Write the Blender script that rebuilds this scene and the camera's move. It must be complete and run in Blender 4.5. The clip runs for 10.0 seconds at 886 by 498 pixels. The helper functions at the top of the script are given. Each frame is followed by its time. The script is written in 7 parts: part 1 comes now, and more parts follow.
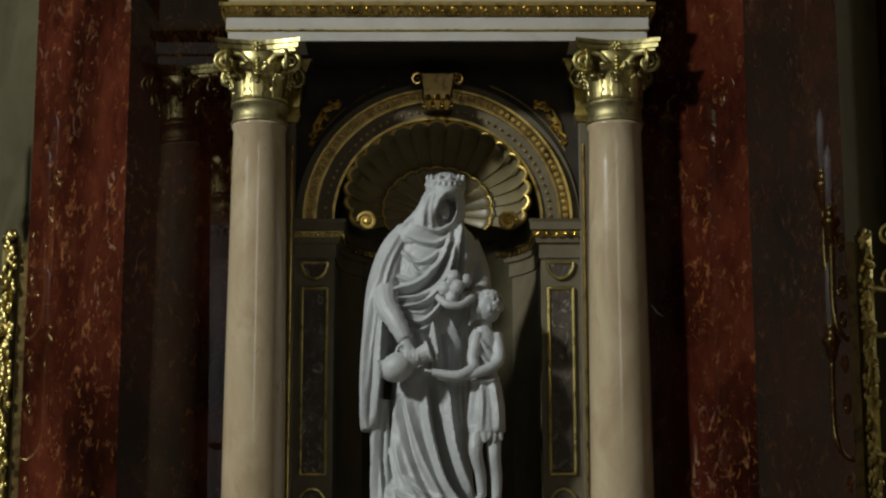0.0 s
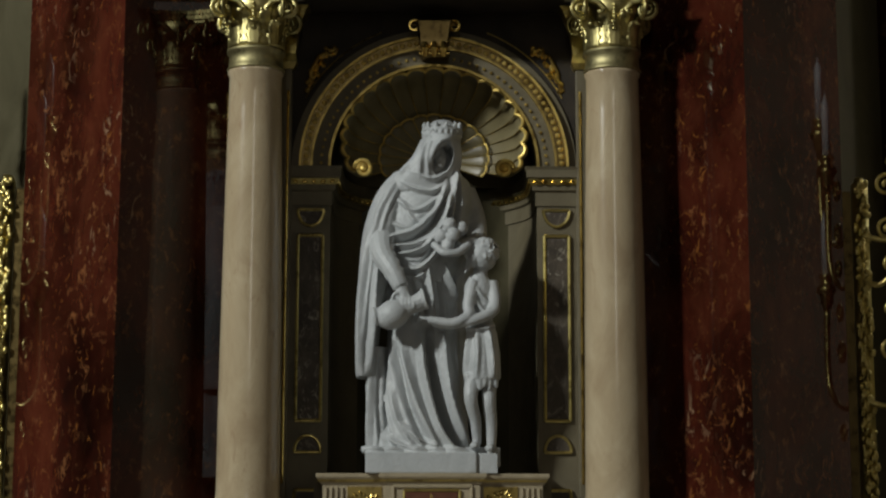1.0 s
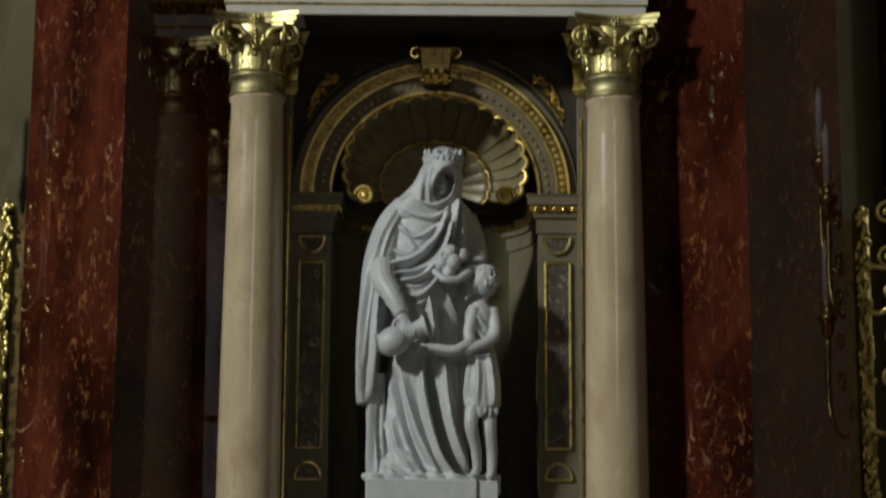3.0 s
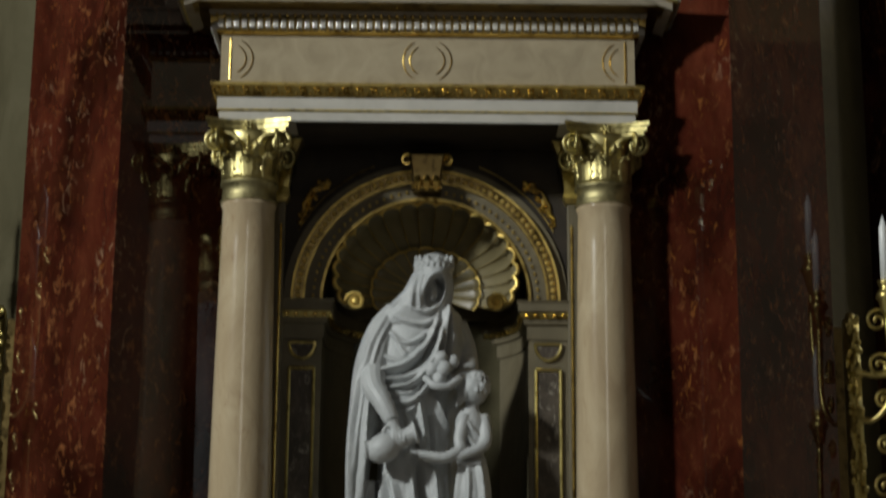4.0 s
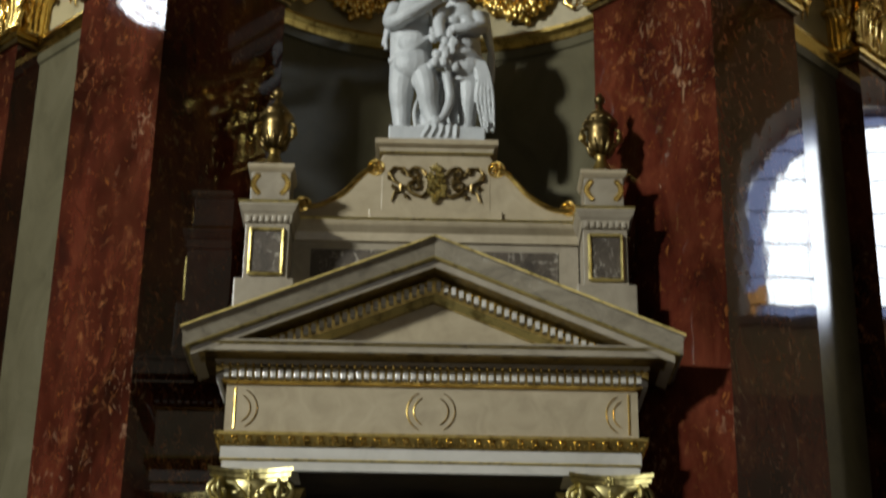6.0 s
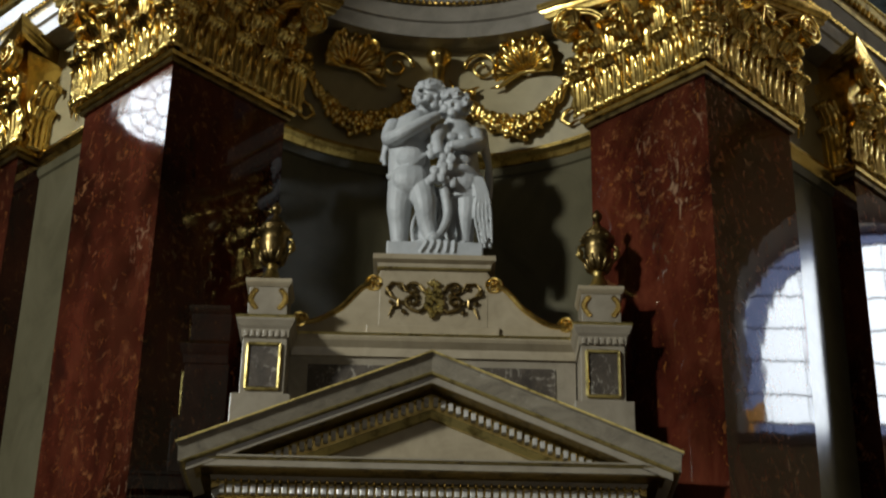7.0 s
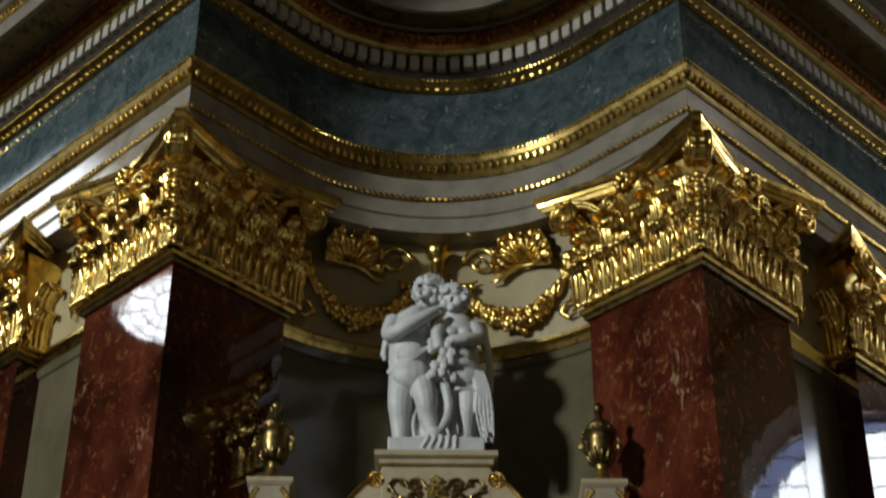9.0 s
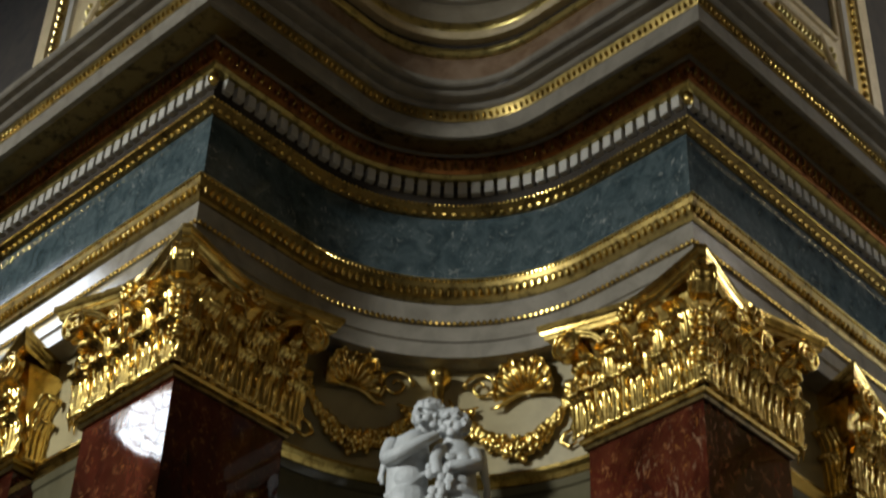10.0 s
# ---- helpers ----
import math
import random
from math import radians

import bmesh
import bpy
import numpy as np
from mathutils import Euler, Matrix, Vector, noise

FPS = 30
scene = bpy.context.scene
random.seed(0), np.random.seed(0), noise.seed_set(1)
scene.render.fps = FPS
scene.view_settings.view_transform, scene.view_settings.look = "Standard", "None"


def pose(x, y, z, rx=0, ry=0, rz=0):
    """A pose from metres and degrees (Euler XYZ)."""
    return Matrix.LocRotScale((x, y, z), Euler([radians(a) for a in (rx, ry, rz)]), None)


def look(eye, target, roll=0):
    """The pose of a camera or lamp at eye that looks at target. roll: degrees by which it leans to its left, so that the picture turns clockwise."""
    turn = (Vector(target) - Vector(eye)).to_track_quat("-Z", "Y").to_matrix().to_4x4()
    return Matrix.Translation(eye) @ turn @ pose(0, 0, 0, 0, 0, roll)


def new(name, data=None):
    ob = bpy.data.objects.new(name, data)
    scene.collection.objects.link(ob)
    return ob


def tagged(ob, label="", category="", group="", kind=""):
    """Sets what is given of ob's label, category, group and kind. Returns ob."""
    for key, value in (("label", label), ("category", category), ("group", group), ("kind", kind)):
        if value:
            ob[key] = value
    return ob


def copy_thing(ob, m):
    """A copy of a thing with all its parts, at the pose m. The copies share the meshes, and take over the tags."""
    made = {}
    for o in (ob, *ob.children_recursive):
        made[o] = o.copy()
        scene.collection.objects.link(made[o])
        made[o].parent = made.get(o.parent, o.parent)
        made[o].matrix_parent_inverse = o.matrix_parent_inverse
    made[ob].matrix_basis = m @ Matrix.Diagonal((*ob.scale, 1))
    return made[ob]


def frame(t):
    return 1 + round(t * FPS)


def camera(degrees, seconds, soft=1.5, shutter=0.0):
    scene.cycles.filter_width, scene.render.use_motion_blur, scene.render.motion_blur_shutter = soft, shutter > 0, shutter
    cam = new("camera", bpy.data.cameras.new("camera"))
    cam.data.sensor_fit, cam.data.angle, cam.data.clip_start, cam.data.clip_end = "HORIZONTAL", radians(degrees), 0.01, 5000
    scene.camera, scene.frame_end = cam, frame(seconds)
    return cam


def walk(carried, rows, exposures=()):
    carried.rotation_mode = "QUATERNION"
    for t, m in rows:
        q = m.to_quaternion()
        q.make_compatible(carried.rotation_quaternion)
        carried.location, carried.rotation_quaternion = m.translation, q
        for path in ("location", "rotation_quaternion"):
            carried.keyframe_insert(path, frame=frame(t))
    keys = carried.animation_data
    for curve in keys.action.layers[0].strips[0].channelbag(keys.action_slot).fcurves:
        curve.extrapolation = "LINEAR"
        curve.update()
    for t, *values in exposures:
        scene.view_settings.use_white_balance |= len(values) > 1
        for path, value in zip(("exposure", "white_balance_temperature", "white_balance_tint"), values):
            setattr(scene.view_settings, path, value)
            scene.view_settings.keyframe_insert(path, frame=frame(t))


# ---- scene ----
cam = camera(28.02, 10.0, soft=2.1, shutter=0.55)
EYE = 1.6
# seconds, pitch, yaw, roll of a camera that turns on the spot
ROWS = [
    (0.0, 10.74, -0.18, -0.08),
    (0.5, 10.00, -0.23, 0.23),
    (1.0, 9.05, -0.31, 0.16),
    (1.5, 7.94, -0.22, 0.29),
    (2.0, 7.11, -0.36, 0.39),
    (2.2, 6.93, -0.36, 0.45),
    (3.3, 10.87, -0.29, 0.27),
    (3.5, 11.09, -0.67, 0.26),
    (4.0, 13.35, -0.56, 0.44),
    (4.5, 16.20, -0.15, 0.62),
    (5.0, 19.05, -0.18, 1.01),
    (5.5, 21.84, -0.46, 0.92),
    (6.0, 24.63, -0.29, 0.95),
    (6.2, 25.51, -0.31, 1.12),
    (7.3, 28.92, -0.29, 1.19),
    (7.5, 29.11, -0.23, 1.15),
    (8.0, 30.13, -0.31, 0.72),
    (8.5, 32.43, -0.68, 0.16),
    (9.0, 34.63, -0.21, 0.27),
    (9.5, 36.52, -0.00, 1.25),
    (10.0, 38.64, 0.05, 2.38),
]
walk(cam, [(t, pose(0, 0, EYE, 90 + p, 0, y) @ pose(0, 0, 0, 0, 0, r)) for t, p, y, r in ROWS],
     [(0.0, -0.08), (2.2, -0.06), (3.5, -0.03), (4.2, 0.03), (5.0, 0.36), (6.0, 0.34), (7.3, -0.3), (8.3, -0.4), (9.2, 0.05), (10.0, 0.14)])

# ---- world, windows' light ----
world = bpy.data.worlds.new("world")
scene.world = world
world.use_nodes = True
sky = world.node_tree.nodes.new("ShaderNodeTexSky")
sky.sky_type, sky.sun_disc = "NISHITA", False
sky.sun_elevation, sky.sun_rotation = radians(35), radians(230)
world.node_tree.links.new(sky.outputs[0], world.node_tree.nodes["Background"].inputs[0])
world.node_tree.nodes["Background"].inputs[1].default_value = 0.04


def daylight(name, eye, target, wide, high, watts, colour, shape="RECTANGLE"):
    """Sky light that enters by one window opening."""
    data = bpy.data.lights.new(name, "AREA")
    data.shape, data.size, data.size_y, data.energy, data.color = shape, wide, high, watts, colour
    ob = new(name, data)
    ob.matrix_world = look(eye, target)
    return ob


SKY = (0.86, 0.93, 1.0)
daylight("daylight_front", (-17.3, -3.6, 13.9), (0, 11.2, 4.6), 2.0, 1.5, 4700, (0.94, 0.98, 0.95))
daylight("daylight_right", (13.75, 15.2, 12.4), (2.3, 14.2, 11.5), 4.4, 3.4, 640, SKY)
# added fill lamp that brightens the right wing's coffers and capital
daylight("added_high_fill", (13.75, 11.5, 18.2), (3.2, 11.8, 12.8), 1.9, 1.8, 280, (1.0, 0.93, 0.8))
daylight("daylight_rose", (-13.7, 12.75, 15.78), (-2.3, 12.5, 14.0), 1.8, 1.8, 125, SKY, "ELLIPSE")
daylight("daylight_left", (-13.7, 14.9, 17.7), (-2.6, 12.6, 11.5), 2.0, 2.0, 150, SKY)
daylight("daylight_nave", (0.2, -16.25, 9.05), (0, 11, 3.5), 1.3, 6.6, 185, (1.0, 0.95, 0.84))

# ---- materials ----


def surface(name, rough=0.5, metal=0.0):
    mat = bpy.data.materials.new(name)
    mat.use_nodes = True
    nodes, links = mat.node_tree.nodes, mat.node_tree.links
    shader = nodes["Principled BSDF"]
    shader.inputs["Roughness"].default_value = rough
    shader.inputs["Metallic"].default_value = metal
    return mat, nodes, links, shader


def place(nodes, links, stretch=(1, 1, 1)):
    geo = nodes.new("ShaderNodeNewGeometry")
    mapping = nodes.new("ShaderNodeMapping")
    mapping.inputs["Scale"].default_value = stretch
    links.new(geo.outputs["Position"], mapping.inputs["Vector"])
    return mapping.outputs[0]


def clouds(nodes, links, where, scale, detail=6, rough=0.6, twist=0.0):
    n = nodes.new("ShaderNodeTexNoise")
    for key, value in (("Scale", scale), ("Detail", detail), ("Roughness", rough), ("Distortion", twist)):
        n.inputs[key].default_value = value
    links.new(where, n.inputs["Vector"])
    return n.outputs["Fac"]


def ramp(nodes, links, fac, stops):
    r = nodes.new("ShaderNodeValToRGB")
    while len(r.color_ramp.elements) < len(stops):
        r.color_ramp.elements.new(0.5)
    for e, (at, c) in zip(r.color_ramp.elements, stops):
        e.position, e.color = at, (*c, 1) if len(c) == 3 else c
    links.new(fac, r.inputs[0])
    return r.outputs[0]


def mixed(nodes, links, fac, a, b, kind="MIX"):
    m = nodes.new("ShaderNodeMix")
    m.data_type, m.blend_type = "RGBA", kind
    for value, socket in ((fac, m.inputs[0]), (a, m.inputs[6]), (b, m.inputs[7])):
        if isinstance(value, (int, float)):
            socket.default_value = value
        elif isinstance(value, tuple):
            socket.default_value = (*value, 1)
        else:
            links.new(value, socket)
    return m.outputs[2]


def relief(nodes, links, shader, height, strength, distance):
    b = nodes.new("ShaderNodeBump")
    b.inputs["Strength"].default_value, b.inputs["Distance"].default_value = strength, distance
    links.new(height, b.inputs["Height"])
    links.new(b.outputs[0], shader.inputs["Normal"])


def marble(name, dark, mid, light, vein, rough, scale=1.0, stretch=(1, 1, 1), amount=0.6, vein_low=0.62, bump=0.0):
    """Clouded stone in three tones with broken veins and flecks of a fourth."""
    mat, nodes, links, shader = surface(name, rough)
    where = place(nodes, links, stretch)
    body = ramp(nodes, links, clouds(nodes, links, where, 2.2 * scale, 8, 0.65, 0.8), [(0.3, dark), (0.5, mid), (0.72, light)])
    fleck = ramp(nodes, links, clouds(nodes, links, where, 5.0 * scale, 10, 0.7, 1.6), [(vein_low, (0, 0, 0)), (vein_low + 0.1, (amount,) * 3)])
    wide = ramp(nodes, links, clouds(nodes, links, where, 0.9 * scale, 4, 0.5), [(0.4, (0.15,) * 3), (0.62, (1, 1, 1))])
    spots = mixed(nodes, links, 1.0, fleck, wide, "MULTIPLY")
    tone = mixed(nodes, links, spots, body, vein)
    thin = nodes.new("ShaderNodeTexVoronoi")
    thin.feature = "DISTANCE_TO_EDGE"
    thin.inputs["Scale"].default_value = 1.7 * scale
    bend = nodes.new("ShaderNodeVectorMath")
    bend.operation = "ADD"
    turb = nodes.new("ShaderNodeTexNoise")
    turb.inputs["Scale"].default_value, turb.inputs["Detail"].default_value = 3.0 * scale, 6
    links.new(where, turb.inputs["Vector"])
    links.new(where, bend.inputs[0])
    links.new(turb.outputs["Color"], bend.inputs[1])
    links.new(bend.outputs[0], thin.inputs["Vector"])
    line = ramp(nodes, links, thin.outputs["Distance"], [(0.0, (amount * 0.25,) * 3), (0.012, (0, 0, 0))])
    line = mixed(nodes, links, 1.0, line, wide, "MULTIPLY")
    links.new(mixed(nodes, links, line, tone, vein), shader.inputs["Base Color"])
    grain = clouds(nodes, links, where, 1.3, 3, 0.5)
    if bump:
        relief(nodes, links, shader, grain, bump, 0.05)
    return mat


def gilding(name, base, shade, rough, spread=0.12, grime=0.5):
    """Leaf gold with worn and dirty patches."""
    mat, nodes, links, shader = surface(name, rough, 1.0)
    where = place(nodes, links)
    wear = clouds(nodes, links, where, 9.0, 8, 0.7)
    links.new(ramp(nodes, links, wear, [(0.36, shade), (grime, base)]), shader.inputs["Base Color"])
    r = nodes.new("ShaderNodeMapRange")
    r.inputs["To Min"].default_value, r.inputs["To Max"].default_value = rough - spread * 0.5, rough + spread
    links.new(clouds(nodes, links, where, 30.0, 4), r.inputs["Value"])
    links.new(r.outputs[0], shader.inputs["Roughness"])
    relief(nodes, links, shader, clouds(nodes, links, where, 28.0, 3, 0.5), 0.14, 0.01)
    return mat


def red_stone(name, rough):
    """Deep red stone with orange clouds and broken, pale, upright flecks in clusters."""
    mat, nodes, links, shader = surface(name, rough)
    where = place(nodes, links, (1, 1, 0.55))
    body = ramp(nodes, links, clouds(nodes, links, where, 2.6, 9, 0.68, 0.6), [(0.28, (0.016, 0.006, 0.005)), (0.48, (0.066, 0.0135, 0.007)), (0.68, (0.112, 0.029, 0.014)), (0.82, (0.155, 0.064, 0.03))])
    dark = ramp(nodes, links, clouds(nodes, links, where, 1.1, 5, 0.6, 0.4), [(0.36, (0.2, 0.2, 0.2)), (0.6, (1, 1, 1))])
    body = mixed(nodes, links, 1.0, body, dark, "MULTIPLY")
    cluster = ramp(nodes, links, clouds(nodes, links, where, 1.6, 4, 0.55, 0.5), [(0.42, (0.05, 0.05, 0.05)), (0.58, (1, 1, 1))])
    fine = ramp(nodes, links, clouds(nodes, links, place(nodes, links, (1, 1, 0.8)), 13.0, 9, 0.7, 0.5), [(0.55, (0, 0, 0)), (0.66, (0.6, 0.6, 0.6))])
    sparse = ramp(nodes, links, clouds(nodes, links, place(nodes, links, (1, 1, 0.7)), 17.0, 5, 0.6, 1.2), [(0.61, (0, 0, 0)), (0.72, (0.45, 0.45, 0.45))])
    pale = mixed(nodes, links, clouds(nodes, links, where, 5.0), (0.27, 0.085, 0.02), (0.34, 0.17, 0.075))
    tone = mixed(nodes, links, mixed(nodes, links, 1.0, fine, cluster, "MULTIPLY"), body, pale)
    tone = mixed(nodes, links, sparse, tone, (0.34, 0.13, 0.03))
    # broken pale shards in drifts
    drift = ramp(nodes, links, clouds(nodes, links, where, 1.9, 3, 0.5, 0.3), [(0.55, (0, 0, 0)), (0.66, (1, 1, 1))])
    shard = ramp(nodes, links, clouds(nodes, links, place(nodes, links, (1, 1, 0.6)), 9.0, 7, 0.62, 2.2), [(0.57, (0, 0, 0)), (0.66, (0.5, 0.5, 0.5))])
    tone = mixed(nodes, links, mixed(nodes, links, 1.0, shard, drift, "MULTIPLY"), tone, (0.38, 0.24, 0.14))
    links.new(tone, shader.inputs["Base Color"])
    shader.inputs["Specular IOR Level"].default_value = 0.42
    relief(nodes, links, shader, clouds(nodes, links, where, 1.9, 3, 0.5), 0.035, 0.05)
    return mat


RED = red_stone("red_marble", 0.035)
GREEN = marble("grey_green_marble", (0.068, 0.06, 0.034), (0.092, 0.081, 0.047), (0.115, 0.102, 0.062), (0.14, 0.126, 0.082), 0.11, 0.9, (1, 1, 0.7), 0.4, 0.62, 0.03)
SLATE = marble("blue_green_marble", (0.022, 0.036, 0.04), (0.055, 0.078, 0.084), (0.1, 0.126, 0.128), (0.42, 0.42, 0.38), 0.1, 2.6, (1, 1, 1), 0.8, 0.57)
WHITE = marble("white_marble", (0.42, 0.4, 0.35), (0.5, 0.475, 0.42), (0.57, 0.545, 0.485), (0.4, 0.38, 0.34), 0.22, 1.0, (1, 1, 1), 0.3)
GREY = marble("pale_grey_marble", (0.235, 0.2, 0.145), (0.295, 0.253, 0.185), (0.345, 0.298, 0.22), (0.17, 0.152, 0.12), 0.3, 2.4, (1, 1, 1), 0.55)
CREAM = marble("cream_marble", (0.3, 0.245, 0.158), (0.37, 0.306, 0.2), (0.43, 0.358, 0.24), (0.36, 0.24, 0.155), 0.3, 2.4, (1, 1, 1), 0.55)
SHAFT = marble("polished_cream_marble", (0.36, 0.27, 0.165), (0.45, 0.355, 0.225), (0.53, 0.435, 0.29), (0.33, 0.225, 0.13), 0.17, 2.2, (1, 1, 0.35), 0.7, 0.56)
TAUPE = marble("grey_niche_marble", (0.105, 0.086, 0.048), (0.138, 0.114, 0.066), (0.175, 0.145, 0.086), (0.2, 0.167, 0.105), 0.6, 1.6, (1, 1, 1), 0.3)
VIOLET = marble("violet_marble", (0.026, 0.018, 0.011), (0.055, 0.041, 0.027), (0.1, 0.078, 0.055), (0.44, 0.4, 0.32), 0.6, 3.0, (1, 1, 0.7), 0.9, 0.54)
PANEL = marble("painted_panel", (0.24, 0.2, 0.105), (0.3, 0.25, 0.135), (0.35, 0.295, 0.165), (0.25, 0.2, 0.115), 0.45, 1.0, (1, 1, 1), 0.3)
BROWN = marble("brown_marble", (0.14, 0.085, 0.05), (0.23, 0.15, 0.095), (0.31, 0.22, 0.15), (0.3, 0.28, 0.26), 0.1, 1.6, (1, 1, 1), 0.5)
PLASTER = marble("dim_plaster", (0.27, 0.22, 0.15), (0.34, 0.28, 0.195), (0.4, 0.335, 0.24), (0.18, 0.145, 0.1), 0.7, 0.5, (1, 1, 1), 0.2)
FLOORING = marble("floor_marble", (0.12, 0.105, 0.09), (0.17, 0.15, 0.128), (0.22, 0.195, 0.17), (0.27, 0.245, 0.215), 0.25, 0.8)
STATUE = marble("statue_marble", (0.37, 0.385, 0.385), (0.455, 0.47, 0.47), (0.52, 0.53, 0.525), (0.33, 0.335, 0.335), 0.5, 1.4, (1, 1, 1), 0.3, 0.62, 0.05)
WAX = marble("candle_wax", (0.7, 0.72, 0.7), (0.76, 0.78, 0.76), (0.8, 0.82, 0.8), (0.7, 0.7, 0.68), 0.35, 3.0, (1, 1, 1), 0.2)
CLOTH = marble("white_plastic", (0.7, 0.7, 0.68), (0.75, 0.75, 0.73), (0.8, 0.8, 0.78), (0.65, 0.65, 0.62), 0.45, 3.0, (1, 1, 1), 0.2)
GOLD = gilding("leaf_gold", (0.86, 0.615, 0.185), (0.36, 0.235, 0.06), 0.2, 0.1, 0.5)
RIMGOLD = gilding("worn_gold", (0.82, 0.62, 0.2), (0.45, 0.32, 0.09), 0.5)
CAPGOLD = gilding("greenish_gold", (0.58, 0.5, 0.22), (0.17, 0.145, 0.06), 0.38)
BANDGOLD = gilding("engraved_gold", (0.4, 0.35, 0.18), (0.16, 0.14, 0.07), 0.5)
OLDGOLD = gilding("old_gold", (0.66, 0.54, 0.2), (0.25, 0.19, 0.06), 0.32)
DEEPGOLD = gilding("deep_gold", (0.46, 0.34, 0.11), (0.18, 0.12, 0.035), 0.36)
# dark gold; on soffits and moulding grounds it carries their shade as colour
SHADEGOLD = gilding("dark_and_shade_gold", (0.3, 0.215, 0.07), (0.11, 0.075, 0.025), 0.36)
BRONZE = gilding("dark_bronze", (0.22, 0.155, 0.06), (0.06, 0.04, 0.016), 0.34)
LEAD = gilding("window_lead", (0.1, 0.1, 0.1), (0.05, 0.05, 0.05), 0.6)
REDGOLD = gilding("red_ground_gold", (0.4, 0.17, 0.05), (0.13, 0.045, 0.02), 0.42)
TABLET = marble("red_brown_tablet", (0.085, 0.03, 0.016), (0.115, 0.042, 0.022), (0.15, 0.06, 0.032), (0.2, 0.1, 0.055), 0.3, 4.0, (1, 1, 1), 0.4)
LINTEL = marble("polished_grey_marble", (0.17, 0.152, 0.122), (0.23, 0.206, 0.166), (0.285, 0.257, 0.21), (0.14, 0.125, 0.1), 0.13, 1.6, (1, 1, 1), 0.4)
# near-black umber; on soffits, spandrels and dentil ground its darkness stands for shade
UMBER = marble("dark_umber_and_shade", (0.014, 0.01, 0.006), (0.028, 0.02, 0.012), (0.045, 0.032, 0.019), (0.07, 0.05, 0.03), 0.8, 1.6, (1, 1, 1), 0.3)
OCHRE = marble("ochre_painted_plaster", (0.5, 0.39, 0.22), (0.62, 0.5, 0.29), (0.7, 0.57, 0.35), (0.46, 0.31, 0.14), 0.5, 3.0, (1, 1, 1), 0.5)
STREAK = marble("streaked_grey_marble", (0.16, 0.137, 0.1), (0.26, 0.224, 0.163), (0.33, 0.288, 0.21), (0.46, 0.42, 0.34), 0.3, 3.2, (1, 1, 1.6), 0.8, 0.56)
SHELLSTONE = marble("ochre_shell_stone", (0.145, 0.12, 0.06), (0.185, 0.153, 0.078), (0.22, 0.185, 0.1), (0.25, 0.2, 0.11), 0.4, 1.6, (1, 1, 1), 0.3)


def stained(name, colour):
    """Coloured window glass that lets the day through."""
    mat, nodes, links, _ = surface(name)
    clear = nodes.new("ShaderNodeBsdfTransparent")
    clear.inputs[0].default_value = (*colour, 1)
    links.new(clear.outputs[0], nodes["Material Output"].inputs[0])
    return mat


BLUE_GLASS = stained("pale_blue_glass", (0.085, 0.1, 0.16))
AMBER_GLASS = stained("amber_glass", (0.16, 0.075, 0.02))

# ---- building helpers ----
ORIGIN = {}


def thing(name, at, label="", category="", group="", kind=""):
    ob = new(name)
    ob.empty_display_size = 0.2
    ob.location = at
    ORIGIN[ob.name] = Vector(at)
    return tagged(ob, label, category, group, kind)


def part(name, bm, mat, parent=None, label="", smooth=False, fix=True):
    if fix:
        bmesh.ops.recalc_face_normals(bm, faces=bm.faces)
    base = ORIGIN[parent.name] if parent else Vector((0, 0, 0))
    me = bpy.data.meshes.new(name)
    for v in bm.verts:
        v.co -= base
    if smooth:
        for f in bm.faces:
            f.smooth = True
    bm.to_mesh(me)
    bm.free()
    me.materials.append(mat)
    ob = new(name, me)
    if parent:
        ob.parent = parent
    ORIGIN[ob.name] = base
    if label:
        ob["label"] = label
    return ob


def piece(name, me, m, parent):
    ob = new(name, me)
    ob.parent = parent
    ob.matrix_basis = Matrix.Translation(-ORIGIN[parent.name]) @ m
    return ob


def mesh_of(name, bm, mat, smooth=False):
    bmesh.ops.recalc_face_normals(bm, faces=bm.faces)
    me = bpy.data.meshes.new(name)
    for f in bm.faces:
        f.smooth = smooth
    bm.to_mesh(me)
    bm.free()
    me.materials.append(mat)
    return me


def box(bm, x0, x1, y0, y1, z0, z1):
    v = [bm.verts.new((x, y, z)) for z in (z0, z1) for y in (y0, y1) for x in (x0, x1)]
    for q in ((0, 2, 3, 1), (4, 5, 7, 6), (0, 1, 5, 4), (1, 3, 7, 5), (3, 2, 6, 7), (2, 0, 4, 6)):
        bm.faces.new([v[i] for i in q])
    return v


def block(x0, x1, y0, y1, z0, z1, bevel=0.006):
    bm = bmesh.new()
    box(bm, x0, x1, y0, y1, z0, z1)
    if bevel:
        bmesh.ops.bevel(bm, geom=bm.edges[:], offset=bevel, segments=2, affect="EDGES", profile=0.5)
    return bm


def offset(path, p):
    """The plan line moved by p metres to its right-hand side, with mitred corners."""
    pts = [Vector(q) for q in path]
    normals = []
    for a, b in zip(pts, pts[1:]):
        d = (b - a).normalized()
        normals.append(Vector((d.y, -d.x)))
    out = []
    for i, q in enumerate(pts):
        n0, n1 = normals[max(i - 1, 0)], normals[min(i, len(normals) - 1)]
        out.append(q + (n0 + n1) * (p / (1 + n0.dot(n1))))
    return out


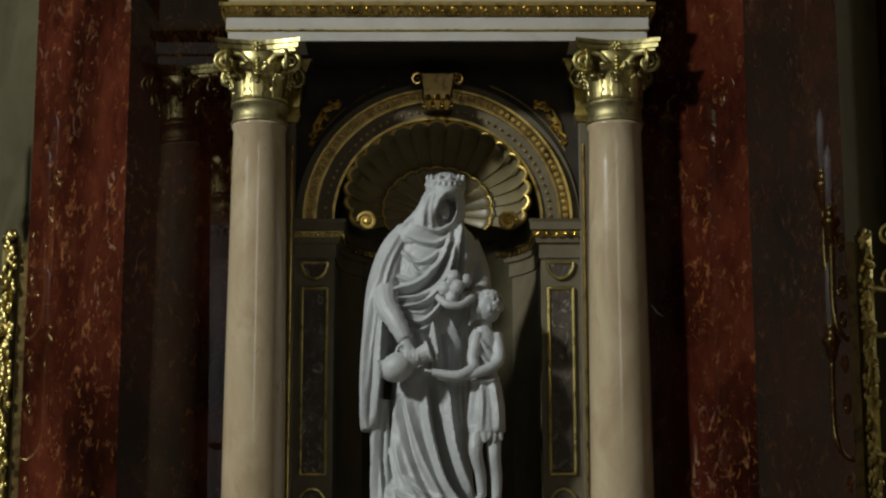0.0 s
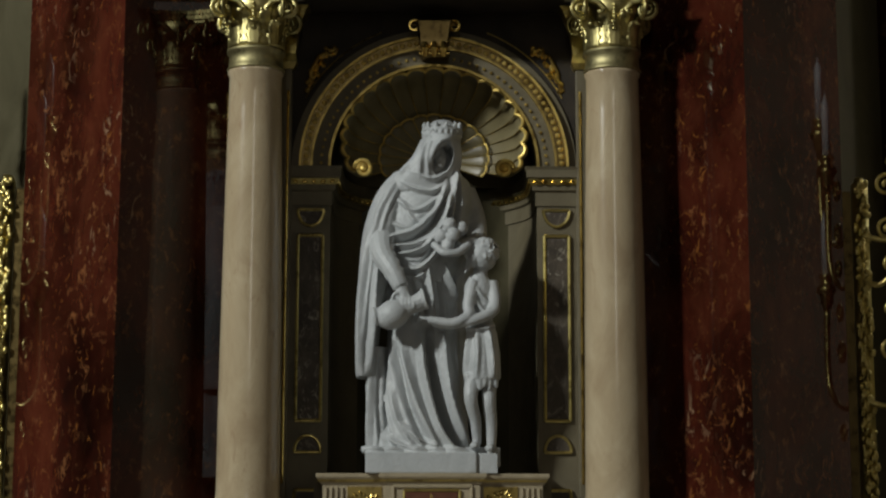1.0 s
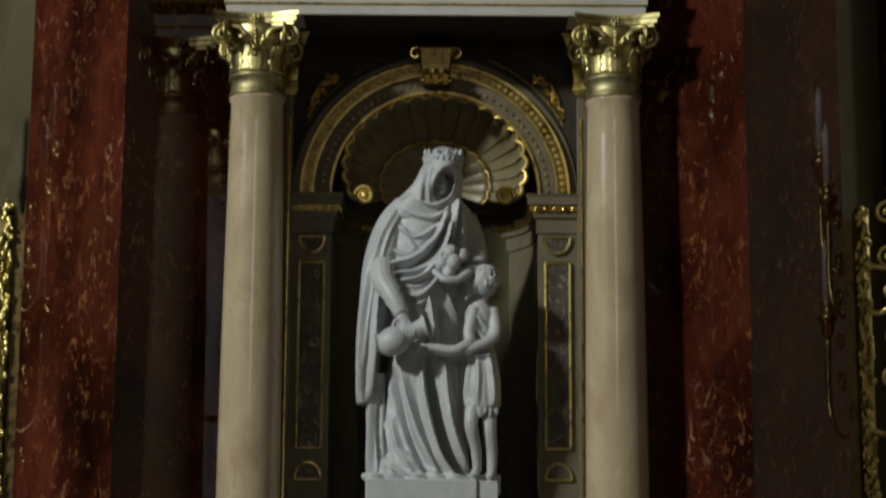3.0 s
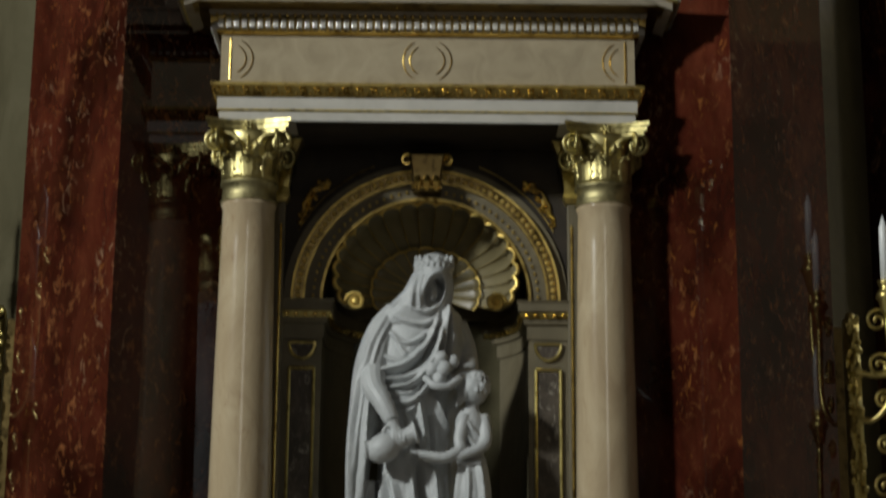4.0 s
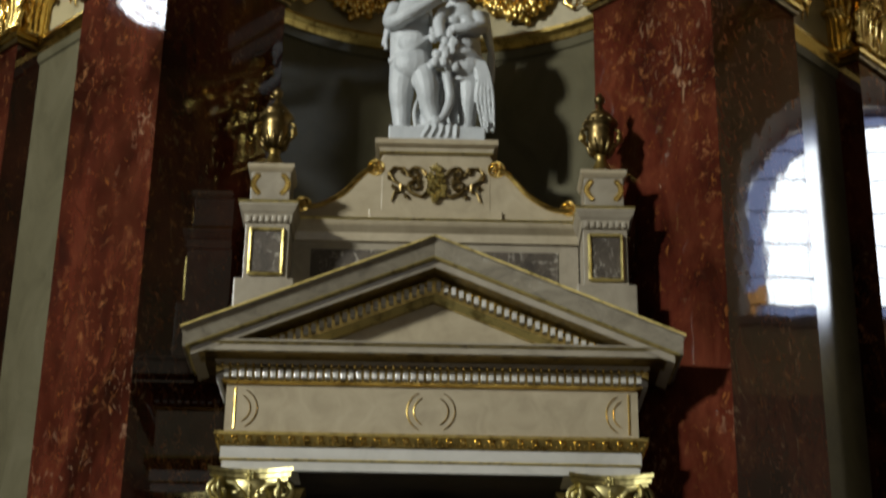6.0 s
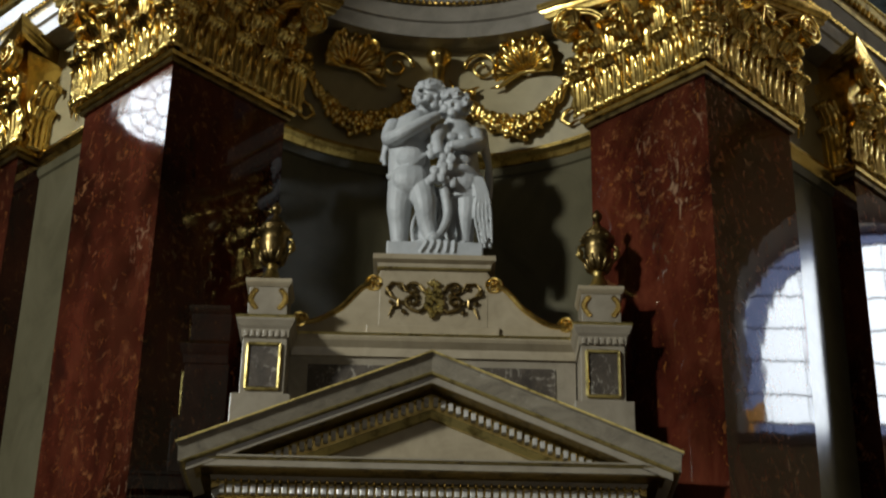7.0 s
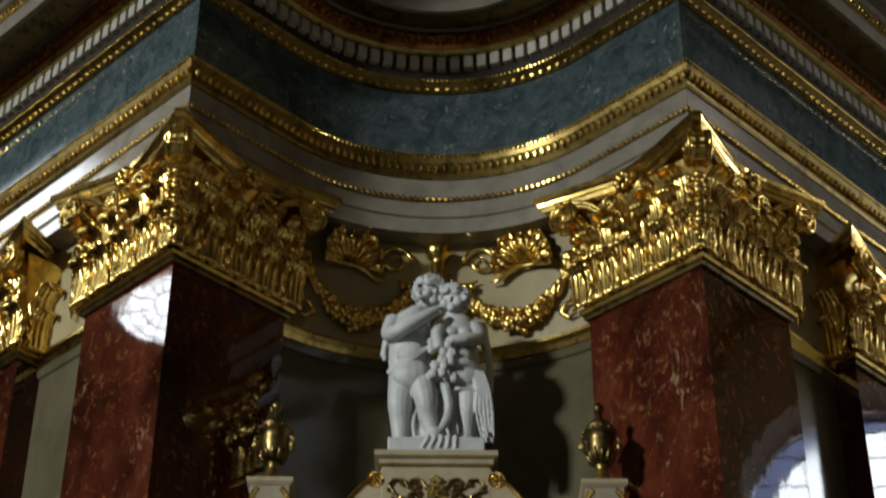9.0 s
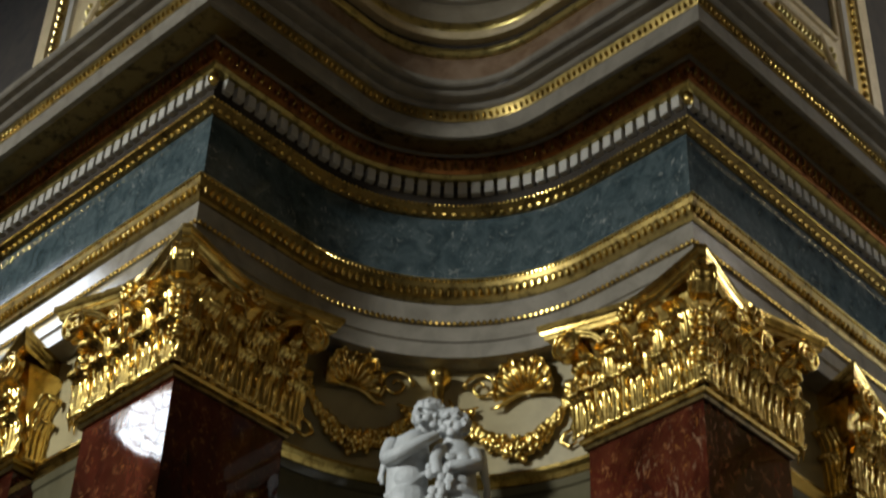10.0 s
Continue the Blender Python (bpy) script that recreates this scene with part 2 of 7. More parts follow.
def sweep(bm, path, profile, caps=True):
    """A closed profile of (p, z) drawn along a plan line."""
    rows = []
    for p, z in profile:
        rows.append([bm.verts.new((q.x, q.y, z)) for q in offset(path, p)])
    n = len(rows)
    for i in range(n):
        a, b = rows[i], rows[(i + 1) % n]
        for j in range(len(a) - 1):
            bm.faces.new((a[j], a[j + 1], b[j + 1], b[j]))
    if caps:
        bm.faces.new([r[0] for r in rows])
        bm.faces.new([r[-1] for r in rows][::-1])
    return bm


def swept(path, profile):
    return sweep(bmesh.new(), path, profile)


def lathe(bm, prof, cx, cy, n=32, base=0.0):
    rings = []
    for r, z in prof:
        if r < 1e-5:
            rings.append([bm.verts.new((cx, cy, base + z))])
        else:
            rings.append([bm.verts.new((cx + r * math.cos(2 * math.pi * k / n), cy + r * math.sin(2 * math.pi * k / n), base + z)) for k in range(n)])
    for a, b in zip(rings, rings[1:]):
        for k in range(n):
            k2 = (k + 1) % n
            if len(a) == 1 and len(b) > 1:
                bm.faces.new((a[0], b[k2], b[k]))
            elif len(b) == 1 and len(a) > 1:
                bm.faces.new((a[k], a[k2], b[0]))
            elif len(a) > 1:
                bm.faces.new((a[k], a[k2], b[k2], b[k]))
    for ring in (rings[0], rings[-1]):
        if len(ring) > 1:
            bm.faces.new(ring)
    return bm


def turned(prof, cx, cy, n=32):
    return lathe(bmesh.new(), prof, cx, cy, n)


def tube(bm, pts, radii, n=8, flat=1.0):
    """A round bar along points, its radius given as one number or one for each point."""
    pts = [Vector(p) for p in pts]
    if isinstance(radii, (int, float)):
        radii = [radii] * len(pts)
    rings, side = [], None
    for i, p in enumerate(pts):
        d = (pts[min(i + 1, len(pts) - 1)] - pts[max(i - 1, 0)]).normalized()
        if side is None:
            side = d.orthogonal().normalized()
        side = (side - d * side.dot(d)).normalized()
        up = d.cross(side)
        rings.append([bm.verts.new(p + (side * math.cos(2 * math.pi * k / n) + up * (flat * math.sin(2 * math.pi * k / n))) * radii[i]) for k in range(n)])
    for a, b in zip(rings, rings[1:]):
        for k in range(n):
            bm.faces.new((a[k], a[(k + 1) % n], b[(k + 1) % n], b[k]))
    bm.faces.new(rings[0][::-1])
    bm.faces.new(rings[-1])
    return bm


def ball(bm, c, r, seg=8, rings=5, turn=None):
    """An ellipsoid with half-axes r."""
    m = (turn or Matrix.Identity(3)).to_3x3()
    c = Vector(c)
    rows = []
    for i in range(rings + 1):
        a = math.pi * i / rings
        if i in (0, rings):
            rows.append([bm.verts.new(c + m @ Vector((0, 0, r[2] * math.cos(a))))])
        else:
            rows.append([bm.verts.new(c + m @ Vector((r[0] * math.sin(a) * math.cos(2 * math.pi * k / seg), r[1] * math.sin(a) * math.sin(2 * math.pi * k / seg), r[2] * math.cos(a)))) for k in range(seg)])
    for a, b in zip(rows, rows[1:]):
        for k in range(seg):
            k2 = (k + 1) % seg
            if len(a) == 1:
                bm.faces.new((a[0], b[k], b[k2]))
            elif len(b) == 1:
                bm.faces.new((a[k2], a[k], b[0]))
            else:
                bm.faces.new((a[k], b[k], b[k2], a[k2]))
    return bm


def extrude(bm, poly, y0, y1):
    """A plane figure of (x, z) made thick from y0 to y1."""
    a = [bm.verts.new((x, y0, z)) for x, z in poly]
    b = [bm.verts.new((x, y1, z)) for x, z in poly]
    n = len(poly)
    for i in range(n):
        bm.faces.new((a[i], a[(i + 1) % n], b[(i + 1) % n], b[i]))
    bm.faces.new(a[::-1])
    bm.faces.new(b)
    return bm


def along(path, step, p=0.0, ends=0.5):
    """Points at even steps along a plan line: place and direction."""
    pts = offset(path, p)
    out, left = [], step * ends
    for a, b in zip(pts, pts[1:]):
        d = b - a
        length = d.length
        while left <= length:
            out.append((a + d * (left / length), math.atan2(d.y, d.x)))
            left += step
        left -= length
    return out


def beads(path, p, z, step, r):
    """A row of small rounded bosses along a moulding."""
    bm = bmesh.new()
    for q, a in along(path, step, p):
        ball(bm, (q.x, q.y, z), r, 6, 4, Matrix.Rotation(a, 3, "Z"))
    return bm


def curve3(pts, n=14):
    """A smooth line through points."""
    pts = [Vector(p) for p in pts]
    out = []
    for i in range(len(pts) - 1):
        p0, p1, p2, p3 = pts[max(i - 1, 0)], pts[i], pts[i + 1], pts[min(i + 2, len(pts) - 1)]
        for k in range(n):
            t = k / n
            out.append(0.5 * ((2 * p1) + (p2 - p0) * t + (2 * p0 - 5 * p1 + 4 * p2 - p3) * t * t + (3 * p1 - p0 - 3 * p2 + p3) * t ** 3))
    return out + [pts[-1]]


def spiral(c, r0, turns, axis_u, axis_v, n=28, grow=0.12):
    """Points of a volute in the plane of two axes, from the outside in."""
    c, u, v = Vector(c), Vector(axis_u), Vector(axis_v)
    out = []
    for i in range(n):
        s = i / (n - 1)
        a = 2 * math.pi * turns * s
        r = r0 * (1 - s) ** 0.9 + r0 * grow
        out.append(c + u * (r * math.cos(a)) + v * (r * math.sin(a)))
    return out

# ---- the great wall: plan line of the pilasters' faces, 45 degree wings and a concave bay ----
CX, CY, KNEE, ROUND = 1.934, 10.75, 10.22, 1.742


def bay(reach):
    pts = [(-reach, CY - CX + reach), (-CX, CY)]
    for i in range(121):
        a = radians(-45 + 90 * i / 120)
        pts.append((ROUND * math.sin(a), KNEE + ROUND * math.cos(a)))
    return pts + [(CX, CY), (reach, CY - CX + reach)]


BAY = bay(12.6)
NEAR = bay(5.4)

wall = tagged(part("wall_great_bay", swept(BAY, [(-0.22, 0), (-0.22, 16.0), (-0.6, 16.0), (-0.6, 0)]), GREEN), "grey-green polished marble wall curving into a bay", "wall", kind="structure")
string = thing("string_course", (0, 12.1, 8.9), "narrow gilded string course along the marble wall", "moulding", kind="structure")
part("moulding", swept(BAY, [(-0.23, 8.86), (-0.19, 8.88), (-0.17, 8.92), (-0.14, 8.95), (-0.14, 8.98), (-0.23, 8.99)]), GOLD, string)
part("under_moulding", swept(BAY, [(-0.23, 8.78), (-0.2, 8.8), (-0.18, 8.86), (-0.23, 8.86)]), GREEN, string)
panel = tagged(part("relief_panel", swept(NEAR, [(-0.23, 8.99), (-0.21, 8.99), (-0.21, 10.02), (-0.23, 10.02)]), PANEL), "ochre painted panel between the gilded capitals", "wall panel", kind="structure")

# entablature
ent = thing("great_entablature", (0, 11.9, 10.0), "white and blue-green marble entablature with gilded mouldings", "entablature", kind="structure")
part("architrave", swept(BAY, [(-0.4, 10.02), (0.0, 10.02), (0.0, 10.16), (0.02, 10.17), (0.02, 10.32), (0.05, 10.34), (0.05, 10.52), (-0.4, 10.52)]), LINTEL, ent)
part("bead_row", beads(NEAR, 0.042, 10.335, 0.05, (0.024, 0.02, 0.022)), GOLD, ent)
# ground in the shade gold, with a brighter gold line on its top edge
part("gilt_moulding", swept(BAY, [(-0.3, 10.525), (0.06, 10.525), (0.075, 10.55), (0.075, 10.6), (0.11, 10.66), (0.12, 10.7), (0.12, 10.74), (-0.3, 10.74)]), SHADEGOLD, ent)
part("gilt_line", swept(BAY, [(0.05, 10.728), (0.126, 10.728), (0.13, 10.734), (0.126, 10.742), (0.05, 10.742)]), OLDGOLD, ent)
part("egg_row", beads(NEAR, 0.092, 10.625, 0.066, (0.023, 0.03, 0.045)), GOLD, ent)
part("fine_bead_row", beads(NEAR, 0.122, 10.715, 0.04, (0.014, 0.014, 0.018)), GOLD, ent)
part("frieze", swept(BAY, [(-0.3, 10.745), (0.045, 10.745), (0.045, 11.45), (-0.3, 11.45)]), SLATE, ent, "blue-green veined marble frieze")
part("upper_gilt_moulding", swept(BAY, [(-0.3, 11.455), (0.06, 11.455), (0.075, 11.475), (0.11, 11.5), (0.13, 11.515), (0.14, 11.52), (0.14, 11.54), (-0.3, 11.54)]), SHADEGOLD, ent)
part("upper_egg_row", beads(NEAR, 0.085, 11.475, 0.085, (0.03, 0.026, 0.022)), GOLD, ent)
part("rope_row", beads(NEAR, 0.14, 11.53, 0.04, (0.016, 0.014, 0.013)), GOLD, ent)
# near-black ground puts the shade of the gaps between dentils into colour
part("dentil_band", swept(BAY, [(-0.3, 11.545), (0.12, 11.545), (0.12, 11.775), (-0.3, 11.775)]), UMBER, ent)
part("gilt_fillet", swept(BAY, [(-0.3, 11.777), (0.2, 11.777), (0.22, 11.785), (0.24, 11.797), (-0.3, 11.797)]), OLDGOLD, ent)
part("egg_moulding", swept(BAY, [(-0.3, 11.8), (0.25, 11.8), (0.265, 11.83), (0.31, 11.9), (0.315, 11.93), (-0.3, 11.93)]), REDGOLD, ent, "red and gold carved egg moulding")
part("egg_and_dart", beads(NEAR, 0.3, 11.88, 0.09, (0.016, 0.024, 0.058)), GOLD, ent)
part("egg_shells", beads(NEAR, 0.285, 11.86, 0.06, (0.022, 0.02, 0.045)), REDGOLD, ent)
part("corona", swept(BAY, [(-0.3, 11.935), (0.33, 11.935), (0.345, 11.955), (0.63, 11.955), (0.645, 11.84), (0.66, 11.83), (0.7, 11.83), (0.7, 12.0), (-0.3, 12.0)]), LINTEL, ent)
# dark bronze strip deepens the shade under the corona by colour
part("soffit", swept(BAY, [(0.35, 11.945), (0.625, 11.945), (0.625, 11.953), (0.35, 11.953)]), BRONZE, ent, "soffit strip coloured dark bronze for the cornice's shade")
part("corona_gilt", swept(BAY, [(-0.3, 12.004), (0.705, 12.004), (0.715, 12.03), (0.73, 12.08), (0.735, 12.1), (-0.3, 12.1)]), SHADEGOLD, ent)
part("corona_bead_row", beads(NEAR, 0.722, 12.045, 0.058, (0.017, 0.02, 0.036)), GOLD, ent)
part("cymatium", swept(BAY, [(-0.3, 12.105), (0.74, 12.105), (0.76, 12.118), (0.775, 12.14), (0.765, 12.155), (0.83, 12.155), (0.87, 12.16), (0.895, 12.18), (0.885, 12.2), (0.94, 12.2), (0.96, 12.215), (0.96, 12.26), (-0.3, 12.28)]), LINTEL, ent)
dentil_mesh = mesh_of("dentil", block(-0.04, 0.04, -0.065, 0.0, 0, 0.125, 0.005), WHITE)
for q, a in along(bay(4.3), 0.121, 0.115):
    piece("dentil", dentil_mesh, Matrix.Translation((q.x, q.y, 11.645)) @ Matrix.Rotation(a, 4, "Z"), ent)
for side in (-1, 1):
    bm = bmesh.new()
    lathe(bm, [(0.0, 0.0), (0.03, 0.02), (0.05, 0.07), (0.04, 0.12), (0.015, 0.15), (0.0, 0.155)], side * CX, CY - 0.27, 12, 11.58)
    part("corner_pine_cone", bm, GOLD, ent, "", True)

# upper storey above the cornice
upper = thing("upper_storey", (0, 12, 12.28), "ochre, gilded and brown marble upper storey behind the cornice", "wall", kind="structure")
part("wall", swept(BAY, [(0.7, 12.282), (0.7, 16.5), (-0.3, 16.5), (-0.3, 12.282)]), OCHRE, upper)
CURVE = [(-CX, CY)] + NEAR[2:-2] + [(CX, CY)]
for name, z0, z1, p, mat, label in (("brown_band", 12.285, 12.72, 0.75, BROWN, "polished brown marble band"), ("gilt_ring", 12.722, 12.765, 0.775, OLDGOLD, "gilded ring moulding"),
                                    ("dim_gilt_band", 12.768, 12.84, 0.76, OLDGOLD, ""), ("dark_groove", 12.842, 12.925, 0.72, UMBER, ""), ("pale_ring", 12.928, 13.02, 0.8, OCHRE, ""),
                                    ("gilt_cavetto", 13.022, 13.15, 0.78, OLDGOLD, ""), ("grey_cove", 13.152, 13.4, 0.76, GREY, ""), ("upper_pale_ring", 13.402, 13.5, 0.82, WHITE, "")):
    h = z1 - z0
    part(name, swept(CURVE, [(0.6, z0), (p - 0.012, z0), (p, z0 + 0.25 * h), (p, z1 - 0.25 * h), (p - 0.012, z1), (0.6, z1)]), mat, upper, label)


def wing_point(side, s, z, p):
    """A place on the wing wall, s metres along it from the knee and p proud."""
    k = math.sqrt(0.5)
    return Vector((side * (CX + s * k + p * k), CY + s * k - p * k, z))


def wing_slab(side, s0, s1, z0, z1, p0, p1):
    bm = bmesh.new()
    v = [bm.verts.new(wing_point(side, s, z, p)) for z in (z0, z1) for p in (p0, p1) for s in (s0, s1)]
    for q in ((0, 2, 3, 1), (4, 5, 7, 6), (0, 1, 5, 4), (1, 3, 7, 5), (3, 2, 6, 7), (2, 0, 4, 6)):
        bm.faces.new([v[i] for i in q])
    return bm


def wing_rail(side, ends, r, mat, name):
    part(name, tube(bmesh.new(), [wing_point(side, s, z, 0.71) for s, z in ends], r, 8), mat, upper)


for side in (-1, 1):
    first = 1.7 if side > 0 else 1.47
    part("gilt_strip", wing_slab(side, first, first + 0.18, 12.3, 16.3, 0.68, 0.73), DEEPGOLD, upper)
    bm = bmesh.new()
    for i in range(38):
        ball(bm, wing_point(side, first + 0.09, 12.36 + 0.1 * i, 0.73), (0.04, 0.04, 0.036), 6, 4)
    part("gilt_boss_row", bm, GOLD, upper)["kind"] = "stuff"
    part("white_strip", wing_slab(side, first + 0.2, first + 0.36, 12.3, 16.3, 0.68, 0.75), OCHRE, upper)
    part("dark_recess", wing_slab(side, first + 0.38, first + 2.4, 12.3, 16.3, 0.68, 0.715), UMBER, upper)
    part("pale_strip", wing_slab(side, first - 0.1, first - 0.02, 12.3, 16.3, 0.68, 0.74), WHITE, upper)
    part("ledge", wing_slab(side, -0.1, first - 0.12, 12.29, 12.5, 0.68, 0.78), OCHRE, upper)
    # coffer: dark field in a frame of mouldings with a carved band below it
    d = first - 1.7
    part("coffer_field", wing_slab(side, 0.72 + d, 1.42 + d, 13.3, 15.6, 0.68, 0.706), UMBER, upper)
    for ends, r, mat in ((((0.5 + d, 13.03), (1.15 + d, 13.05)), 0.035, OCHRE), (((1.15 + d, 13.05), (1.47 + d, 12.6)), 0.035, OCHRE), (((0.6 + d, 13.22), (1.45 + d, 13.22)), 0.03, OCHRE),
                         (((0.62 + d, 13.24), (0.62 + d, 15.5)), 0.03, OCHRE), (((1.46 + d, 13.24), (1.46 + d, 15.5)), 0.03, OCHRE), (((0.3 + d, 12.8), (1.2 + d, 12.8)), 0.025, DEEPGOLD),
                         (((1.24 + d, 13.0), (1.47 + d, 12.7)), 0.014, OLDGOLD), (((0.68 + d, 13.27), (1.42 + d, 13.27)), 0.014, OLDGOLD)):
        wing_rail(side, ends, r, mat, "coffer_rib")
    bm = bmesh.new()
    for i in range(12):
        c = wing_point(side, 0.5 + d + 0.058 * i, 12.915, 0.715)
        ball(bm, c, (0.026, 0.026, 0.05), 6, 4)
    for i in range(7):
        ball(bm, wing_point(side, 1.32 + d + 0.02 * (i % 3), 12.72 + 0.045 * i, 0.715), (0.03, 0.03, 0.026), 6, 4)
    part("carved_band", bm, OLDGOLD, upper)["kind"] = "stuff"

# pilasters
FACE = 1.08


def knee_path(side, lo, hi, back=0.3):
    """An L in plan round the corner, from left to right; lo and hi are the lengths of the inner and outer face."""
    k = math.sqrt(0.5)
    inner_end, outer_end = (CX - lo * k, CY + lo * k), (CX + hi * k, CY + hi * k)
    pts = [(inner_end[0] + back * k, inner_end[1] + back * k), inner_end, (CX, CY), outer_end, (outer_end[0] - back * k, outer_end[1] + back * k)]
    return pts if side > 0 else [(-x, y) for x, y in pts[::-1]]


def solid(path, z0, z1):
    """An upright prism over a plan figure."""
    bm = bmesh.new()
    a = [bm.verts.new((*q, z0)) for q in path]
    b = [bm.verts.new((*q, z1)) for q in path]
    n = len(path)
    for i in range(n):
        bm.faces.new((a[i], a[(i + 1) % n], b[(i + 1) % n], b[i]))
    bm.faces.new(a[::-1])
    bm.faces.new(b)
    return bm


BASE_PROFILES = (("plinth", [(-0.2, 0.0), (0.2, 0.0), (0.2, 1.42), (0.17, 1.45), (-0.2, 1.45)]),
                 ("lower_torus", [(-0.2, 1.455), (0.16, 1.455), (0.17, 1.5), (0.165, 1.56), (0.14, 1.6), (-0.2, 1.6)]),
                 ("upper_torus", [(-0.2, 1.605), (0.1, 1.605), (0.12, 1.63), (0.13, 1.67), (0.125, 1.7), (0.07, 1.715), (0.02, 1.72), (-0.2, 1.72)]))
pilasters = []
for side in (-1, 1):
    ob = thing("corner_pilaster", (side * CX, CY + 0.2, 0), "giant polished red marble pilaster with white base and gilded capital", "pilaster", "giant pilasters")
    path = knee_path(side, FACE, FACE)
    part("shaft", solid([tuple(q) for q in offset(path, 0.0)], 1.7, 8.93), RED, ob)
    for name, prof in BASE_PROFILES:
        part(name, swept(path, prof), WHITE, ob, "white marble base moulding")
    pilasters.append((ob, path, side))
    # the next pilaster along the wing
    k = math.sqrt(0.5)
    s0, s1 = 1.98, 3.1
    run = [(CX + s0 * k - 0.3 * k, CY + s0 * k + 0.3 * k), (CX + s0 * k, CY + s0 * k), (CX + s1 * k, CY + s1 * k), (CX + s1 * k - 0.3 * k, CY + s1 * k + 0.3 * k)]
    if side < 0:
        run = [(-x, y) for x, y in run[::-1]]
    ob2 = thing("wing_pilaster", (side * (CX + 2.5 * k), CY + 2.5 * k + 0.2, 0), "dark red marble pilaster on the receding wing wall", "pilaster", "giant pilasters")
    part("shaft", solid(run, 1.7, 8.93), RED, ob2)
    for name, prof in BASE_PROFILES:
        part(name, swept(run, prof), WHITE, ob2, "white marble base moulding")
    pilasters.append((ob2, run, side))

# ---- the rest of the church, that closes the place ----
tagged(part("floor", block(-13.6, 13.6, -16.4, 24, -0.3, 0, 0), FLOORING), "dim polished marble church floor", "floor", kind="structure")
tagged(part("ceiling", block(-13.9, 13.9, -16.4, 24, 22, 22.4, 0), PLASTER), "dim plaster church ceiling", "ceiling", kind="structure")
tagged(part("wall_north_upper", swept(BAY, [(-0.3, 16.5), (-0.3, 22), (-0.6, 22), (-0.6, 16.5)]), PLASTER), "dim plaster wall above the upper storey", "wall", kind="structure")


def pierced(name, x0, x1, y0, y1, z0, z1, hole, label, turn=0):
    """A wall with one opening: a closed line of (y, z) that bulges outward from its middle."""
    bm = bmesh.new()
    cy, cz = sum(y for y, z in hole) / len(hole), sum(z for y, z in hole) / len(hole)

    def edge(y, z):
        dy, dz = y - cy, z - cz
        f = min((y1 - cy) / dy if dy > 1e-6 else 1e9, (y0 - cy) / dy if dy < -1e-6 else 1e9, (z1 - cz) / dz if dz > 1e-6 else 1e9, (z0 - cz) / dz if dz < -1e-6 else 1e9)
        return cy + f * dy, cz + f * dz
    corners = {(y0, z0), (y0, z1), (y1, z0), (y1, z1)}
    n = len(hole)
    rim = [edge(*q) for q in hole]
    loops = [[bm.verts.new((x, *q)) for q in line] for x in (x0, x1) for line in (hole, rim)]
    for i in range(n):
        j = (i + 1) % n
        a, b = rim[i], rim[j]
        pick = [c for c in corners if abs(a[0] - b[0]) > 1e-6 and abs(a[1] - b[1]) > 1e-6 and ((c[0] == a[0] or c[1] == a[1] or abs(c[0] - a[0]) < 1e-6 or abs(c[1] - a[1]) < 1e-6) and (abs(c[0] - b[0]) < 1e-6 or abs(c[1] - b[1]) < 1e-6))]
        for inner_loop, outer_loop, x in ((loops[0], loops[1], x0), (loops[2], loops[3], x1)):
            extra = [bm.verts.new((x, *c)) for c in pick[:1]]
            bm.faces.new([inner_loop[i], outer_loop[i], *extra, outer_loop[j], inner_loop[j]])
        bm.faces.new((loops[0][i], loops[0][j], loops[2][j], loops[2][i]))
    if turn:
        bmesh.ops.rotate(bm, verts=bm.verts, cent=(0, 0, 0), matrix=Matrix.Rotation(radians(turn), 3, "Z"))
    return tagged(part(name, bm, PLASTER), label, "wall", kind="structure")


def rect(y0, y1, z0, z1):
    return [(y0, z0), ((y0 + y1) / 2, z0), (y1, z0), (y1, (z0 + z1) / 2), (y1, z1), ((y0 + y1) / 2, z1), (y0, z1), (y0, (z0 + z1) / 2)]


def arch_line(mid, half, foot, spring, rise, n=24):
    """A round-headed opening, from its right foot over the top to its left foot."""
    return [(mid + half, foot)] + [(mid + half * math.cos(math.pi * i / n), spring + rise * math.sin(math.pi * i / n)) for i in range(n + 1)] + [(mid - half, foot)]


def round_line(mid, z, r, n=28):
    return [(mid + r * math.cos(2 * math.pi * i / n), z + r * math.sin(2 * math.pi * i / n)) for i in range(n)]


WIDE, OPEN, CLEAR = arch_line(15.2, 2.27, 10.62, 12.35, 2.1), arch_line(15.2, 2.09, 10.72, 12.2, 1.95), arch_line(15.2, 1.82, 11.02, 12.1, 1.72)
tagged(part("wall_east_base", block(13.0, 13.6, -16, 23, 0, 9.6, 0), PLASTER), "dim plaster lower part of the side wall", "wall", kind="structure")
pierced("wall_east", 13.0, 13.6, -16, 23, 9.6, 16.6, WIDE, "pale plaster side wall with an arched window").data.materials[0] = OCHRE
# this high opening is added for the fill lamp, out of view and reflections
pierced("wall_east_top", 13.0, 13.6, -16, 23, 16.6, 22, rect(10.45, 12.55, 17.2, 19.2), "dim plaster side wall with a high opening")
pierced("wall_west_far", -13.6, -13.0, 5, 23, 0, 16.62, round_line(12.75, 15.78, 0.78), "dim plaster side wall with a rose window")
pierced("wall_west_top", -13.6, -13.0, 5, 23, 16.62, 22, rect(13.95, 15.9, 16.75, 18.7), "dim plaster side wall with a high opening")
# unseen; the opening's top edge is set to cut the front light above the cornice
pierced("wall_west_near", -13.6, -13.0, -16, 5, 0, 22, rect(-2.6, 2.6, 9.0, 13.5), "dim plaster side wall with a nave window")
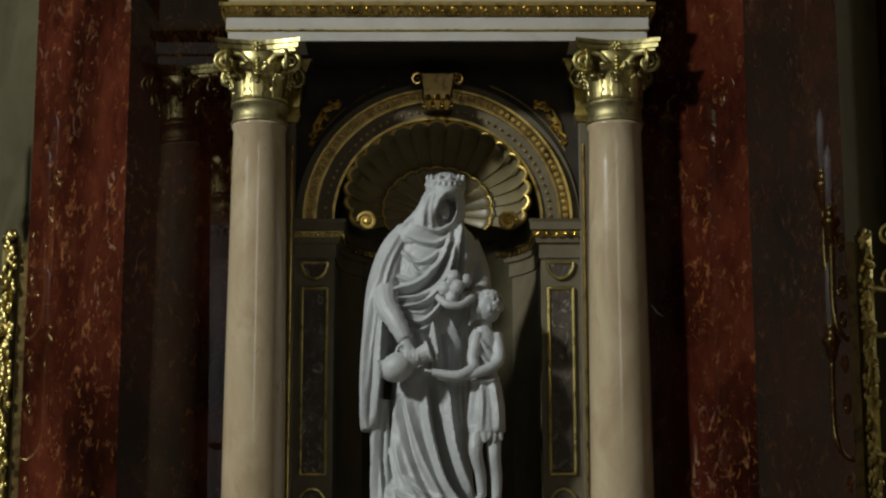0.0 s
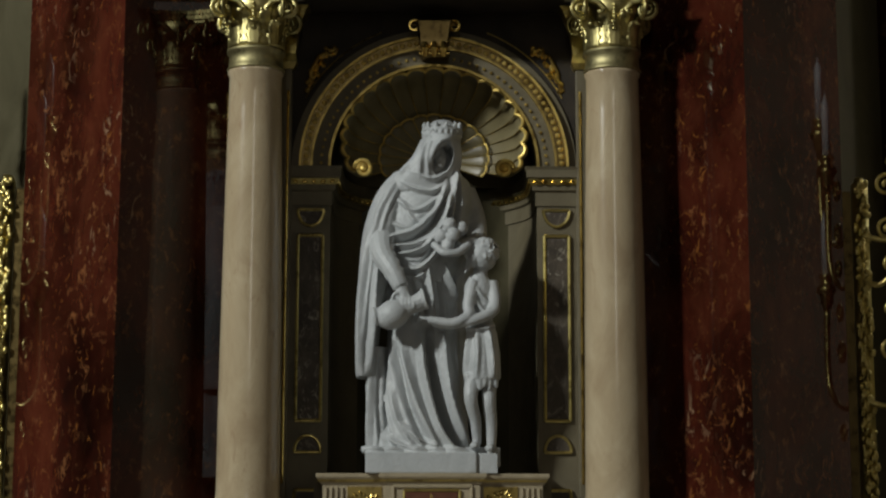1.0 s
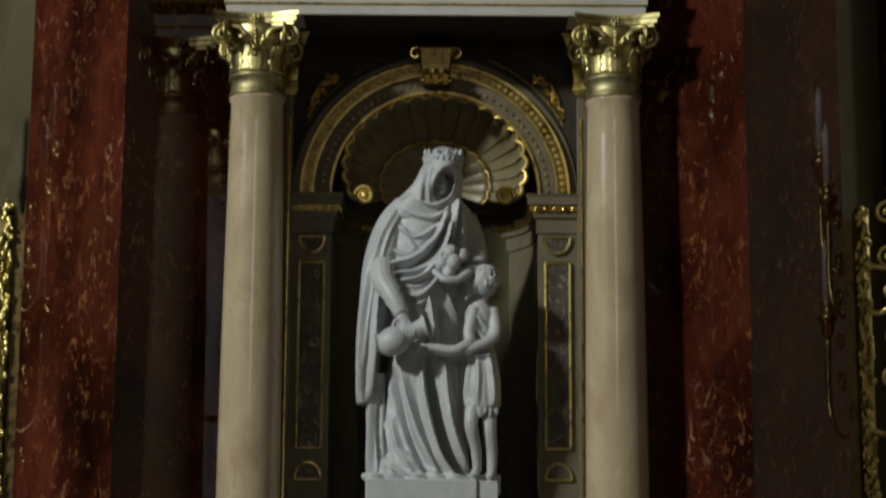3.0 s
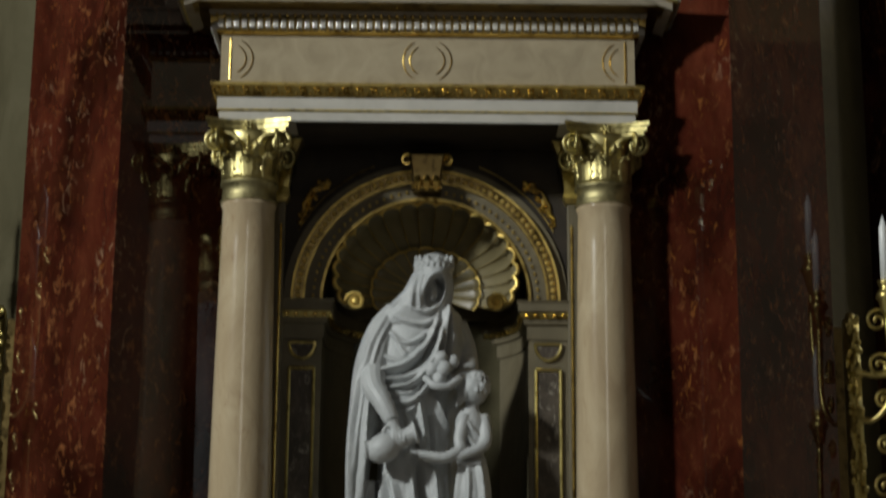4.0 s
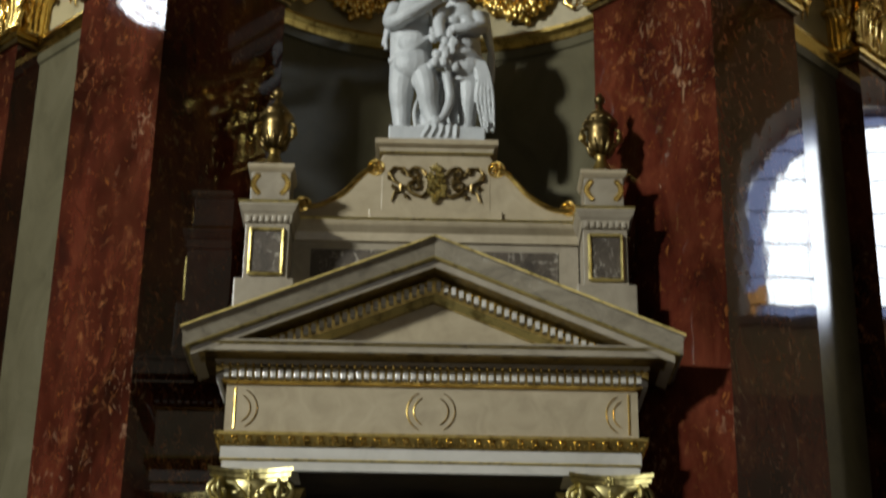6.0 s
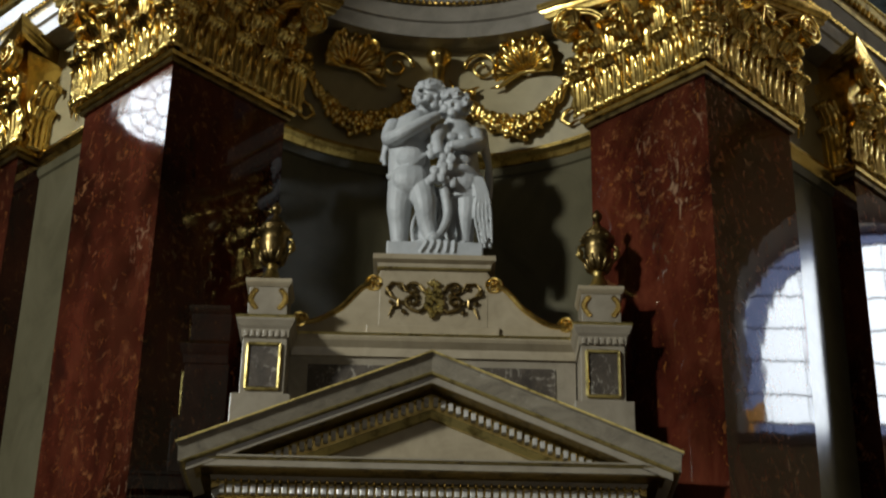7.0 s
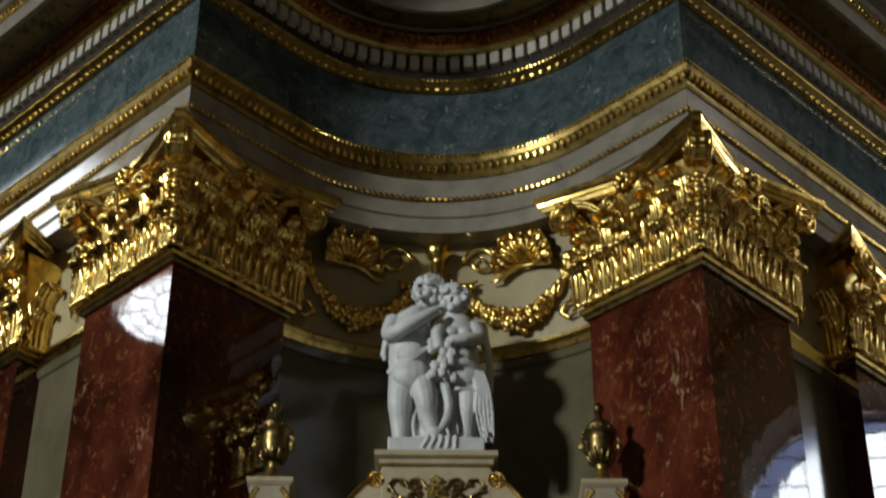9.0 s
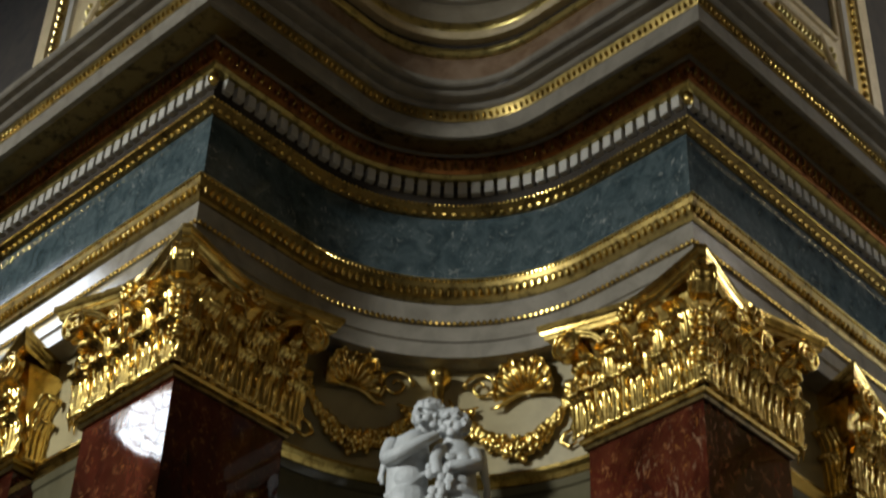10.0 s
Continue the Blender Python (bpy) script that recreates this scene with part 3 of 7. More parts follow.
pierced("wall_south", -16.4, -16.0, -13.6, 13.6, 0, 22, rect(-1.5, 1.4, 5.6, 12.5), "dim plaster wall across the nave", 90)


def ring_strip(lines, mat, name, parent):
    """A thin shell between closed or open lines of points, one after another."""
    bm = bmesh.new()
    rows = [[bm.verts.new(q) for q in line] for line in lines]
    for a, b in zip(rows, rows[1:]):
        for i in range(len(a) - 1):
            bm.faces.new((a[i], a[i + 1], b[i + 1], b[i]))
    return part(name, bm, mat, parent)


window = thing("window_1", (13.3, 15.2, 10.7), "tall arched church window with pale blue glass border", "window", kind="structure")
ring_strip([[(13.0, *q) for q in WIDE], [(13.36, *q) for q in OPEN], [(13.6, *q) for q in OPEN]], PLASTER, "window_reveal", window)
bm = bmesh.new()
box(bm, 12.94, 13.6, 12.9, 17.5, 10.56, 10.7)
part("window_sill", bm, PLASTER, window)
for i in range(len(OPEN) - 1):
    if i in (0, len(OPEN) - 2) or i % 2 == 1:
        j = i + 1 if i in (0, len(OPEN) - 2) else min(i + 2, len(OPEN) - 2)
        steps = 3 if i in (0, len(OPEN) - 2) else 1
        for m in range(steps):
            f0, f1 = m / steps, (m + 1) / steps
            pa, pb = [Vector(OPEN[i]).lerp(Vector(OPEN[j]), f) for f in (f0, f1)]
            qa, qb = [Vector(CLEAR[i]).lerp(Vector(CLEAR[j]), f) for f in (f0, f1)]
            bm = bmesh.new()
            bm.faces.new([bm.verts.new((13.4, *q)) for q in (pa, pb, qb, qa)])
            foot = (i == 0 and m == 0) or (i == len(OPEN) - 2 and m == 2)
            part("pane", bm, AMBER_GLASS if foot else BLUE_GLASS, window)
for i in range(11):
    y = 13.2 + 0.36 * i
    bm = bmesh.new()
    bm.faces.new([bm.verts.new((13.4, *q)) for q in ((y, 10.72), (y + 0.36, 10.72), (y + 0.36, 11.02), (y, 11.02))])
    part("pane", bm, BLUE_GLASS, window)
bm = bmesh.new()
tube(bm, [(13.38, *q) for q in CLEAR], 0.016, 6)
tube(bm, [(13.38, 13.1, 11.02), (13.38, 17.3, 11.02)], 0.016, 6)
for i in range(6):
    y = 13.38 + 0.61 * i
    top = 12.1 + 1.72 * math.sqrt(max(0.0, 1 - ((y - 15.2) / 1.82) ** 2))
    tube(bm, [(13.38, y, 10.72), (13.38, y, top)], 0.011, 6)
for z in (11.45, 11.95, 12.45, 12.95, 13.4):
    w = 2.09 if z < 12.2 else 2.09 * math.sqrt(max(0.0, 1 - ((z - 12.2) / 1.95) ** 2))
    tube(bm, [(13.38, 15.2 - w, z), (13.38, 15.2 + w, z)], 0.013, 6)
part("window_frame", bm, LEAD, window)
# gilded arch on the side wall above the window
gilt_arch = thing("gilded_wall_arch", (12.95, 13.75, 14.6), "gilded carved arch band on the side wall", "moulding", kind="structure")
for r0, r1, mat, name in ((0.72, 0.8, OLDGOLD, "inner_band"), (0.82, 0.96, DEEPGOLD, "carved_band"), (0.98, 1.06, OLDGOLD, "outer_band")):
    lines = []
    for r, x in ((r0, 13.0), (r0, 12.93), (r1, 12.93), (r1, 13.0)):
        lines.append([(x, 13.75 + r * math.cos(math.pi * i / 30), 14.6 + 1.05 * r * math.sin(math.pi * i / 30)) for i in range(31)])
    ring_strip(lines, mat, name, gilt_arch)
bm = bmesh.new()
for i in range(26):
    a = math.pi * (i + 0.5) / 26
    ball(bm, (12.92, 13.75 + 0.89 * math.cos(a), 14.6 + 0.935 * math.sin(a)), (0.03, 0.04, 0.04), 6, 4)
part("boss_row", bm, GOLD, gilt_arch)["kind"] = "stuff"

rose = thing("window_2", (-13.05, 12.75, 15.78), "round rose window with dark lead tracery", "window", kind="structure")
bm = bmesh.new()
for q in (0.22, 0.44, 0.62, 0.77):
    tube(bm, [(-13.2, *p) for p in round_line(12.75, 15.78, q, 36)] + [(-13.2, 12.75 + q, 15.78)], 0.012, 6)
for i in range(12):
    a = 2 * math.pi * (i + 0.4) / 12
    tube(bm, [(-13.2, 12.75 + r * math.cos(a + 0.1 * r), 15.78 + r * math.sin(a + 0.1 * r)) for r in (0.22, 0.5, 0.78)], 0.012, 6)
part("window_frame", bm, LEAD, rose)
ring_strip([[(x, *p) for p in round_line(12.75, 15.78, r, 28)] + [(x, 12.75 + r, 15.78)] for x, r in ((-13.0, 0.96), (-12.95, 0.94), (-12.95, 0.82), (-13.0, 0.78), (-13.3, 0.77))], WHITE, "stone_ring", rose)
# the bars at x 13.05 belong to the added opening of the fill lamp
for nm, x, y0, y1, z0, z1, ny, nz in (("window_3", -13.05, 13.95, 15.9, 16.7, 18.7, 3, 4), ("added_opening", 13.05, 10.45, 12.55, 17.2, 19.2, 3, 3), ("window_4", -13.05, -2.6, 2.6, 9.0, 13.5, 2, 2)):
    ob = thing(nm, (x, (y0 + y1) / 2, z0), "dark lead bars across an opening in the side wall", "window", kind="structure")
    bm = bmesh.new()
    for i in range(1, ny):
        tube(bm, [(x, y0 + (y1 - y0) * i / ny, z0), (x, y0 + (y1 - y0) * i / ny, z1)], 0.02, 6)
    for i in range(1, nz):
        tube(bm, [(x, y0, z0 + (z1 - z0) * i / nz), (x, y1, z0 + (z1 - z0) * i / nz)], 0.02, 6)
    part("window_frame", bm, LEAD, ob)

# ---- the aedicule ----
COLX, COLY = 1.135, 11.0
aed = thing("altar_aedicule", (0, 11.2, 0), "cream marble altar aedicule with gilded mouldings and pediment", "altar")
part("altar_block", block(-1.62, 1.62, 10.45, 11.9, 0, 1.02, 0.02), CREAM, aed)
LEDGE = [(-1.66, 11.6), (-1.66, 10.72), (-0.78, 10.72), (-0.78, 10.86), (0.78, 10.86), (0.78, 10.72), (1.66, 10.72), (1.66, 11.6)]
part("gradine", swept(LEDGE, [(-0.3, 1.02), (-0.03, 1.02), (-0.03, 1.4), (0.0, 1.42), (0.03, 1.45), (0.05, 1.46), (0.05, 1.5), (-0.3, 1.5)]), CREAM, aed)
part("gradine_core", block(-1.5, 1.5, 10.98, 11.9, 1.02, 1.495, 0), CREAM, aed)

# back wall with its arched opening
Y0, SPRING, ARCH = 11.4, 3.95, 0.675


def arched_wall():
    arc = [(ARCH * math.cos(math.pi - math.pi * i / 32), SPRING + ARCH * math.sin(math.pi * i / 32)) for i in range(33)]
    figure = [(1.3, 1.5), (1.3, 5.06), (-1.3, 5.06), (-1.3, 1.5), (-ARCH, 1.5)] + arc + [(ARCH, 1.5)]
    return extrude(bmesh.new(), figure, Y0, Y0 + 0.3)


part("back_wall", arched_wall(), TAUPE, aed, "grey marble back wall with an arched opening")


def half_round(r, y, n=28):
    return [(-r * math.cos(math.pi * i / n), y + r * math.sin(math.pi * i / n)) for i in range(n + 1)]


NICHE = half_round(ARCH, Y0 + 0.28)
part("niche_wall", swept(NICHE, [(0.0, 1.5), (0.0, SPRING + 0.05), (-0.06, SPRING + 0.05), (-0.06, 1.5)]), TAUPE, aed, "curved grey marble niche wall")
part("niche_floor", block(-0.75, 0.75, 11.3, 12.08, 1.49, 1.93, 0), TAUPE, aed)
IMPOST = [(-0.93, Y0), (-ARCH, Y0), (-ARCH, Y0 + 0.28)] + NICHE[1:-1] + [(ARCH, Y0 + 0.28), (ARCH, Y0), (0.93, Y0)]
part("impost", swept(IMPOST, [(-0.03, 3.7), (0.012, 3.7), (0.012, 3.79), (0.03, 3.8), (0.04, 3.86), (0.07, 3.88), (0.07, 3.93), (0.08, 3.95), (-0.03, 3.95)]), TAUPE, aed)
part("impost_gilt", swept(IMPOST, [(-0.02, 3.835), (0.043, 3.835), (0.055, 3.85), (0.06, 3.87), (-0.02, 3.87)]), OLDGOLD, aed)
part("impost_bead_row", beads(IMPOST, 0.055, 3.85, 0.06, (0.018, 0.014, 0.014)), GOLD, aed)


def arc_band(r0, r1, y0, y1, n=48, top=SPRING):
    """A ring of the archivolt."""
    bm = bmesh.new()
    rows = []
    for r, y in ((r0, y0), (r1, y0), (r1, y1), (r0, y1)):
        rows.append([bm.verts.new((r * math.cos(math.pi * i / n), y, top + r * math.sin(math.pi * i / n))) for i in range(n + 1)])
    for k in range(4):
        a, b = rows[k], rows[(k + 1) % 4]
        for i in range(n):
            bm.faces.new((a[i], a[i + 1], b[i + 1], b[i]))
    bm.faces.new([r[0] for r in rows])
    bm.faces.new([r[-1] for r in rows][::-1])
    return bm


spandrel = [(0.93 * math.cos(math.pi * i / 32), SPRING + 0.93 * math.sin(math.pi * i / 32)) for i in range(33)] + [(-0.93, 4.995), (0.93, 4.995)]
# thin dark slab over the spandrels, standing for the shade below the soffit
part("spandrel_shade", extrude(bmesh.new(), spandrel, 11.388, 11.41), UMBER, aed, "spandrels above the arch, coloured dark for the soffit's shade")
for s in (-1, 1):
    part("spandrel_line", tube(bmesh.new(), [(s * 0.96 * math.cos(a), 11.385, SPRING + 0.98 * math.sin(a)) for a in np.linspace(0.5, 1.2, 16)], 0.005, 6), DEEPGOLD, aed)
part("archivolt_inner", arc_band(0.675, 0.79, 11.36, 11.42), TAUPE, aed)
part("archivolt_rim", arc_band(0.672, 0.69, 11.345, 11.42), DEEPGOLD, aed)
part("archivolt_fillet", arc_band(0.79, 0.805, 11.34, 11.42), DEEPGOLD, aed)
part("archivolt_band", arc_band(0.805, 0.865, 11.35, 11.42), BRONZE, aed, "gilded band of the arch with raised studs")
part("archivolt_edge", arc_band(0.865, 0.88, 11.33, 11.42), RIMGOLD, aed)
part("archivolt_outer", arc_band(0.88, 0.93, 11.37, 11.42), TAUPE, aed)
bm = bmesh.new()
for i in range(44):
    a = math.pi * (i + 0.5) / 44
    ball(bm, (0.735 * math.cos(a), 11.355, SPRING + 0.735 * math.sin(a)), (0.011, 0.012, 0.011), 6, 4)
for i in range(56):
    a = math.pi * (i + 0.5) / 56
    ball(bm, (0.835 * math.cos(a), 11.345, SPRING + 0.835 * math.sin(a)), (0.018, 0.014, 0.018), 6, 4)
part("archivolt_beading", bm, RIMGOLD, aed)

# keystone bracket
bm = bmesh.new()
extrude(bm, [(-0.115, 4.9), (0.115, 4.9), (0.085, 4.72), (-0.085, 4.72)], 11.2, 11.4)
extrude(bm, [(-0.105, 4.72), (0.105, 4.72), (0.09, 4.66), (-0.09, 4.66)], 11.24, 11.4)
bmesh.ops.bevel(bm, geom=bm.edges[:], offset=0.008, segments=1, affect="EDGES")
key = part("keystone", bm, BRONZE, aed, "dark keystone bracket with gilded scroll")
bm = bmesh.new()
for x in (-0.06, 0.0, 0.06):
    tube(bm, [(x, 11.19, 4.74), (x, 11.17, 4.7), (x, 11.2, 4.655)], [0.02, 0.028, 0.016], 8)
tube(bm, spiral((-0.13, 11.22, 4.86), 0.04, 1.5, (1, 0, 0), (0, 0, 1)), 0.01, 6)
tube(bm, spiral((0.13, 11.22, 4.86), 0.04, 1.5, (-1, 0, 0), (0, 0, 1)), 0.01, 6)
tube(bm, [(-0.1, 11.22, 4.68), (0.1, 11.22, 4.68)], 0.016, 8)
part("scroll", bm, GOLD, key)


def conch(s0, s1, depth0, depth1, lobes, radius, zc, squash=1.0, n=8):
    """A fluted half dome that fans from the foot of the shell to its scalloped rim; also its rim and the lines between the flutes."""
    bm = bmesh.new()
    cols = lobes * 12
    span0, span1 = radians(-27), radians(207)

    def spot(u, s):
        a = span0 + (span1 - span0) * u
        rib = abs(math.sin(math.pi * lobes * u)) ** 0.7
        r = radius * s * (1 + 0.05 * (rib - 0.5) * s)
        hollow = depth0 + (depth1 - depth0) * math.sqrt(max(0.0, 1 - s * s))
        return Vector((r * math.cos(a), Y0 + hollow + 0.018 * s * (1 - rib), zc + squash * r * math.sin(a)))
    grid = [[bm.verts.new(spot(i / cols, s0 + (s1 - s0) * j / n)) for i in range(cols + 1)] for j in range(n + 1)]
    for a, b in zip(grid, grid[1:]):
        for i in range(cols):
            bm.faces.new((a[i], a[i + 1], b[i + 1], b[i]))
    lines = [[spot(k / lobes, s0 + (s1 - s0) * j / n) for j in range(n + 1)] for k in range(lobes + 1)]
    return bm, [v.co.copy() for v in grid[-1]], lines


bm, rim, veins = conch(0.5, 1.0, 0.0, 0.5, 19, 0.59, 4.14, 0.8)
shell = part("shell", bm, SHELLSTONE, aed, "ochre scallop shell half-dome with gilded rim", True)
mod = shell.modifiers.new("thick", "SOLIDIFY")
mod.thickness, mod.offset = 0.02, 1
bm, rim2, veins2 = conch(0.02, 0.62, 0.06, 0.46, 15, 0.59, 4.1, 0.8)
inner_shell = part("inner_shell", bm, SHELLSTONE, aed, "", True)
mod = inner_shell.modifiers.new("thick", "SOLIDIFY")
mod.thickness, mod.offset = 0.015, 1
for nm, line, r, host in (("shell_rim", rim, 0.0125, shell), ("inner_rim", rim2, 0.007, inner_shell)):
    part(nm, tube(bmesh.new(), [p + Vector((0, -0.02, 0)) for p in line], r, 8), RIMGOLD, host)
for nm, lines, host in (("flute_line", veins, shell), ("inner_flute_line", veins2, inner_shell)):
    bm = bmesh.new()
    for line in lines:
        tube(bm, [p + Vector((0, -0.002, 0)) for p in line], 0.004, 5)
    part(nm, bm, DEEPGOLD, host)["kind"] = "stuff"
for s in (-1, 1):
    bm = bmesh.new()
    tube(bm, spiral((s * 0.46, 11.36, 3.94), 0.055, 1.7, (s, 0, 0), (0, 0, 1), 28), 0.016, 8)
    ball(bm, (s * 0.46, 11.36, 3.94), (0.025, 0.03, 0.025))
    part("shell_volute", bm, RIMGOLD, shell)
part("dome_backing", extrude(bmesh.new(), [(0.74 * math.cos(a), SPRING + 0.74 * math.sin(a)) for a in np.linspace(0, math.pi, 25)], 12.02, 12.06), TAUPE, aed)


def panel_frames(s):
    """Violet marble panels with thin gilded frames beside the opening."""
    x0, x1, y = 0.72, 0.88, 11.4
    marble_bm, gilt = bmesh.new(), bmesh.new()
    zs = (2.3, 3.5)
    box(marble_bm, *sorted((s * x0, s * x1)), y - 0.012, y + 0.01, *zs)
    for a, b in (((x0, zs[0]), (x0, zs[1])), ((x1, zs[0]), (x1, zs[1])), ((x0, zs[0]), (x1, zs[0])), ((x0, zs[1]), (x1, zs[1]))):
        tube(gilt, [(s * a[0], y - 0.015, a[1]), (s * b[0], y - 0.015, b[1])], 0.011, 6)
    mid, r = (x0 + x1) / 2, 0.085
    for zc, sign in ((3.67, -1), (2.1, 1)):
        arc = [(s * (mid + r * math.cos(t)), zc + sign * r * 1.25 * math.sin(t)) for t in np.linspace(0, math.pi, 14)]
        extrude(marble_bm, arc, y - 0.012, y + 0.01)
        tube(gilt, [(x, y - 0.015, z) for x, z in arc], 0.01, 6)
        tube(gilt, [(arc[0][0], y - 0.015, zc), (arc[-1][0], y - 0.015, zc)], 0.01, 6)
    box(marble_bm, *sorted((s * 0.71, s * 0.88)), y - 0.012, y + 0.01, 1.68, 1.86)
    for a, b in (((0.71, 1.68), (0.71, 1.86)), ((0.88, 1.68), (0.88, 1.86)), ((0.71, 1.68), (0.88, 1.68)), ((0.71, 1.86), (0.88, 1.86))):
        tube(gilt, [(s * a[0], y - 0.015, a[1]), (s * b[0], y - 0.015, b[1])], 0.011, 6)
    p = part("inlay_panel", marble_bm, VIOLET, aed, "violet veined marble inlay with thin gilded frame")
    part("gilt_frame", gilt, OLDGOLD, p)


for s in (-1, 1):
    panel_frames(s)
    # flat pilaster behind the column
    x0, x1 = sorted((s * 0.93, s * 1.29))
    pil = part("rear_pilaster", block(x0, x1, 11.33, 11.42, 1.5, 4.6, 0.006), TAUPE, aed)
    bm = bmesh.new()
    for x in (x0 + 0.025, x1 - 0.025):
        tube(bm, [(x, 11.328, 1.9), (x, 11.328, 4.45)], 0.009, 6)
    part("gilt_edge", bm, GOLD, pil)
    bm = swept([(x0 - 0.01, 11.42), (x0 - 0.01, 11.32), (x1 + 0.01, 11.32), (x1 + 0.01, 11.42)], [(-0.05, 4.6), (0.0, 4.6), (0.02, 4.64), (0.01, 4.7), (0.03, 4.85), (0.08, 4.98), (0.1, 5.0), (0.1, 5.04), (-0.05, 5.04)])
    part("rear_capital", bm, OLDGOLD, pil)
    # foliage in the spandrel
    bm = bmesh.new()
    rnd = random.Random(7)
    for i in range(16):
        t = i / 15
        x, z = s * (0.66 + 0.17 * t + rnd.uniform(-0.02, 0.02)), 4.75 - 0.28 * t * t + rnd.uniform(-0.03, 0.03)
        ball(bm, (x, 11.385, z), (0.03, 0.015, 0.02), 6, 4, Matrix.Rotation(rnd.uniform(0, 3), 3, "Y"))
    tube(bm, [(s * 0.66, 11.39, 4.74), (s * 0.76, 11.38, 4.7), (s * 0.81, 11.38, 4.6), (s * 0.835, 11.39, 4.45)], [0.012, 0.016, 0.014, 0.006], 6)
    part("spandrel_foliage", bm, GOLD, aed)

# entablature of the aedicule
TOPP = [(-1.33, 11.62), (-1.33, 10.83), (1.33, 10.83), (1.33, 11.62)]
part("architrave", swept(TOPP, [(-0.3, 5.0), (0.0, 5.0), (0.0, 5.068), (0.012, 5.074), (0.012, 5.152), (-0.3, 5.152)]), WHITE, aed, "white marble architrave")
part("architrave_line", swept(TOPP, [(-0.1, 5.062), (0.006, 5.062), (0.014, 5.068), (0.014, 5.075), (-0.1, 5.075)]), OLDGOLD, aed)
# undersides of the architrave: their shade is put into the umber colour
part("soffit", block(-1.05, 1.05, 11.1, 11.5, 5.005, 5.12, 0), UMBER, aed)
part("architrave_soffit_shade", block(-0.84, 0.84, 10.85, 11.12, 4.99, 5.004, 0.002), UMBER, aed, "thin panel between the columns, coloured dark as soffit shade")
part("architrave_gilt", swept(TOPP, [(-0.1, 5.154), (0.018, 5.154), (0.03, 5.168), (0.045, 5.212), (0.055, 5.218), (0.055, 5.24), (-0.1, 5.24)]), DEEPGOLD, aed)
part("architrave_egg_row", beads(TOPP, 0.044, 5.2, 0.091, (0.022, 0.014, 0.022)), GOLD, aed)
part("architrave_dart_row", beads(TOPP, 0.032, 5.172, 0.0303, (0.008, 0.01, 0.012)), GOLD, aed)
part("frieze", swept(TOPP, [(-0.3, 5.242), (0.0, 5.242), (0.0, 5.6), (-0.3, 5.6)]), CREAM, aed, "cream marble frieze with gilded rings")
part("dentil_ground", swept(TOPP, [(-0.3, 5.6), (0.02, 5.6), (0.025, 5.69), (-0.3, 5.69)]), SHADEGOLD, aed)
part("dentil_line", swept(TOPP, [(-0.1, 5.575), (0.012, 5.575), (0.03, 5.585), (0.03, 5.598), (-0.1, 5.598)]), GOLD, aed)
part("corona", swept(TOPP, [(-0.3, 5.692), (0.06, 5.692), (0.09, 5.725), (0.22, 5.727), (0.22, 5.78), (0.235, 5.787), (0.235, 5.8), (-0.3, 5.8)]), GREY, aed)
# darker strip painted in for the shade beneath the corona
part("corona_soffit_shade", swept(TOPP, [(0.07, 5.716), (0.212, 5.721), (0.212, 5.7255), (0.07, 5.724)]), SHADEGOLD, aed)
part("corona_line", swept(TOPP, [(0.1, 5.771), (0.226, 5.771), (0.23, 5.777), (0.226, 5.783), (0.1, 5.783)]), OLDGOLD, aed)
small_dentil = mesh_of("small_dentil", block(-0.016, 0.016, -0.05, 0.0, 0, 0.06, 0.003), WHITE)
for q, a in along(TOPP, 0.0503, 0.02):
    piece("dentil", small_dentil, Matrix.Translation((q.x, q.y, 5.603)) @ Matrix.Rotation(a, 4, "Z"), aed)
part("dentil_bead", beads(TOPP, 0.06, 5.69, 0.0503, (0.011, 0.012, 0.018)), GOLD, aed)
for x, sides in ((-0.005, (-1, 1)), (-1.28, (1,)), (1.28, (-1,))):
    for s in sides:
        for r in (0.156, 0.112):
            part("gilt_arc", tube(bmesh.new(), [(x + s * r * math.cos(t), 10.828, 5.412 + 0.14 * r / 0.15 * math.sin(t)) for t in np.linspace(-1.05, 1.05, 12)], [0.002] + [0.0045] * 10 + [0.002], 6), GOLD, aed)
for x in (-1.27, 1.27):
    part("gilt_bar", tube(bmesh.new(), [(x, 10.828, 5.275), (x, 10.828, 5.55)], 0.007, 6), GOLD, aed)

# pediment
SLOPE, APEX, HALF = 0.415, 6.523, 1.6


def rake(dz0, dz1, y0, y1, reach, back, kick=0.0):
    """One member of the raking cornice, both slopes in one mesh."""
    bm = bmesh.new()
    for s in (-1, 1):
        rows = []
        for x in (0.0, s * reach):
            t = APEX - SLOPE * abs(x)
            rows.append([bm.verts.new(v) for v in ((x, y0, t + dz0), (x, y1, t + dz1), (x, back, t + dz1), (x, back, t + dz0))])
        for k in range(4):
            bm.faces.new((rows[0][k], rows[0][(k + 1) % 4], rows[1][(k + 1) % 4], rows[1][k]))
        bm.faces.new(rows[1])
    return bm


ped = part("pediment", rake(0.0, -0.02, 10.515, 10.52, HALF + 0.01, 11.15), STREAK, aed, "grey marble pediment with gilded lines")
part("raking_cyma", rake(-0.02, -0.125, 10.53, 10.575, HALF, 11.1), STREAK, ped)
part("raking_line", rake(-0.001, -0.014, 10.505, 10.507, HALF + 0.015, 10.52), OLDGOLD, ped)
part("raking_fillet", rake(-0.127, -0.142, 10.565, 10.57, HALF - 0.02, 11.1), OLDGOLD, ped)
part("raking_corona", rake(-0.144, -0.19, 10.6, 10.605, HALF - 0.05, 11.1), GREY, ped)
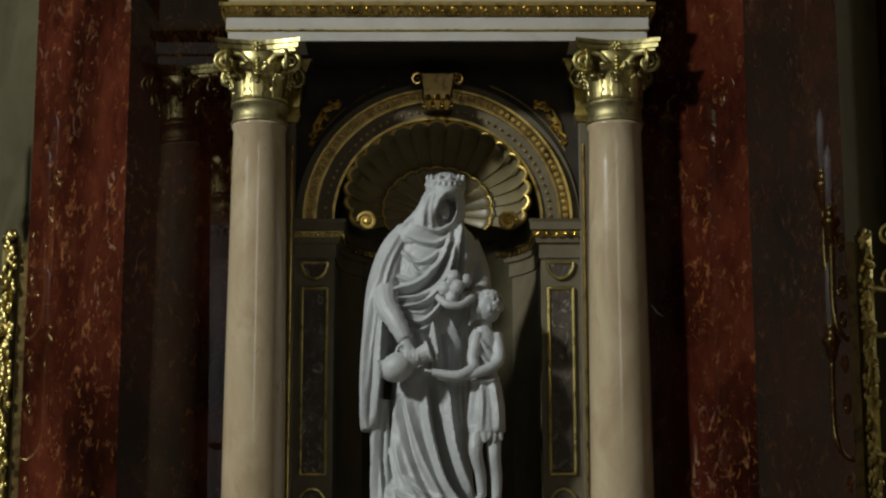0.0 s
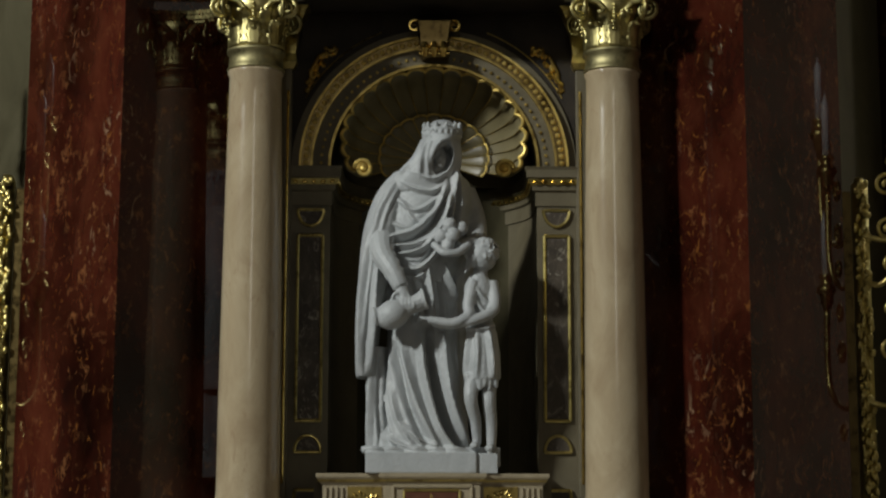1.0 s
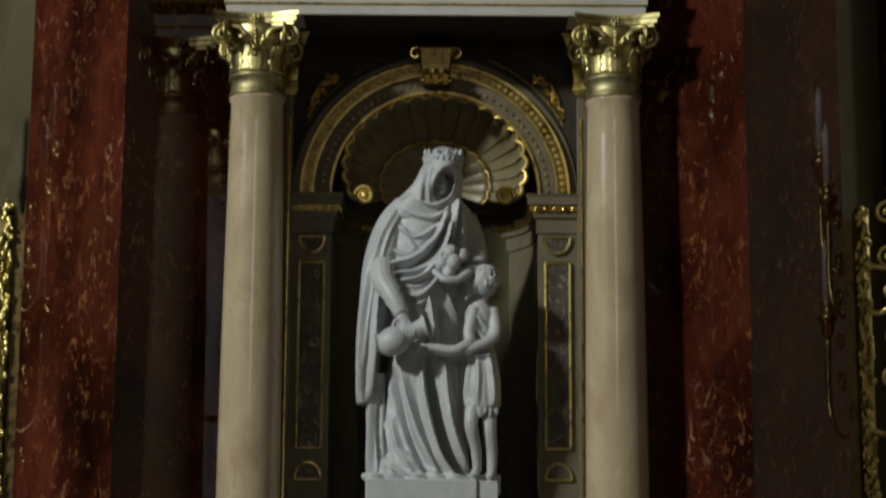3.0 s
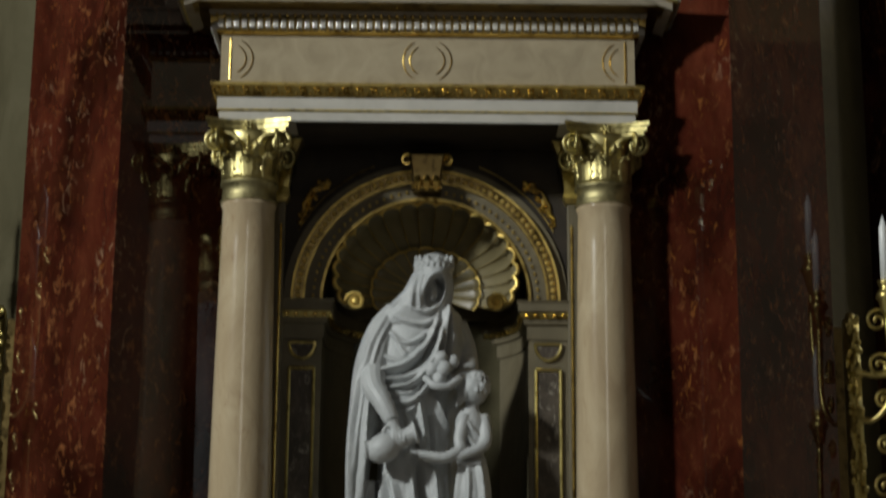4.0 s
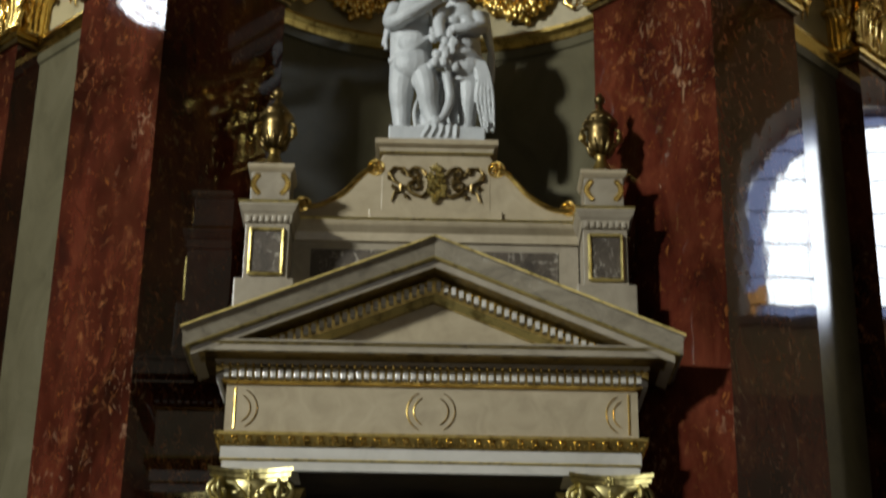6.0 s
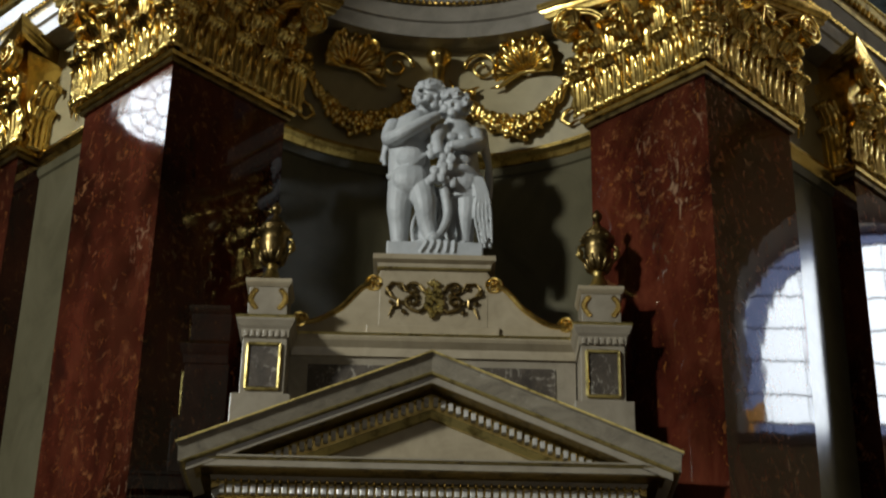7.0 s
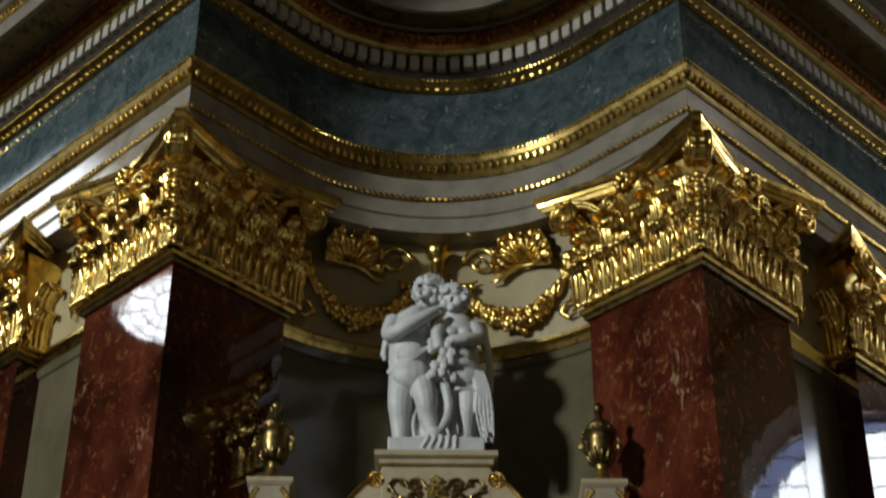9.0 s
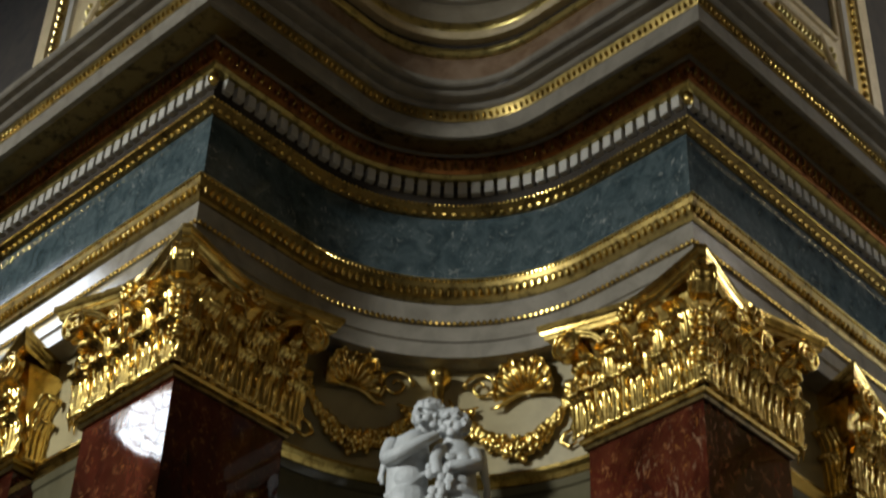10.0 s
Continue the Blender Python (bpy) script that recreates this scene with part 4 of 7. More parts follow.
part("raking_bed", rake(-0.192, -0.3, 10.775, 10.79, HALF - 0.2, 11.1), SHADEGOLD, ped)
# darker strip under the raking corona, shade given as colour
part("raking_soffit_shade", rake(-0.1905, -0.196, 10.61, 10.61, HALF - 0.1, 10.79), SHADEGOLD, ped)
part("raking_bed_line", rake(-0.302, -0.35, 10.79, 10.815, HALF - 0.3, 11.1), OLDGOLD, ped)
part("tympanum", extrude(bmesh.new(), [(-1.5, 5.802), (1.5, 5.802), (1.5, 5.806), (0, 6.3), (-1.5, 5.806)], 10.85, 10.95), CREAM, ped)
rake_dentil = mesh_of("raking_dentil", block(-0.015, 0.015, -0.045, 0.0, -0.05, 0, 0.002), WHITE)
bm = bmesh.new()
for s in (-1, 1):
    for i in range(25):
        x = 0.03 + i * 0.05
        piece("dentil", rake_dentil, Matrix.Translation((s * x, 10.78, APEX - SLOPE * x - 0.228)), ped)
        ball(bm, (s * (x + 0.025), 10.745, APEX - SLOPE * (x + 0.025) - 0.218), (0.009, 0.012, 0.014), 6, 4)
part("raking_bead_row", bm, GOLD, ped)

# ---- ornament ----


def sheet(bm, fn, nu, nv, thick):
    """A thin curved plate: fn(u, v) gives its front, thick its depth along y."""
    front = [[bm.verts.new(fn(i / nu, j / nv)) for i in range(nu + 1)] for j in range(nv + 1)]
    back = [[bm.verts.new(v.co + Vector((0, thick, 0))) for v in row] for row in front]
    for j in range(nv):
        for i in range(nu):
            bm.faces.new((front[j][i], front[j][i + 1], front[j + 1][i + 1], front[j + 1][i]))
            bm.faces.new((back[j][i], back[j + 1][i], back[j + 1][i + 1], back[j][i + 1]))
    edge_f = front[0] + [r[-1] for r in front[1:]] + front[-1][-2::-1] + [r[0] for r in front[-2:0:-1]]
    edge_b = back[0] + [r[-1] for r in back[1:]] + back[-1][-2::-1] + [r[0] for r in back[-2:0:-1]]
    n = len(edge_f)
    for i in range(n):
        bm.faces.new((edge_f[i], edge_b[i], edge_b[(i + 1) % n], edge_f[(i + 1) % n]))
    return bm


def acanthus(width, height, lean, curl, nv=14, nu=18):
    """An upright leaf with a ribbed middle, lobed edges and a tip that rolls outward."""
    def fn(u, v):
        s = 2 * u - 1
        lobe = 1 + 0.16 * math.sin(v * 24 + 1.0)
        w = width * 0.5 * (math.sin(math.pi * (0.26 + 0.66 * v)) ** 0.6) * (lobe if abs(s) > 0.6 else 1)
        roll = max(0.0, (v - 0.66) / 0.34)
        z = height * (v - 0.34 * roll * roll * v)
        y = -lean * v * v - curl * math.sin(roll * math.pi * 0.62) - 0.1 * width * (1 - s * s) - 0.09 * width * (1 - 0.5 * v) * abs(math.cos(s * 7.5))
        return (s * w, y, z)
    return sheet(bmesh.new(), fn, nu, nv, 0.012)


LEAF_LOW = mesh_of("leaf_low", acanthus(0.235, 0.46, 0.045, 0.085), GOLD, True)
LEAF_TOP = mesh_of("leaf_top", acanthus(0.24, 0.42, 0.1, 0.1), GOLD, True)
LEAF_HIGH = mesh_of("leaf_high", acanthus(0.26, 0.76, 0.07, 0.12), GOLD, True)


def flower(bm, c, r, n=6, face=(0, -1, 0)):
    f = Vector(face).normalized()
    u = f.cross(Vector((0, 0, 1))).normalized()
    w = Vector((0, 0, 1))
    for k in range(n):
        a = 2 * math.pi * k / n
        ball(bm, Vector(c) + (u * math.cos(a) + w * math.sin(a)) * r * 0.62, (r * 0.4, r * 0.34, r * 0.4), 6, 4)
    ball(bm, Vector(c) + f * r * 0.25, (r * 0.35,) * 3, 6, 4)


def great_capital(ob, path):
    """Gilded composite capital round a pilaster."""
    cap = part("capital", swept(path, [(-0.15, 8.935), (0.05, 8.935), (0.06, 8.96), (0.05, 8.985), (0.02, 9.0), (0.025, 9.4), (0.06, 9.62), (0.12, 9.76), (0.13, 9.8), (-0.15, 9.8)]), GOLD, ob, "gilded capital with leaves and volutes")
    part("necking", swept(path, [(-0.15, 8.89), (0.025, 8.89), (0.035, 8.91), (0.03, 8.93), (-0.15, 8.93)]), BRONZE, ob)
    faces = [(Vector(a), Vector(b)) for a, b in zip(path, path[1:])][1:-1]
    ab, loops = bmesh.new(), []
    for z, back in ((9.86, 0.075), (9.88, 0.055), (9.885, 0.045), (9.925, 0.04), (9.932, 0.028), (9.955, 0.018), (9.972, 0.004), (9.978, 0.0), (10.02, 0.0)):
        front = []
        for a, b in faces:
            d = b - a
            u, n = d.normalized(), Vector((d.y, -d.x)).normalized()
            for i in range(17):
                t = i / 16
                s = abs(2 * t - 1)
                p = 0.12 + 0.19 * s ** 1.8 - back
                front.append(a + d * t + n * p + u * math.copysign(1, t - 0.5) * (0.265 - back) * s ** 3)
        loops.append([ab.verts.new((*q, z)) for q in front + [Vector(path[-1]), Vector(path[0])]])
    for lo, hi in zip(loops, loops[1:]):
        for i in range(len(lo)):
            j = (i + 1) % len(lo)
            ab.faces.new((lo[i], lo[j], hi[j], hi[i]))
    ab.faces.new(loops[0][::-1])
    ab.faces.new(loops[-1])
    part("abacus", ab, GOLD, cap)
    rnd = random.Random(3)
    for a, b in faces:
        d = b - a
        u, n = d.normalized(), Vector((d.y, -d.x)).normalized()
        turn = Matrix(((u.x, -n.x, 0, 0), (u.y, -n.y, 0, 0), (0, 0, 1, 0), (0, 0, 0, 1)))
        for mesh, count, p, shift in ((LEAF_HIGH, 4, 0.035, 0.5), (LEAF_LOW, 5, 0.06, 0.0)):
            for i in range(count):
                t = (i + 0.5) / count if shift else i / (count - 1)
                q = a + d * t + n * p
                piece("leaf", mesh, Matrix.Translation((q.x, q.y, 8.98)) @ turn, cap)
        for t in (0.06, 0.3, 0.7, 0.94):
            q = a + d * t + n * 0.09
            piece("leaf", LEAF_TOP, Matrix.Translation((q.x, q.y, 9.36)) @ turn @ Matrix.Scale(0.85 if 0.1 < t < 0.9 else 1.0, 4), cap)
        u3, n3, up = Vector((*u, 0)), Vector((*n, 0)), Vector((0, 0, 1))
        # scrolls under the ends of the abacus, each a drum with a raised spiral, on a curling stalk
        for end, s in ((a, -1), (b, 1)):
            corner = len(faces) == 2 and (end - Vector(path[2])).length < 1e-6
            if corner and s < 0:
                continue
            out = (Vector((0, -1, 0)) if corner else n3)
            c = Vector((*end, 9.745)) + (out * 0.29 if corner else n3 * 0.215 + u3 * s * 0.01)
            axis = Vector((1, 0, 0)) if corner else n3
            flat = Vector((0, -1, 0)) if corner else u3 * s
            thick, r0 = (0.075, 0.14) if corner else (0.045, 0.135)
            bm = bmesh.new()
            rows = []
            for w, f in ((-1.0, 0.84), (-0.86, 1.0), (-0.3, 0.9), (0.3, 0.9), (0.86, 1.0), (1.0, 0.84)):
                ring = []
                for i in range(36):
                    an = 2 * math.pi * i / 36
                    r = r0 * f * (1 + (0.07 * math.sin(9 * an) if corner else 0))
                    ring.append(bm.verts.new(c + axis * thick * w + flat * (r * math.cos(an)) + up * (r * math.sin(an))))
                rows.append(ring)
            for p, q in zip(rows, rows[1:]):
                for i in range(36):
                    bm.faces.new((p[i], p[(i + 1) % 36], q[(i + 1) % 36], q[i]))
            bm.faces.new(rows[0][::-1])
            bm.faces.new(rows[-1])
            v = part("volute", bm, GOLD, cap, "", True)
            bm = bmesh.new()
            for face_side in ((1, -1) if corner else (1,)):
                pts = []
                for i in range(44):
                    w = i / 43
                    ang, r = math.pi * 0.5 - 3.9 * math.pi * w, r0 * 0.93 * (1 - w) ** 0.9 + 0.012
                    pts.append(c + axis * (thick * face_side * (1 + 0.3 * w)) + flat * (r * math.cos(ang)) + up * (r * math.sin(ang)))
                tube(bm, pts, [0.017 - 0.005 * i / 43 for i in range(44)], 6)
                ball(bm, c + axis * thick * 1.3 * face_side, (0.024, 0.024, 0.024), 8, 5)
            part("spiral", bm, GOLD, v, "", True)
            if not corner:
                bm = bmesh.new()
                stalk = curve3([Vector((*end, 9.42)) + n3 * 0.09 - u3 * s * 0.4, Vector((*end, 9.62)) + n3 * 0.12 - u3 * s * 0.33, Vector((*end, 9.79)) + n3 * 0.17 - u3 * s * 0.2, Vector((*end, 9.868)) + n3 * 0.215 - u3 * s * 0.02], 6)
                for q in (-0.02, 0.015):
                    tube(bm, [p + up * q for p in stalk], [0.012 + 0.008 * i / (len(stalk) - 1) for i in range(len(stalk))], 6, 1.4)
                part("stalk", bm, GOLD, cap, "", True)
            # curled leaf that carries the scroll
            bm = bmesh.new()
            for k in range(1, 9):
                side_step = Vector((0, 0, 0)) if corner else -u3 * s * (0.01 * k + 0.045 * (k % 2))
                ball(bm, c + up * (-0.16 - 0.055 * k) + out * (-0.05 - 0.018 * k + 0.025 * (k % 2)) + side_step, (0.05, 0.04, 0.035), 8, 5)
                if corner:
                    for e in (-1, 1):
                        ball(bm, c + up * (-0.14 - 0.055 * k) + out * (-0.08 - 0.018 * k) + Vector((e * 0.065, 0, 0)), (0.03, 0.03, 0.03), 6, 4)
            part("leaf_spray", bm, GOLD, cap, "", True)["kind"] = "stuff"
        bm = bmesh.new()
        mid = Vector((*((a + b) / 2), 9.86)) + n3 * 0.14
        flower(bm, mid + n3 * 0.03, 0.095, 7, n3)
        # buds, tendrils and seed pods between the leaves
        for i in range(16):
            t, h = rnd.uniform(0.28, 0.72), rnd.uniform(9.5, 9.8)
            q = Vector((*(a + d * t), h)) + n3 * (0.07 + 0.14 * (h - 9.4))
            ball(bm, q, (rnd.uniform(0.015, 0.04), rnd.uniform(0.015, 0.035), rnd.uniform(0.02, 0.05)), 6, 4)
        for s in (-1, 1):
            c = mid + u3 * s * 0.17 + up * -0.12
            tube(bm, [mid + up * -0.45 + u3 * s * 0.03, mid + up * -0.28 + u3 * s * 0.06] + [c + u3 * s * ((p - c).dot(u3)) + up * (p - c).dot(up) for p in spiral(c, 0.07, 1.6, -u3, up, 22)], 0.018, 6)
        for i in range(13):
            t = (i + 0.5) / 13
            tube(bm, [Vector((*(a + d * t), 8.99)) + n3 * 0.06, Vector((*(a + d * t), 9.2)) + n3 * 0.1, Vector((*(a + d * t), 9.32)) + n3 * 0.12], [0.012, 0.02, 0.008], 6)
        part("rosette", bm, GOLD, cap, "", True)["kind"] = "stuff"


    # leaves on the short returns to the wall
    for a, b, at in ((path[0], path[1], 0.6), (path[-2], path[-1], 0.4)):
        d = Vector(b) - Vector(a)
        u, n = d.normalized(), Vector((d.y, -d.x)).normalized()
        q = Vector(a) + d * at
        turn = Matrix(((u.x, -n.x, 0, 0), (u.y, -n.y, 0, 0), (0, 0, 1, 0), (0, 0, 0, 1)))
        for mesh, p in ((LEAF_HIGH, 0.03), (LEAF_LOW, 0.055)):
            piece("leaf", mesh, Matrix.Translation((q.x + n.x * p, q.y + n.y * p, 8.98)) @ turn, cap)


for ob, path, side in pilasters:
    great_capital(ob, path)

# gilded sprays on the panels between the capitals of the wings
for side in (-1, 1):
    ob = thing("relief_spray", wing_point(side, 1.5, 9.5, -0.2), "gilded foliage spray hanging on the ochre panel", "relief", "panel reliefs")
    rnd = random.Random(17)
    bm = bmesh.new()
    tube(bm, [wing_point(side, 1.5 + 0.03 * math.sin(5 * i / 9), 9.12 + 0.08 * i, -0.185) for i in range(10)], [0.008 + 0.014 * i / 9 for i in range(10)], 6)
    for i in range(7):
        for e in (-1, 1):
            z, r = 9.2 + 0.1 * i, 0.05 + 0.012 * i
            tube(bm, [wing_point(side, 1.5 + e * (0.02 + r * t), z + 0.07 * math.sin(2.4 * t), -0.175 + 0.02 * math.sin(3 * t)) for t in np.linspace(0, 1.4, 8)], [0.012, 0.022, 0.026, 0.026, 0.022, 0.018, 0.012, 0.005], 6, 0.6)
    part("branch", bm, GOLD, ob, "", True)["kind"] = "stuff"
    bm = bmesh.new()
    for i in range(70):
        t = rnd.random()
        ball(bm, wing_point(side, 1.5 + rnd.uniform(-1, 1) * (0.04 + 0.08 * t), 9.22 + 0.66 * t, -0.17 + rnd.uniform(0, 0.05)), (0.018, 0.018, 0.024), 6, 4)
    part("berry", bm, GOLD, ob, "", True)["kind"] = "stuff"

# gilded reliefs on the panel of the bay
PW = ROUND + 0.2


def bay_point(x, z, out=0.0):
    """A place on the curved panel, out metres proud of it."""
    a = x / PW
    r = PW - out
    return Vector((r * math.sin(a), KNEE + r * math.cos(a), z))


for s in (-1, 1):
    shell_rel = thing("relief_shell", bay_point(s * 0.74, 9.85), "gilded scallop shell relief with scrolls on ochre panel", "relief", "panel reliefs")
    bm = bmesh.new()

    def fan(u, v):
        ang = radians(-12 + 204 * u)
        rib = abs(math.sin(math.pi * 9 * u))
        r = 0.03 + 0.19 * v * (1 + 0.1 * rib)
        return bay_point(s * 0.74 + r * 1.1 * math.cos(ang), 9.72 + 1.45 * r * math.sin(ang), 0.02 + 0.06 * math.sin(math.pi * v * 0.6) + 0.05 * rib * v)
    sheet(bm, fan, 54, 7, 0.02)
    tube(bm, [fan(i / 90, 1.0) for i in range(91)], 0.02, 6)

    for e in (-1, 1):
        tube(bm, [bay_point(s * 0.74 + e * 0.21 - e * q.x, 9.75 + q.z, 0.06) for q in spiral((0, 0, 0), 0.05, 1.5, (1, 0, 0), (0, 0, 1), 20)], 0.014, 6)
    fan_part = part("fan", bm, GOLD, shell_rel, "", True)
    for i in range(9):
        u = (i + 0.5) / 9
        part("ray", tube(bmesh.new(), [fan(u, v) - Vector((0, 0.012, 0)) for v in (0.0, 0.25, 0.5, 0.72)], [0.008, 0.018, 0.026, 0.012], 6), GOLD, fan_part, "", True)
    bm = bmesh.new()
    tube(bm, [bay_point(s * (0.74 + x), 9.7 + z, 0.05) for x, z in ((-0.3, -0.1), (-0.22, -0.09), (-0.14, -0.03), (-0.05, 0.01), (0.06, 0.01), (0.16, 0.0), (0.25, 0.03))], [0.006, 0.02, 0.022, 0.018, 0.018, 0.018, 0.005], 8)
    part("scroll", bm, GOLD, shell_rel, "", True)
    tend = thing("relief_scroll", bay_point(s * 0.33, 9.85), "gilded tendril scroll relief on ochre panel", "relief", "panel reliefs")
    bm = bmesh.new()
    pts = spiral((0, 0, 0), 0.13, 1.5, (1, 0, 0), (0, 0, 1), 26)
    tube(bm, [bay_point(s * (0.36 - p.x), 9.83 + p.z, 0.03) for p in pts], [0.02 * (1 - 0.4 * i / 25) for i in range(26)], 8)
    tube(bm, [bay_point(s * x, z, 0.03) for x, z in ((0.09, 9.72), (0.14, 9.62), (0.24, 9.6), (0.34, 9.64))], [0.006, 0.022, 0.02, 0.008], 8)
    part("tendril", bm, GOLD, tend, "", True)
    gar = thing("relief_garland", bay_point(s * 0.72, 9.3), "gilded fruit garland relief hanging on ochre panel", "relief", "panel reliefs")
    bm = bmesh.new()
    rnd = random.Random(11)
    x0, x1 = 0.24, 1.14
    for i in range(300):
        t = rnd.random()
        x = x0 + (x1 - x0) * t
        z = 9.52 - 0.62 * (1 - (2 * t - 1) ** 2) * 0.55 + 0.04 * t
        fat = 0.105 * math.sin(math.pi * min(max(t, 0.08), 0.92)) + 0.012
        a, q = rnd.uniform(0, 6.28), rnd.random() ** 0.5
        r = rnd.uniform(0.018, 0.036)
        ball(bm, bay_point(s * x, z + fat * q * math.sin(a), 0.03 + fat * 0.8 * abs(math.cos(a)) * q), (r, r, r * rnd.uniform(0.8, 1.3)), 6, 4)
    part("fruit", bm, GOLD, gar, "", True)
    bm = bmesh.new()
    for i in range(30):
        ball(bm, bay_point(s * (0.24 + rnd.uniform(-0.07, 0.07)), 9.5 + rnd.uniform(-0.16, 0.08), 0.05), (0.03, 0.03, 0.035), 6, 4)
    for i in range(16):
        ball(bm, bay_point(s * (1.13 + rnd.uniform(-0.05, 0.05)), 9.55 + rnd.uniform(-0.1, 0.2), 0.05), (0.03, 0.03, 0.05), 6, 4)
    tube(bm, [bay_point(s * x, z, 0.03) for x, z in ((1.16, 9.28), (1.08, 9.25), (1.05, 9.18), (1.12, 9.12), (1.2, 9.14))], [0.008, 0.02, 0.022, 0.018, 0.008], 8)
    part("knot", bm, GOLD, gar, "", True)
torch = thing("relief_torch", bay_point(0, 9.5), "gilded torch relief in the middle of the panel", "relief", "panel reliefs")
c = bay_point(0, 0, 0.08)
part("stem", turned([(0.0, 9.3), (0.03, 9.32), (0.045, 9.6), (0.055, 9.78), (0.05, 9.8), (0.06, 9.82), (0.1, 9.87), (0.11, 9.93), (0.09, 9.95), (0.06, 9.97), (0.0, 9.98)], c.x, c.y, 20), GOLD, torch, "", True)

# ---- columns of the aedicule ----
SMALL_LEAF = mesh_of("small_leaf", acanthus(0.1, 0.21, 0.02, 0.035, 10, 8), CAPGOLD, True)
SMALL_LEAF_HIGH = mesh_of("small_leaf_high", acanthus(0.1, 0.3, 0.035, 0.045, 10, 8), CAPGOLD, True)


def column(x):
    ob = thing("column", (x, COLY, 1.5), "polished cream marble column with gilded capital and white base", "column", "aedicule columns")
    part("plinth", block(x - 0.28, x + 0.28, COLY - 0.28, COLY + 0.28, 1.5, 1.605, 0.006), WHITE, ob, "white marble plinth")
    part("base", turned([(0.2, 1.605), (0.262, 1.608), (0.275, 1.635), (0.265, 1.665), (0.235, 1.675), (0.225, 1.69), (0.232, 1.702), (0.245, 1.71), (0.25, 1.725), (0.243, 1.742), (0.215, 1.75), (0.21, 1.765), (0.18, 1.765)], x, COLY, 48), WHITE, ob, "white marble base with two rolls", True)
    shaft = [(0.17, 1.765), (0.203, 1.766), (0.199, 1.8)]
    for i in range(13):
        t = i / 12
        shaft.append((0.196 - 0.03 * t ** 1.7, 1.84 + t * (4.442 - 1.84)))
    part("shaft", turned(shaft + [(0.178, 4.467), (0.178, 4.482), (0.16, 4.482)], x, COLY, 64), SHAFT, ob, "", True)
    part("necking", turned([(0.15, 4.483), (0.18, 4.485), (0.185, 4.497), (0.175, 4.507), (0.17, 4.592), (0.186, 4.602), (0.186, 4.620), (0.15, 4.624)], x, COLY, 40), BANDGOLD, ob, "engraved gilded necking band", True)
    cap = part("capital", turned([(0.1, 4.622), (0.165, 4.624), (0.16, 4.752), (0.175, 4.852), (0.215, 4.922), (0.2, 4.932), (0.1, 4.932)], x, COLY, 40), CAPGOLD, ob, "gilded capital with leaves and volutes", True)
    bm = bmesh.new()
    for z0, z1, k in ((4.917, 4.937, 0.88), (4.937, 4.967, 0.95), (4.970, 4.996, 1.0)):
        figure = []
        for side in range(4):
            a0 = radians(-135 + 90 * side)
            for i in range(10):
                t = i / 10
                s = 2 * t - 1
                r = 0.2 + 0.07 * s * s
                ax, tx = (math.cos(a0 + math.pi / 4), math.sin(a0 + math.pi / 4)), (-math.sin(a0 + math.pi / 4), math.cos(a0 + math.pi / 4))
                figure.append((x + k * (ax[0] * r + tx[0] * s * 0.265), COLY + k * (ax[1] * r + tx[1] * s * 0.265)))
        lo = [bm.verts.new((*q, z0)) for q in figure]
        hi = [bm.verts.new((*q, z1)) for q in figure]
        for i in range(len(figure)):
            j = (i + 1) % len(figure)
            bm.faces.new((lo[i], lo[j], hi[j], hi[i]))
        bm.faces.new(lo[::-1])
        bm.faces.new(hi)
    part("abacus", bm, CAPGOLD, cap)
    for k in range(8):
        for mesh, a, r in ((SMALL_LEAF, radians(45 * k), 0.165), (SMALL_LEAF_HIGH, radians(45 * k + 22.5), 0.16)):
            m = Matrix.Translation((x + r * math.sin(a), COLY - r * math.cos(a), 4.624)) @ Matrix.Rotation(a, 4, "Z")
            piece("leaf", mesh, m, cap)
    for k in range(4):
        a = radians(45 + 90 * k)
        out = Vector((math.sin(a), -math.cos(a), 0))
        tang = Vector((math.cos(a), math.sin(a), 0))
        for s in (-1, 1):
            bm = bmesh.new()
            w = (tang * s * 0.8 + out * 0.6).normalized()
            c = Vector((x, COLY, 4.857)) + out * 0.27 - tang * s * 0.02
            ins = -(tang * -s * 0.55 + out * 0.83).normalized()
            pts = [c + Vector((0, 0, 1)) * (0.062 * (1 - i / 25) ** 0.9 + 0.007) * math.cos(3.9 * math.pi * i / 25) - ins * (0.062 * (1 - i / 25) ** 0.9 + 0.007) * math.sin(3.9 * math.pi * i / 25) for i in range(26)]
            lead = [Vector((x, COLY, 4.712)) + out * 0.12 - tang * s * -0.11, Vector((x, COLY, 4.822)) + out * 0.15 - tang * s * -0.1, Vector((x, COLY, 4.902)) + out * 0.21 - tang * s * -0.06]
            tube(bm, lead + pts, [0.008, 0.013, 0.015] + [0.012 - 0.005 * i / 25 for i in range(26)], 6, 1.6)
            part("volute", bm, CAPGOLD, cap, "", True)
    bm = bmesh.new()
    for k in range(4):
        a = radians(90 * k)
        f = (math.sin(a), -math.cos(a), 0)
        flower(bm, (x + f[0] * 0.215, COLY + f[1] * 0.215, 4.952), 0.035, 5, f)
        for i in range(7):
            ball(bm, (x + f[0] * (0.185 + 0.004 * i), COLY + f[1] * (0.185 + 0.004 * i), 4.732 + 0.025 * i), (0.02 - 0.001 * i, 0.02, 0.014), 6, 4)
    part("rosette", bm, CAPGOLD, cap, "", True)
    return ob


left_column = column(-COLX)
copy_thing(left_column, Matrix.Translation((COLX, COLY, 1.5)))

